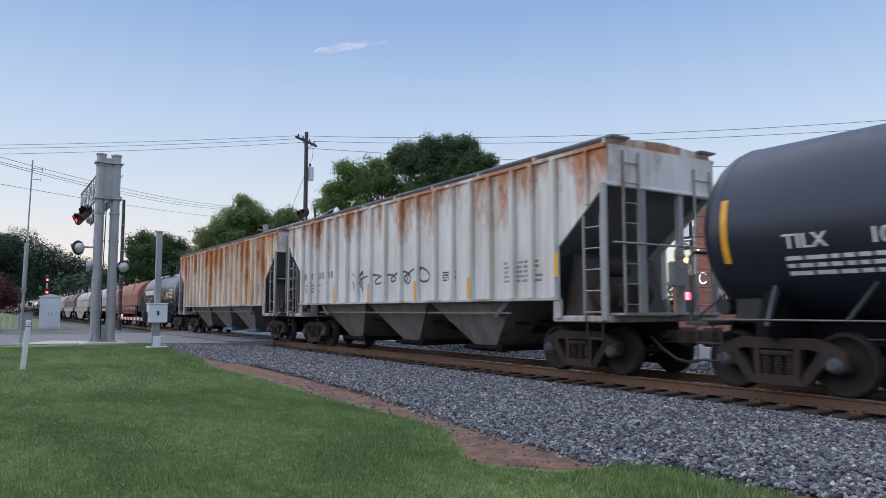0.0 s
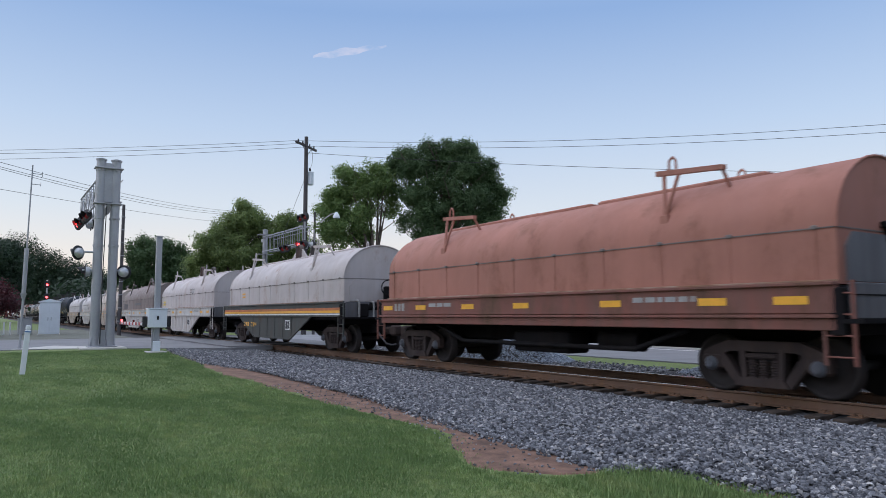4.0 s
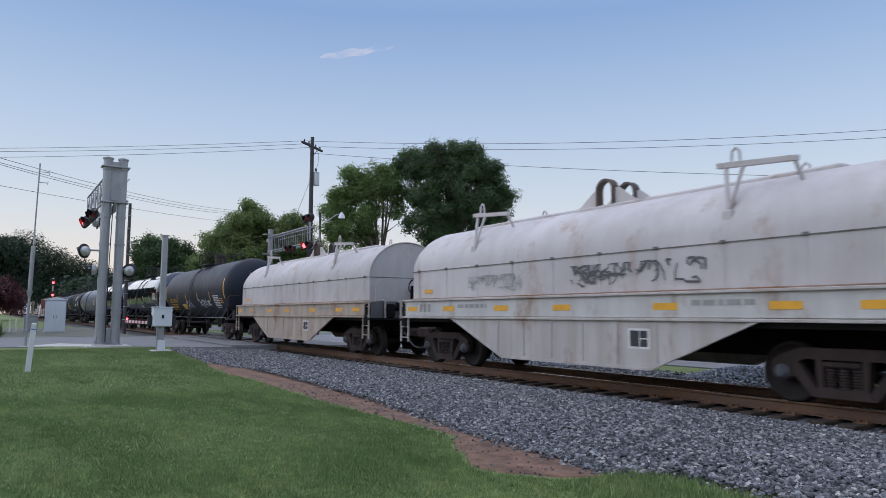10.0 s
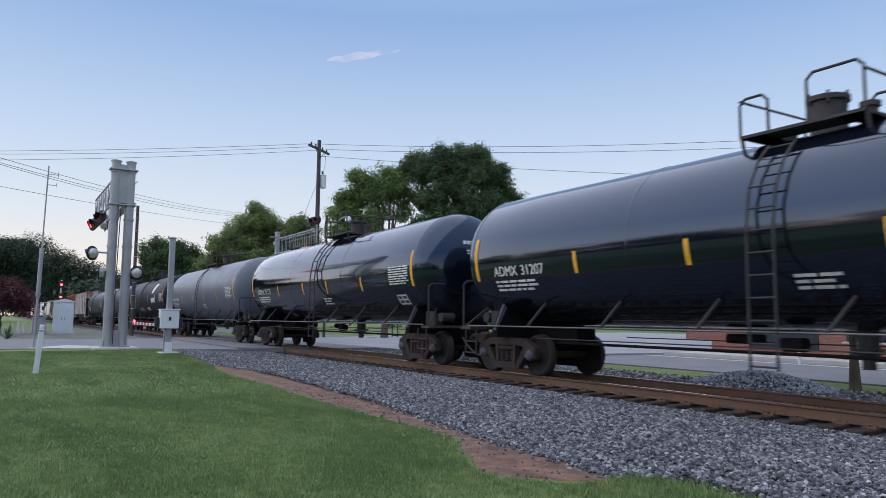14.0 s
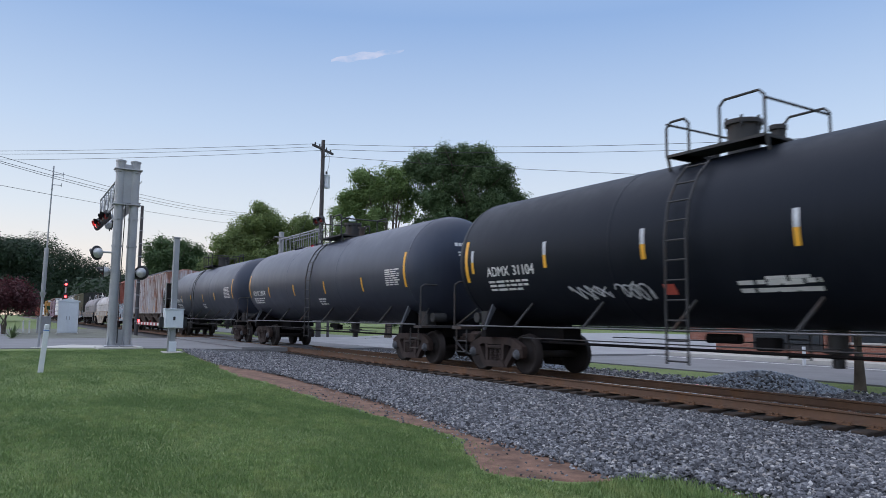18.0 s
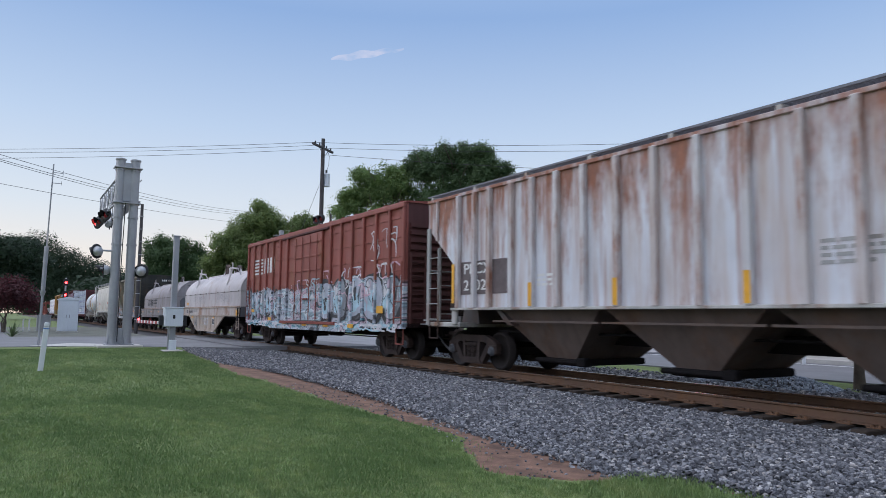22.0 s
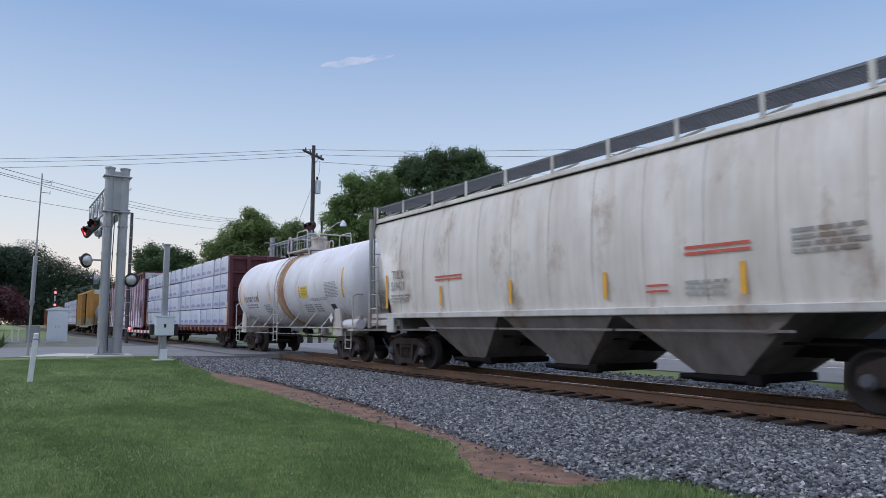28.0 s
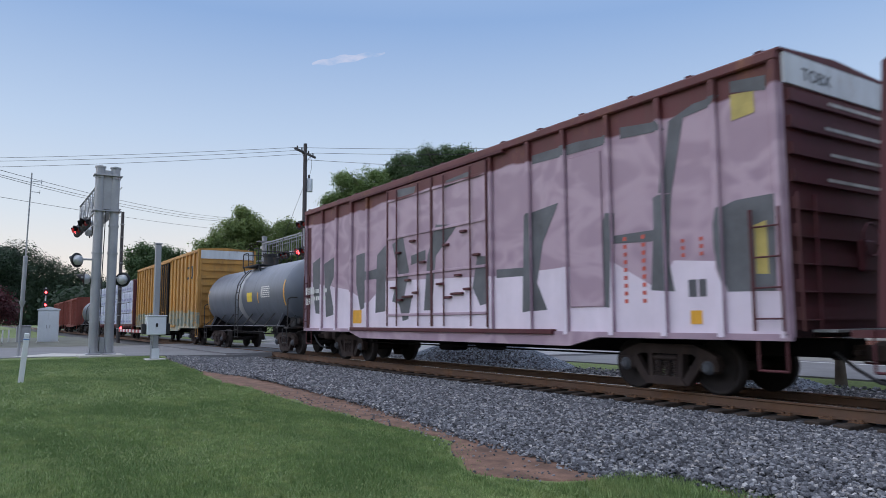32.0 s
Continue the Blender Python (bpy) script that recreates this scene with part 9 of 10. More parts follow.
post2 = thing("wooden_post", "bare weathered wooden pole beside the track", "utility pole", pose(-53.1, 7.7, 0.2))
part("pole", Shape().rod((0, 0, -0.3), (0, 0, 9.1), 0.13, 12, 0.10), MAT_POLEWOOD, post2)
part("step_bolts", Shape().path([(0, -0.2, 3.0), (0, 0.2, 3.0)], 0.012), MAT_POLEWOOD, post2)
for k in range(9):
    part("conduit_clamp", Shape().rod((0, 0, 1.0 + k * 0.9), (0, 0, 1.05 + k * 0.9), 0.145, 12), MAT_MAST, post2)

# wayside signal with two red lamps, behind the cabinet
sig = thing("railway_signal", "railway signal with two lit red lamps", "signal", pose(-75.1, 4.6, 0.2))
part("mast", Shape().rod((0, 0, -0.2), (0, 0, 4.7), 0.07, 10), MAT_SILVER, sig)
for z in (3.1, 4.25):
    hd = part("signal_head", Shape().box(-0.06, 0.06, -0.22, 0.22, z - 0.28, z + 0.36, 0.03), MAT_SIGNALBLACK, sig, at=pose(0.12, 0, 0))
    part("lens", Shape().lathe([(0.06, 0.10), (0.09, 0.09), (0.10, 0.03)], 16, 0, z), MAT_REDGLOW, hd, "glowing red lens")
    part("visor", Shape().lathe([(0.06, 0.14), (0.25, 0.15)], 16, 0, z, False), MAT_SIGNALBLACK, hd)
for k, (x, y) in enumerate(((-60.5, 1.1), (-61.0, 1.5))):
    ms = thing("marker_post", "short white marker post by the bush", "marker post", pose(x, y, 0.2), "white marker posts")
    part("post", Shape().box(-0.05, 0.05, -0.05, 0.05, -0.2, 0.95, 0.01), MAT_STAKE, ms)


# utility pole with crossarm, transformer and wires
def utility_pole(x, y, z, h, label, turn=0, full=True):
    e = thing("utility_pole", label, "utility pole", pose(x, y, z, 0, 0, turn), "utility poles")
    part("pole", Shape().rod((0, 0, -0.3), (0, 0, h), 0.19, 16, 0.13), MAT_POLEWOOD, e)
    if full:
        ca = part("crossarm", Shape().box(-0.07, 0.07, -1.5, 1.5, h - 0.75, h - 0.60, 0.015), MAT_POLEWOOD, e)
        for y2 in (-1.15, -0.5, 0.5, 1.15):
            part("insulator", Shape().rod((0, y2, h - 0.60), (0, y2, h - 0.42), 0.05, 10), MAT_SIGNALBLACK, ca)
        part("brace", Shape().rod((0.08, -0.75, h - 0.68), (0.08, 0, h - 1.35), 0.02, 6).rod((0.08, 0.75, h - 0.68), (0.08, 0, h - 1.35), 0.02, 6), MAT_POLEWOOD, ca)
        tf = part("transformer", Shape().rod((0.1, 0.42, h - 3.4), (0.1, 0.42, h - 2.5), 0.26, 18).rod((0.1, 0.42, h - 2.5), (0.1, 0.42, h - 2.42), 0.28, 18, 0.1), MAT_CABINET, e, "pale grey transformer can")
        part("bushing", Shape().rod((0.1, 0.35, h - 2.45), (0.1, 0.35, h - 2.2), 0.04, 8).rod((0.1, 0.5, h - 2.45), (0.1, 0.5, h - 2.2), 0.04, 8), MAT_SIGNALBLACK, tf)
        part("drop_lead", Shape().path([(0.1, 0.5, h - 2.2), (0.1, 0.75, h - 1.7), (0.1, 0.8, h - 1.1), (0, 0.6, h - 0.6)], 0.012), MAT_WIRE, e)
        part("guy_wire", Shape().path([(0, -0.1, h - 3.0), (-0.6, -2.8, h - 8.5)], 0.012), MAT_WIRE, e)
    return e


lamp_e = thing("street_lamp", "street lamp on a slender bracket behind the track", "street lamp", pose(-46.0, 18.95, 0.15))
part("pole", Shape().rod((0, 0, -0.2), (0, 0, 8.6), 0.10, 12, 0.07), MAT_POLEWOOD, lamp_e)
part("bracket", Shape().path([(0, 0, 7.5), (0.8, 0.3, 8.0), (1.5, 0.55, 8.3), (1.95, 0.72, 8.35)], 0.035, 8), MAT_SILVER, lamp_e, "pale curved bracket")
part("lamp_head", Shape().rod((2.0, 0.74, 8.02), (2.0, 0.74, 8.2), 0.24, 16, 0.2).rod((2.0, 0.74, 8.2), (2.0, 0.74, 8.42), 0.2, 16, 0.06), MAT_CABINET, lamp_e, "pale lamp head")
POLE = (-46.9, 18.6)
utility_pole(*POLE, 0.15, 14.1, "weathered wooden utility pole with crossarm and transformer", 40)


def wire(p, q, sag, r=0.014, label="thin black overhead wire between two poles"):
    p, q = Vector(p), Vector(q)
    pts = []
    for i in range(25):
        a = i / 24
        v = p.lerp(q, a)
        v.z -= sag * 4 * a * (1 - a)
        pts.append(v)
    return tagged(part("overhead_wire", Shape().path(pts, r, 5), MAT_WIRE), label, "wire", "overhead wires")


# ---- trees, woods and bush ----
MAT_BARK = plain("grey_brown_bark", (0.12, 0.095, 0.075), 0.9, vary=0.35, scale=4.0, grain=0.6)
MAT_LEAF = leafy("broad_leaves", (0.115, 0.195, 0.060), (0.265, 0.375, 0.125))
MAT_LEAFMID = leafy("yellowish_broad_leaves", (0.125, 0.185, 0.060), (0.28, 0.36, 0.12))
MAT_LEAFDARK = leafy("dark_broad_leaves", (0.060, 0.112, 0.042), (0.125, 0.200, 0.080), 0.3)
MAT_LEAFWOOD = leafy("far_woodland_leaves", (0.026, 0.052, 0.027), (0.042, 0.080, 0.038), 0.12)
MAT_YUCCA = plain("yucca_blade_green", (0.16, 0.22, 0.10), 0.5, vary=0.3)
MAT_LEAFRED = leafy("dark_red_leaves", (0.055, 0.016, 0.020), (0.15, 0.04, 0.048))
MAT_LEAFYOUNG = leafy("light_green_leaves", (0.07, 0.12, 0.025), (0.17, 0.24, 0.06))


def leaves(lobes, n_clumps, per, leaf, spread_r, seed, hollow=0.55):
    """Leaf quads in clumps spread through egg-shaped lobes (x, y, z, rx, ry, rz)."""
    g = np.random.default_rng(seed)
    vol = np.array([a[3] * a[4] * a[5] for a in lobes]) ** 0.7
    pick = g.choice(len(lobes), n_clumps, p=vol / vol.sum())
    lb = np.array(lobes)[pick]
    d = g.normal(0, 1, (n_clumps, 3))
    d /= np.linalg.norm(d, axis=1)[:, None]
    rad = g.uniform(hollow, 1.04, n_clumps) ** 0.7
    rad *= 1 + 0.10 * np.sin(d[:, 0] * 5 + lb[:, 0]) * np.sin(d[:, 2] * 6 + lb[:, 1])
    c = lb[:, :3] + d * rad[:, None] * lb[:, 3:6]
    cc = np.repeat(c, per, 0)
    n = len(cc)
    p = cc + g.normal(0, spread_r, (n, 3)) * np.array([1, 1, 0.75])
    nor = np.repeat(d, per, 0) * 0.8 + np.array([0, 0, 0.55]) + g.normal(0, 0.42, (n, 3))
    nor /= np.linalg.norm(nor, axis=1)[:, None]
    a = np.cross(nor, g.normal(0, 1, (n, 3)))
    a /= np.linalg.norm(a, axis=1)[:, None]
    b = np.cross(nor, a)
    s = leaf * g.uniform(0.6, 1.2, n)[:, None]
    v = np.stack([p - a * s, p - b * s * 0.55, p + a * s, p + b * s * 0.55], 1).reshape(-1, 3)
    f = np.arange(4 * n).reshape(-1, 4)
    return v, f


def tufts(lobes, k, seed, size=0.42):
    """Break each lobe into uneven smaller ones, so that the crown's outline is ragged."""
    g = np.random.default_rng(seed)
    out = []
    for x, y, z, a, b, c in lobes:
        for _ in range(k):
            d = g.normal(0, 1, 3)
            d /= np.linalg.norm(d)
            r = g.uniform(0.2, 1.0) ** 0.8 * 0.82
            s = size * g.uniform(0.55, 1.25)
            out.append((x + d[0] * a * r, y + d[1] * b * r, z + d[2] * c * r, a * s, b * s, c * s * 0.85))
    return out


def limbs(s, base, tips, r0, seed):
    g = random.Random(seed)
    for t in tips:
        p, q = Vector(base), Vector(t)
        m = p.lerp(q, 0.45) + Vector((g.uniform(-0.4, 0.4), g.uniform(-0.4, 0.4), g.uniform(0.2, 0.6)))
        s.rod(p, m, r0, 9, r0 * 0.65, False)
        s.rod(m, q, r0 * 0.65, 8, r0 * 0.25, False)
        for k in range(4):
            a = m.lerp(q, g.uniform(0.1, 0.8))
            b = a + Vector((g.uniform(-1, 1), g.uniform(-1, 1), g.uniform(0.2, 0.9))) * (q - m).length * 0.45
            s.rod(a, b, r0 * 0.28, 6, r0 * 0.08, False)
    return s


def tree(name, label, x, y, z, trunk_h, lobes, mat, clumps, per, leaf, spread_r, seed, r0=0.3, stems=1, category="tree"):
    e = thing(name, label, category, pose(x, y, z))
    s = Shape()
    g = random.Random(seed)
    tops = [(l[0] * 0.7, l[1] * 0.7, l[2] + l[5] * 0.2) for l in lobes]
    for k in range(stems):
        bx, by = (0, 0) if stems == 1 else (0.5 * r0 * 2 * math.cos(k * 2.4), 0.5 * r0 * 2 * math.sin(k * 2.4))
        fork = (bx * 2.2, by * 2.2, trunk_h)
        s.rod((bx, by, -0.25), (bx * 1.1, by * 1.1, 0.35), r0 * 1.35, 12, r0, False)
        s.rod((bx * 1.1, by * 1.1, 0.35), fork, r0, 12, r0 * 0.75, False)
        limbs(s, fork, tops[k::stems], r0 * 0.6, seed + k)
    part("trunk", s, MAT_BARK, e, "grey-brown trunk and limbs")
    v, f = leaves(tufts(lobes, 24, seed + 7, 0.36), clumps, per, leaf, spread_r, seed, 0.3)
    part("crown", cloud_mesh("crown", v, f, mat), mat, e, "leafy crown")
    return e


# the broad tree behind the track: seen side on, so its lobes spread across the view
def across(w, up, deep=0.0, ang=60.0):
    """Offset to the viewer's right by w, up, and further off by deep; ang: the bearing of the view from the track's line."""
    a = radians(ang)
    fx, fy = -math.sin(a), math.cos(a)
    return (fy * w + fx * deep, -fx * w + fy * deep, up)


def lobe(w, up, deep, rw, rz, ang=60.0):
    return (*across(w, up, deep, ang), rw, rw, rz)


tree("tree", "light green tree with gaps low in its crown", -44.6, 22.8, 0.35, 3.4,
     [lobe(1.0, 10.2, 0.4, 1.1, 1.1, 60), lobe(1.3, 9.0, 0.8, 0.9, 0.9, 60), lobe(-2.0, 11.3, 0.2, 0.8, 0.7, 60), lobe(-1.1, 10.9, 0, 1.68, 1.6, 60), lobe(-2.2, 9.9, 0.5, 1.58, 1.5, 60), lobe(-0.2, 10.2, -0.4, 1.58, 1.5, 60), lobe(-2.8, 8.3, 0.3, 1.47, 1.4, 60), lobe(-1.1, 8.3, -0.2, 1.58, 1.5, 60), lobe(0.5, 11.1, 0, 1.16, 1.1, 60), lobe(-3.3, 9.3, 0.5, 0.84, 0.8, 60), lobe(-2.7, 7.2, -0.4, 1.47, 1.4, 60), lobe(-0.9, 6.9, 0.3, 1.26, 1.2, 60)],
     MAT_LEAF, 3500, 16, 0.085, 0.17, 21, 0.22, 2)
tree("tree", "dense dark green tree with a domed crown", -42.0, 27.2, 0.55, 3.2,
     [lobe(-2.4, 11.8, 0, 1.78, 1.7, 60), lobe(-0.4, 12.2, 0.5, 1.68, 1.6, 60), lobe(1.3, 11.9, -0.4, 1.78, 1.7, 60), lobe(2.8, 10.4, 0.3, 1.58, 1.5, 60), lobe(-1.8, 10.0, -0.2, 1.99, 1.9, 60), lobe(0.8, 9.8, 0, 2.52, 2.4, 60), lobe(3.2, 8.4, 0.5, 1.47, 1.4, 60), lobe(-1.6, 8.0, -0.4, 1.78, 1.7, 60), lobe(0.6, 7.6, 0.3, 2.1, 2.0, 60), lobe(2.6, 7.2, -0.2, 1.68, 1.6, 60), lobe(3.9, 9.6, 0, 1.2, 1.2, 60), lobe(3.2, 11.4, 0, 0.9, 0.9, 60), lobe(1.6, 13.0, 0.3, 0.9, 0.9, 60), lobe(-1.2, 13.0, 0, 1.0, 0.8, 60), lobe(-3.1, 12.4, 0.5, 0.95, 0.9, 60), lobe(-1.2, 6.6, -0.4, 1.68, 1.6, 60), lobe(-3.7, 11.8, 0.3, 0.73, 0.7, 60)],
     MAT_LEAFDARK, 8200, 16, 0.085, 0.17, 27, 0.3)
tree("tree", "rounded green tree behind the level crossing", -76.6, 23.0, 0.2, 3.0,
     [lobe(0.4, 11.3, 0, 2.84, 2.7, 73), lobe(-1.8, 10.0, 1.0, 2.84, 2.7, 73), lobe(-3.5, 8.7, -0.8, 2.21, 2.1, 73), lobe(2.9, 10.3, 0.6, 2.84, 2.7, 73), lobe(4.8, 11.3, -0.4, 1.89, 1.8, 73), lobe(5.7, 9.5, 0, 2.73, 2.6, 73), lobe(-4.3, 6.8, 1.0, 1.99, 1.9, 73), lobe(-0.7, 7.7, -0.8, 2.84, 2.7, 73), lobe(2.9, 7.7, 0.6, 3.04, 2.9, 73), lobe(0.3, 13.0, -0.4, 1.37, 1.3, 73), lobe(6.9, 7.8, 0, 2.73, 2.6, 73), lobe(-3.0, 5.7, 1.0, 2.73, 2.6, 73), lobe(1.5, 5.1, -0.8, 3.04, 2.9, 73), lobe(5.4, 5.2, 0.6, 2.94, 2.8, 73), lobe(8.6, 5.8, -0.4, 2.73, 2.6, 73)],
     MAT_LEAFMID, 9500, 16, 0.125, 0.26, 22, 0.35, 2)
tree("tree", "dark green tree in the distance", -126.0, 21.5, 0.2, 3.0,
     [lobe(0.1, 12.8, 0, 2.62, 2.5, 80), lobe(2.8, 13.2, 1.0, 2.62, 2.5, 80), lobe(-1.4, 11.2, -0.8, 2.1, 2.0, 80), lobe(5.5, 12.1, 0.6, 1.89, 1.8, 80), lobe(1.0, 9.8, -0.4, 4.09, 3.9, 80), lobe(4.7, 9.5, 0, 3.46, 3.3, 80), lobe(7.7, 9.1, 1.0, 3.46, 3.3, 80), lobe(-1.6, 7.9, -0.8, 3.26, 3.1, 80), lobe(3.7, 7.1, 0.6, 4.3, 4.1, 80), lobe(8.5, 6.5, -0.4, 3.57, 3.4, 80), lobe(0, 4.5, 0, 3.68, 3.5, 80), lobe(5.5, 4.5, 1.0, 3.68, 3.5, 80)],
     MAT_LEAFDARK, 5200, 14, 0.19, 0.4, 23, 0.4)


def woods(name, lobes, clumps, per, leaf, sp, seed, mat, label):
    v, f = leaves(lobes, clumps, per, leaf, sp, seed, 0.75)
    return tagged(new(name, cloud_mesh(name, v, f, mat)), label, "woodland", "", "stuff")


g = random.Random(9)
hill = []
for k in range(26):
    w = -34 + k * 2.3
    top = float(np.interp(w, [-34, -14, -2, 4, 10, 15, 20, 26], [21.6, 20.6, 20.0, 18.6, 15.6, 13.6, 11.8, 10.4]))
    r = g.uniform(4.0, 6.0)
    hill.append((-163 - g.uniform(0, 10), w, top - r * 0.95 - 1.4 + g.uniform(-0.7, 0.7), 5, r, r))
    hill.append((-160 - g.uniform(0, 8), w + 1, (top - r) * 0.45, 5, 5.5, 5.5))
gate = [l for l in hill if abs(l[1] - 11.1) < 8]
hill = [l for l in hill if abs(l[1] - 11.1) >= 8]
beyond = [(x - 480, y * 3.95, 1.6 + (z - 1.6) * 3.95, 14, r * 3.95, q * 3.95) for x, y, z, _, r, q in gate]
woods("woods", beyond, 7000, 12, 0.9, 2.6, 37, MAT_LEAFWOOD, "wooded hill at the far end of the track")
woods("woods", tufts(hill, 5, 38, 0.6), 22000, 12, 0.30, 0.5, 31, MAT_LEAFWOOD, "dark wooded hillside in the distance")
far = [(-190 - g.uniform(0, 30), 20 + k * 7.0, 4.5 + g.uniform(-1, 1.5), 7, 7, 6.5) for k in range(22)]
woods("woods", far, 2200, 10, 0.9, 1.2, 32, MAT_LEAFWOOD, "dark tree line in the far distance")
mid_w = [(-100 - g.uniform(0, 6), 24 + k * 3.2, 3.4 + g.uniform(-0.5, 1), 3.6, 3.6, 3.8) for k in range(12)]
woods("hedgerow", tufts(mid_w, 5, 39, 0.5), 4200, 12, 0.21, 0.45, 33, MAT_LEAFDARK, "dense green bushes beyond the street")
low = [(-95 - k * 5.0, -7 - g.uniform(0, 6), 1.6 + g.uniform(0, 1.2), 3.0, 3.0, 2.4) for k in range(12)]
rear = [(-130 + k * 11.0 + g.uniform(-3, 3), -44 - g.uniform(0, 12), 4.5 + g.uniform(-1, 2.5), 7, 6, 7) for k in range(22)]
back = [(-110 + k * 8.0, 82 + g.uniform(-4, 6), 1.2 + g.uniform(-0.4, 0.8), 5, 4, 4.0) for k in range(22)]
woods("hedgerow", back, 1500, 12, 0.5, 0.8, 36, MAT_LEAFDARK, "low green trees behind the shops")
woods("woods", rear, 1500, 10, 0.9, 1.2, 35, MAT_LEAFWOOD, "dark tree line behind the lawn")
woods("shrubs", low, 2400, 12, 0.2, 0.5, 34, MAT_LEAFWOOD, "dark shrubs on the far side of the lane")

tree("bush", "dark red crape myrtle bush with many thin stems", -56.9, -0.1, 0.22, 0.7,
     [(0.2, 0.0, 2.6, 1.7, 1.8, 1.2), (0, -1.4, 2.4, 1.5, 1.5, 1.2), (0.1, 1.2, 2.2, 1.3, 1.1, 1.1), (0, 0.4, 3.2, 1.1, 1.2, 0.7)],
     MAT_LEAFRED, 520, 14, 0.10, 0.26, 25, 0.07, 5, "bush")
yucca = thing("yucca_plant", "pale green spiky yucca plant by the cabinet", "plant", pose(-46.9, 0.35, 0.24))
g = random.Random(12)
for k in range(34):
    a, up, ln = g.uniform(0, 6.283), g.uniform(0.35, 1.35), g.uniform(0.7, 1.1)
    d = Vector((math.cos(a) * math.cos(up), math.sin(a) * math.cos(up), math.sin(up)))
    sd = Vector((-math.sin(a), math.cos(a), 0)) * 0.035
    tip = d * ln - Vector((0, 0, 0.12 * math.cos(up)))
    mid_p = d * ln * 0.5
    part("blade", Shape().add([sd * 0.6, -sd * 0.6, mid_p - sd, mid_p + sd, tip, mid_p + Vector((0, 0, -0.015))], [(0, 1, 2, 3), (3, 2, 4), (1, 0, 5), (0, 3, 5), (2, 1, 5), (3, 4, 5), (4, 2, 5)]), MAT_YUCCA, yucca)
tree("tree", "young street tree with a light green crown", -8.53, 15.9, 0.16, 0.8,
     [(0, 0, 2.7, 1.6, 1.5, 1.2), (1.0, 0.2, 2.8, 1.1, 1.1, 0.8), (-0.95, 0, 2.8, 1.1, 1.1, 0.8), (0.1, 0.1, 3.3, 1.1, 1.1, 0.6)],
     MAT_LEAFYOUNG, 620, 16, 0.075, 0.2, 26, 0.11)

# mound of spare stone across the track
MAT_HEAP = stone_material("blue_grey_stone", [(0.0, (0.15, 0.18, 0.22)), (0.5, (0.27, 0.315, 0.37)), (1.0, (0.43, 0.475, 0.53))])
def mound(name, cx, cy, rx, ry, h, seed, n):
    def zf(x, y):
        d = np.sqrt(((x - cx) / rx) ** 2 + ((y - cy) / ry) ** 2)
        return ground_z(x, y) + np.maximum(0, h * (1 - d ** 1.5)) + 0.03
    xs = np.linspace(cx - rx, cx + rx, 25)
    ys = np.linspace(cy - ry, cy + ry, 13)
    ob = sheet(name, xs, ys, lambda x, y: zf(x, y) - 0.04, MAT_BED, "mound of grey-blue crushed stone beside the track", "gravel heap")
    ob["kind"] = "structure"
    stones("heap_stones", n, cx - rx, cx + rx, lambda x: (cy - ry * np.sqrt(np.maximum(0, 1 - ((x - cx) / rx) ** 2)), cy + ry * np.sqrt(np.maximum(0, 1 - ((x - cx) / rx) ** 2))), seed, 0.065, zf, MAT_HEAP, "grey stones of the heap")


mound("gravel_heap", -20.8, 14.9, 4.7, 1.3, 0.85, 41, 9000)
mound("gravel_heap", -10.1, 14.8, 1.8, 0.8, 0.34, 42, 2600)

# ---- shops across the street ----
def brick_material():
    m, n, l, p = nodes_of("red_brick_wall")
    co = n.new("ShaderNodeTexCoord")
    mp = n.new("ShaderNodeMapping")
    mp.inputs["Rotation"].default_value = (radians(90), 0, 0)
    br = n.new("ShaderNodeTexBrick")
    br.inputs["Scale"].default_value = 4.6
    br.inputs["Color1"].default_value, br.inputs["Color2"].default_value, br.inputs["Mortar"].default_value = (0.20, 0.075, 0.05, 1), (0.27, 0.10, 0.065, 1), (0.33, 0.28, 0.24, 1)
    br.inputs["Mortar Size"].default_value = 0.012
    l.new(co.outputs["Object"], mp.inputs[0])
    l.new(mp.outputs[0], br.inputs["Vector"])
    l.new(br.outputs["Color"], p.inputs["Base Color"])
    p.inputs["Roughness"].default_value = 0.85
    bump_of(n, l, p, br.outputs["Fac"], -0.3, 0.01)
    return m


MAT_BRICK = brick_material()
MAT_CREAM = plain("cream_stucco", (0.55, 0.50, 0.43), 0.8, vary=0.1)
MAT_SIGNBAND = plain("dark_navy_awning", (0.035, 0.045, 0.07), 0.6, vary=0.15)
MAT_GLASS = plain("shop_glass", (0.04, 0.045, 0.05), 0.08, vary=0.1)
MAT_COPING = plain("stone_coping", (0.42, 0.40, 0.37), 0.8, vary=0.1)
MAT_WARMLAMP = glow("warm_shop_lamp", (1.0, 0.48, 0.12), 7.0)
MAT_PINKNEON = glow("pink_neon", (1.0, 0.15, 0.25), 4.0)
MAT_WHITENEON = glow("pale_neon", (0.85, 0.95, 1.0), 0.8)
shop = thing("brick_shop", "two-storey red brick shop with navy awnings and neon", "building", pose(-20.7, 27.0, 0.2))
part("wall", Shape().box(0, 26, 0, 9, 0, 6.45), MAT_BRICK, shop, "red brick wall")
part("parapet_coping", Shape().box(-0.1, 26.1, -0.1, 9.1, 6.45, 6.60, 0.03), MAT_COPING, shop, "pale stone coping")
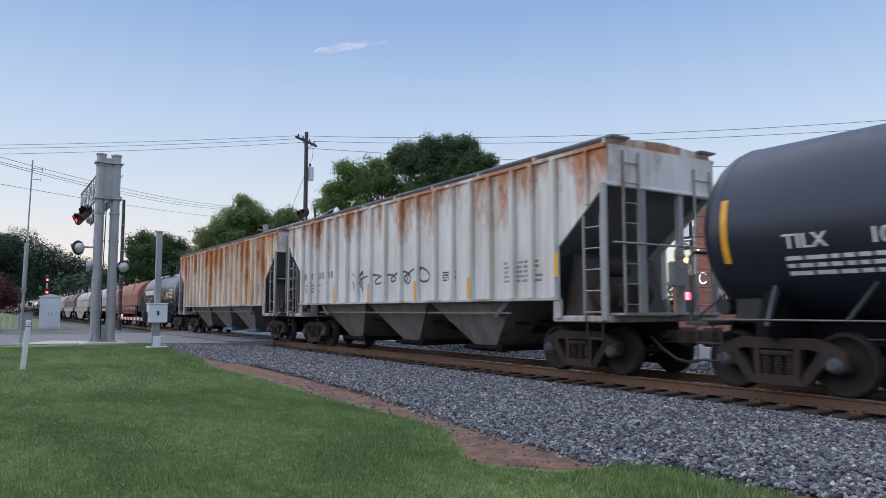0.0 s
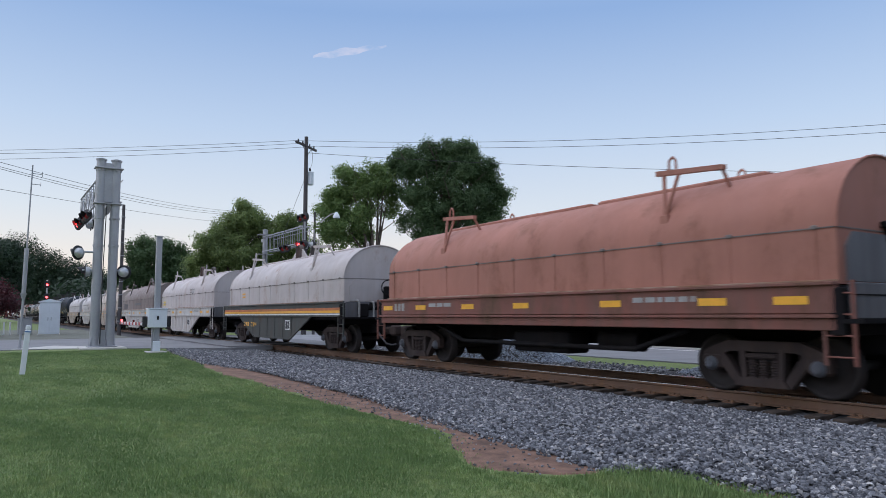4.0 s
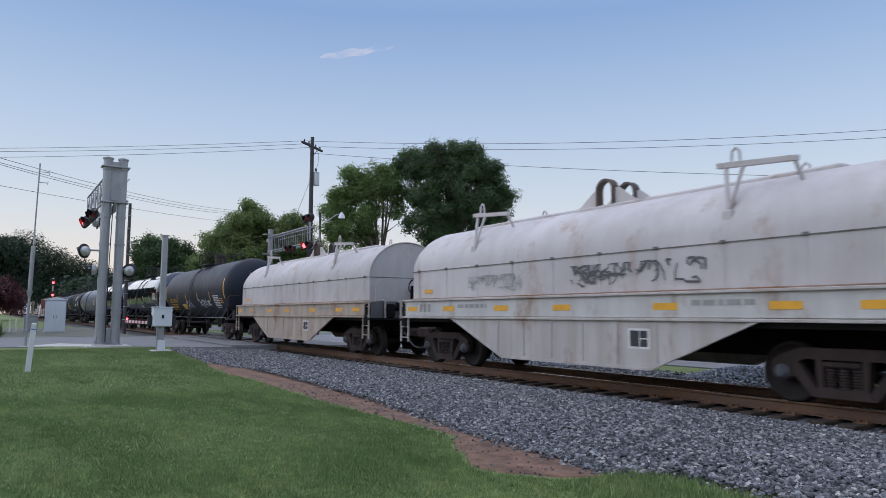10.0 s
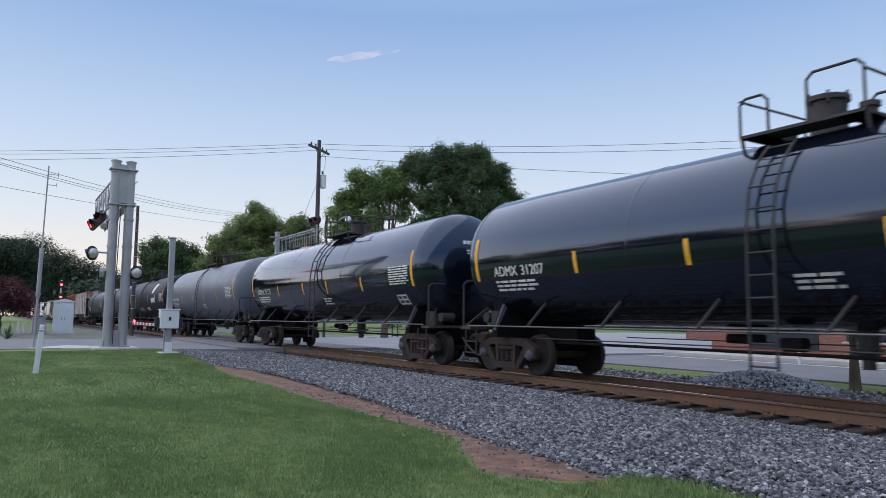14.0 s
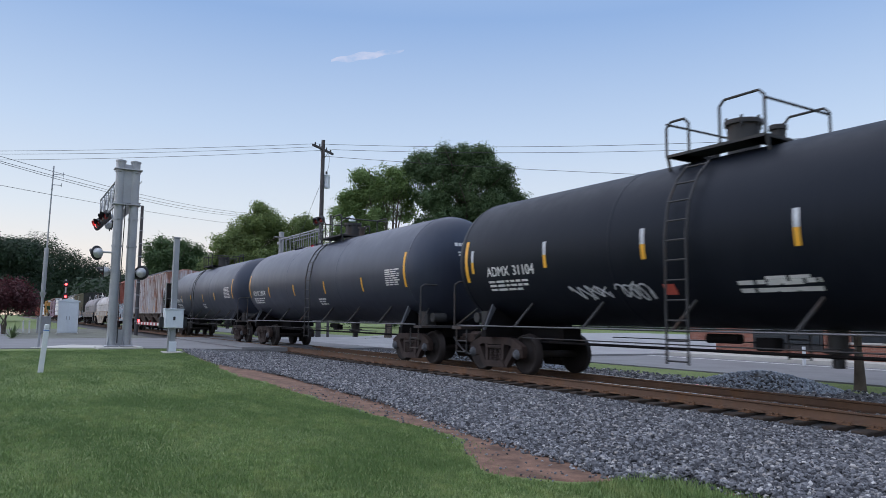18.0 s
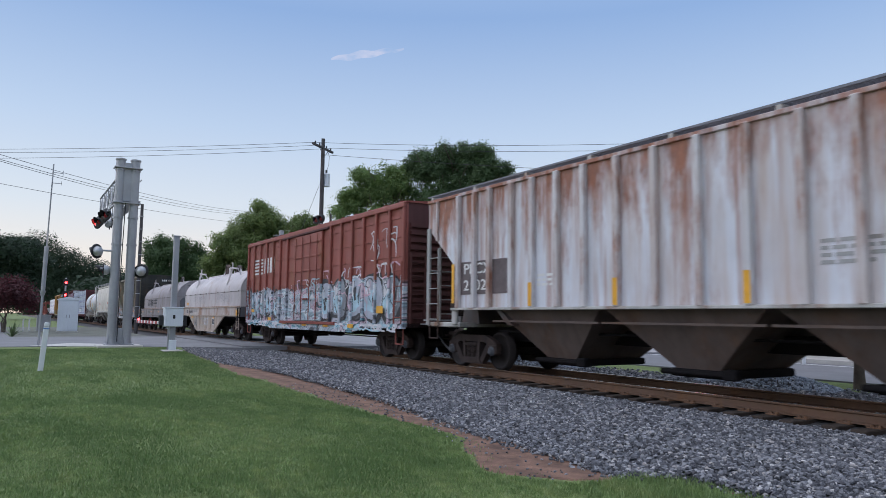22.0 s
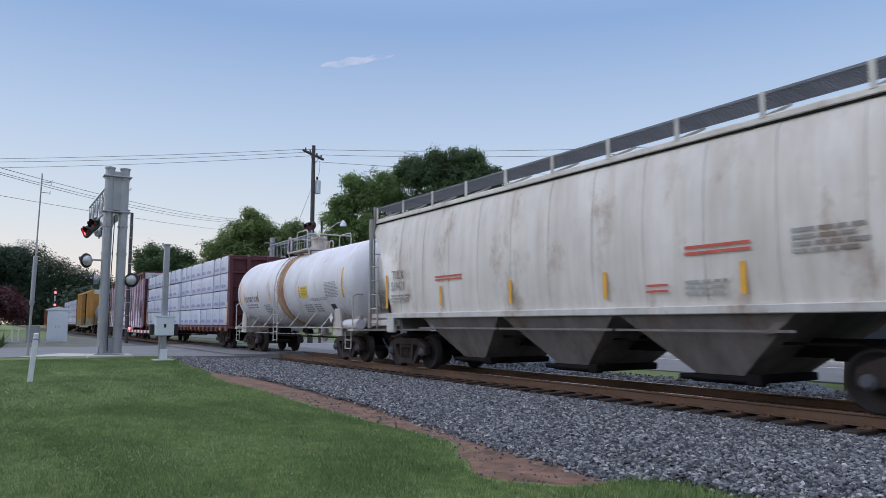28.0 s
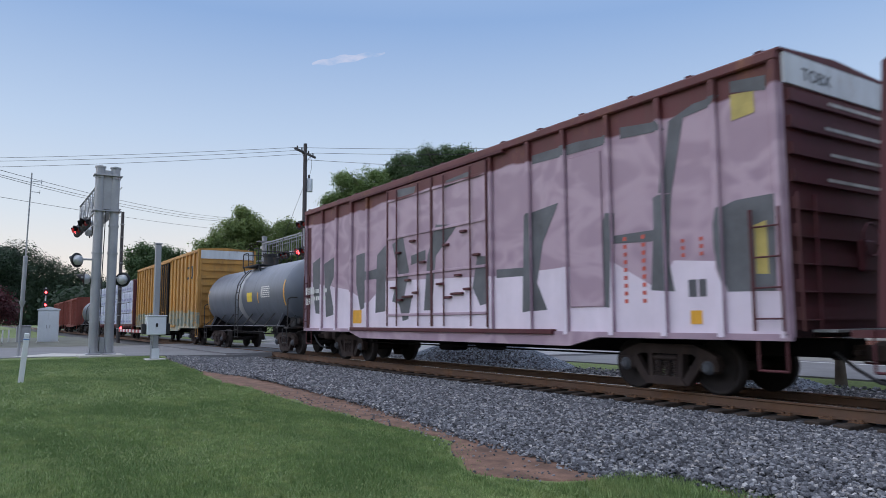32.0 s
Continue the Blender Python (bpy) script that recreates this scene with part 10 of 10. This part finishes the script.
for i in range(6):
    x = 1.9 + i * 4.1
    part("fascia", Shape().box(x - 0.25, x + 3.25, -0.5, 0.0, 5.55, 5.68, 0.01), MAT_COPING, shop, "pale ledge over the windows")
    part("awning", Shape().prism([(-0.7, 5.08), (0.0, 5.08), (0.0, 5.55), (-0.45, 5.55)], x - 0.1, x + 3.1, "x"), MAT_SIGNBAND, shop, "dark navy awning")
    wd = part("window", Shape().box(x, x + 3.0, -0.05, 0.0, 3.6, 5.08), MAT_SIGNALBLACK, shop, "tall pale upper window")
    part("pane", Shape().box(x + 0.08, x + 1.46, -0.07, -0.05, 4.45, 5.0), MAT_CREAM, wd)
    part("pane", Shape().box(x + 1.54, x + 2.92, -0.07, -0.05, 4.45, 5.0), MAT_CREAM, wd)
    part("pane", Shape().box(x + 0.08, x + 2.92, -0.07, -0.05, 3.68, 4.38), MAT_COPING, wd)
    part("sill", Shape().box(x - 0.1, x + 3.1, -0.12, 0.0, 3.46, 3.6), MAT_COPING, wd)
    sf = part("shopfront", Shape().box(x, x + 3.0, -0.05, 0.0, 0.3, 2.6), MAT_SIGNALBLACK, shop, "dark framed shopfront")
    part("glazing", Shape().box(x + 0.12, x + 2.88, -0.07, -0.05, 0.5, 2.45), MAT_GLASS, sf)
part("sign_bracket", Shape().rod((-0.55, 0.0, 5.5), (0, 0.0, 5.5), 0.03, 6), MAT_SIGNALBLACK, shop)
part("sign_bracket", Shape().rod((-0.55, 0, 4.45), (0, 0, 4.45), 0.03, 6), MAT_SIGNALBLACK, shop)
hs = part("hanging_sign", Shape().box(-0.80, -0.25, -0.06, 0.06, 4.65, 5.85, 0.02), MAT_SIGNALBLACK, shop, "black framed hanging sign")
part("sign_face", Shape().box(-0.72, -0.33, -0.075, -0.06, 4.75, 5.75), MAT_CABINET, hs, "pale sign face")
hs = part("hanging_sign", Shape().box(-0.80, -0.25, -0.06, 0.06, 4.15, 4.58, 0.02), MAT_SIGNALBLACK, shop, "small black framed sign")
part("sign_face", Shape().box(-0.72, -0.33, -0.075, -0.06, 4.22, 4.51), MAT_CABINET, hs, "pale sign face")
part("wall_lamp", Shape().rod((-0.5, -0.25, 3.45), (-0.5, -0.25, 3.75), 0.10, 12, 0.2), MAT_WARMLAMP, shop, "glowing warm wall lamp")
part("wall_lamp", Shape().rod((0.15, -0.12, 3.95), (0.15, -0.12, 4.12), 0.05, 10), MAT_WARMLAMP, shop, "small glowing lamp")
part("round_neon", Shape().path([(0.35 + 0.2 * math.cos(a), -0.08, 2.8 + 0.24 * math.sin(a)) for a in np.linspace(0.7, 5.6, 12)], 0.035), MAT_WHITENEON, shop, "pale curved neon tube")
palm = Shape().path([(1.3, -0.1, 1.25), (1.34, -0.1, 2.05)], 0.05)
for dx, top, drop in ((-0.55, 0.12, -0.30), (-0.5, 0.28, 0.02), (-0.28, 0.34, 0.30), (0.05, 0.36, 0.40), (0.32, 0.33, 0.28), (0.52, 0.26, 0.0), (0.5, 0.10, -0.32), (-0.25, 0.08, -0.34), (0.25, 0.08, -0.36)):
    palm.path([(1.34, -0.1, 2.05), (1.34 + dx * 0.55, -0.14, 2.05 + top * 0.8), (1.34 + dx * 0.9, -0.14, 2.05 + (top + drop) * 0.5), (1.34 + dx, -0.12, 2.05 + drop)], 0.04, 5)
part("palm_cutout", palm, MAT_GALV, shop, "silvery metal palm-shaped sign")
part("neon_sign", Shape().box(-1.0, -0.3, -0.1, -0.05, 1.85, 2.2, 0.02), MAT_PINKNEON, shop, "small pink neon sign")
back = thing("low_brick_shop", "low shop building behind the brick one", "building", pose(-36.0, 44.0, 0.2))
part("wall", Shape().box(0, 11, 0, 8, 0, 3.9), MAT_BRICK, back, "red brick wall")
part("parapet_coping", Shape().box(-0.1, 11.1, -0.1, 8.1, 3.9, 4.05, 0.02), MAT_COPING, back)
part("window", Shape().box(1, 4, -0.05, 0, 0.8, 2.6), MAT_GLASS, back)
part("window", Shape().box(6, 9, -0.05, 0, 0.8, 2.6), MAT_GLASS, back)
wallb = thing("planter_wall", "low red brick planter wall along the pavement", "wall", pose(-14.0, 25.4, 0.3))
part("bricks", Shape().box(0, 20, 0, 0.3, 0, 0.55), MAT_BRICK, wallb)
part("cap", Shape().box(-0.03, 20.03, -0.03, 0.33, 0.55, 0.62, 0.015), MAT_COPING, wallb)
bol = thing("bollard", "white bollard at the street's edge", "bollard", pose(-13.9, 22.6, 0.19))
part("post", Shape().rod((0, 0, 0), (0, 0, 0.62), 0.06, 10), MAT_STAKE, bol)


# parked car across the crossing
def parked_car(x, y, z, turn):
    e = thing("car", "dark parked car with lit headlamps beyond the track", "car", pose(x, y, z, 0, 0, turn))
    paint_m = plain("dark_blue_car_paint", (0.03, 0.035, 0.05), 0.25, vary=0.1)
    prof = [(-2.2, 0.35), (2.2, 0.35), (2.25, 0.7), (1.9, 0.86), (1.0, 0.95), (0.35, 1.42), (-1.3, 1.45), (-1.95, 1.0), (-2.25, 0.9)]
    part("body", Shape().prism(prof[::-1], -0.86, 0.86), paint_m, e)
    part("windscreen", Shape().prism([(0.98, 0.98), (0.42, 1.38), (0.36, 1.38), (0.9, 0.98)], -0.75, 0.75), MAT_GLASS, e)
    part("side_glass", Shape().prism([(0.8, 0.98), (0.32, 1.36), (-1.2, 1.38), (-1.7, 1.0)], -0.875, 0.875), MAT_GLASS, e)
    for k in (-1, 1):
        part("headlight", Shape().box(2.18, 2.27, k * 0.65 - 0.18, k * 0.65 + 0.18, 0.62, 0.76, 0.02), glow("headlight_glow", (1.0, 0.96, 0.9), 0.9), e)
        for wx in (-1.4, 1.4):
            w = part("wheel", turned(Shape(), [(k * 0.86 - 0.1, 0.02), (k * 0.86 - 0.1, 0.33), (k * 0.86 + 0.02, 0.33), (k * 0.86 + 0.03, 0.2), (k * 0.86 + 0.02, 0.02)], wx, 0.33, 20), MAT_SIGNALBLACK, e)
    part("grille", Shape().box(2.2, 2.27, -0.4, 0.4, 0.45, 0.6, 0.01), MAT_SIGNALBLACK, e)


parked_car(-47.5, 29.0, 0.2, -35)

# ---- overhead wires ----
wire((-47.1, 18.0, 13.95), (-16.3, 43.0, 11.9), 0.55)
wire((-46.6, 19.3, 13.6), (-16.3, 43.0, 11.45), 0.5)
wire((-46.9, 18.7, 13.1), (-17.8, 42.4, 9.15), 0.3)
wire((-47.1, 18.0, 13.95), (-59.8, -5.0, 12.85), 0.15)
wire((-46.9, 18.6, 13.8), (-59.8, -5.0, 12.65), 0.2)
wire((-46.6, 19.3, 13.6), (-59.8, -5.0, 12.2), 0.2)
for k in range(2):
    wire((-37.9, -2.6, 9.25 - 0.24 * k), (-90.8, 28.0, 15.1 - 0.25 * k), 0.75, 0.014)
wire((-37.9, -2.6, 8.95), (-90.8, 28.0, 14.7), 0.85, 0.014)
wire((-37.9, -2.5, 7.7), (-90.8, 28.0, 13.4), 0.3, 0.012)

# ---- a thin cloud, far off and high ----
def cloud_material():
    m, n, l, p = nodes_of("thin_pink_cloud")
    nz = noise_of(n, l, 0.012, (1, 1, 2.5), 6, 0.6)
    a = ramp_of(n, l, nz, [(0.34, (0.0, 0.0, 0.0)), (0.75, (0.50, 0.50, 0.50))])
    tr = n.new("ShaderNodeBsdfTransparent")
    # the evening light on the cloud is put in as emission
    em = n.new("ShaderNodeEmission")
    em.inputs[0].default_value, em.inputs[1].default_value = (0.93, 0.83, 0.91, 1), 0.95
    mx = n.new("ShaderNodeMixShader")
    l.new(a, mx.inputs[0])
    l.new(tr.outputs[0], mx.inputs[1])
    l.new(em.outputs[0], mx.inputs[2])
    l.new(mx.outputs[0], n["Material Output"].inputs[0])
    return m


s = Shape()
vs, fs = [], []
A, B = Vector((-2318.0, 940.0, 922.0)), Vector((-2208.0, 1178.0, 975.0))
for i in range(25):
    k = i / 24
    p = A.lerp(B, k)
    w = 16 * math.sin(math.pi * min(1, k * 1.6 + 0.12) * 0.62) * (1 - k ** 3 * 0.8)
    for j in range(5):
        vs.append((p.x, p.y, p.z + (j - 2) / 2 * w + 3 * math.sin(i * 0.8)))
for i in range(24):
    for j in range(4):
        a = i * 5 + j
        fs.append((a, a + 5, a + 6, a + 1))
s.add(vs, fs, True)
tagged(part("cloud", s, cloud_material()), "thin pink-white wisp of cloud", "cloud", "", "structure")


# ---- what moves ----
def gone(t):
    """Metres the train has run since the start."""
    a = t / 10
    return 134.1148 * a - 0.604 * a * a + 0.07144 * a ** 3


def motions():
    beats = [0, 4, 8, 12, 16, 20, 24, 28, 32]
    for ob, x in TRAIN:
        walk(ob, [(t, pose(x + gone(t), MID, RAIL)) for t in beats])
    # wheels roll with the train; those at the same end of a bogie share one action
    steps = [k / 30 for k in range(32 * 30 + 1)]
    for j, x in enumerate((0.889, -0.889)):
        first = WHEELS[j][0]
        walk(first, [(t, pose(x, 0, 0.457, 0, math.degrees(gone(t) / 0.457) % 360, 0)) for t in steps])
        for w in WHEELS[j][1:]:
            w.rotation_mode = "QUATERNION"
            w.animation_data_create()
            w.animation_data.action = first.animation_data.action
            w.animation_data.action_slot = first.animation_data.action_slot


motions()
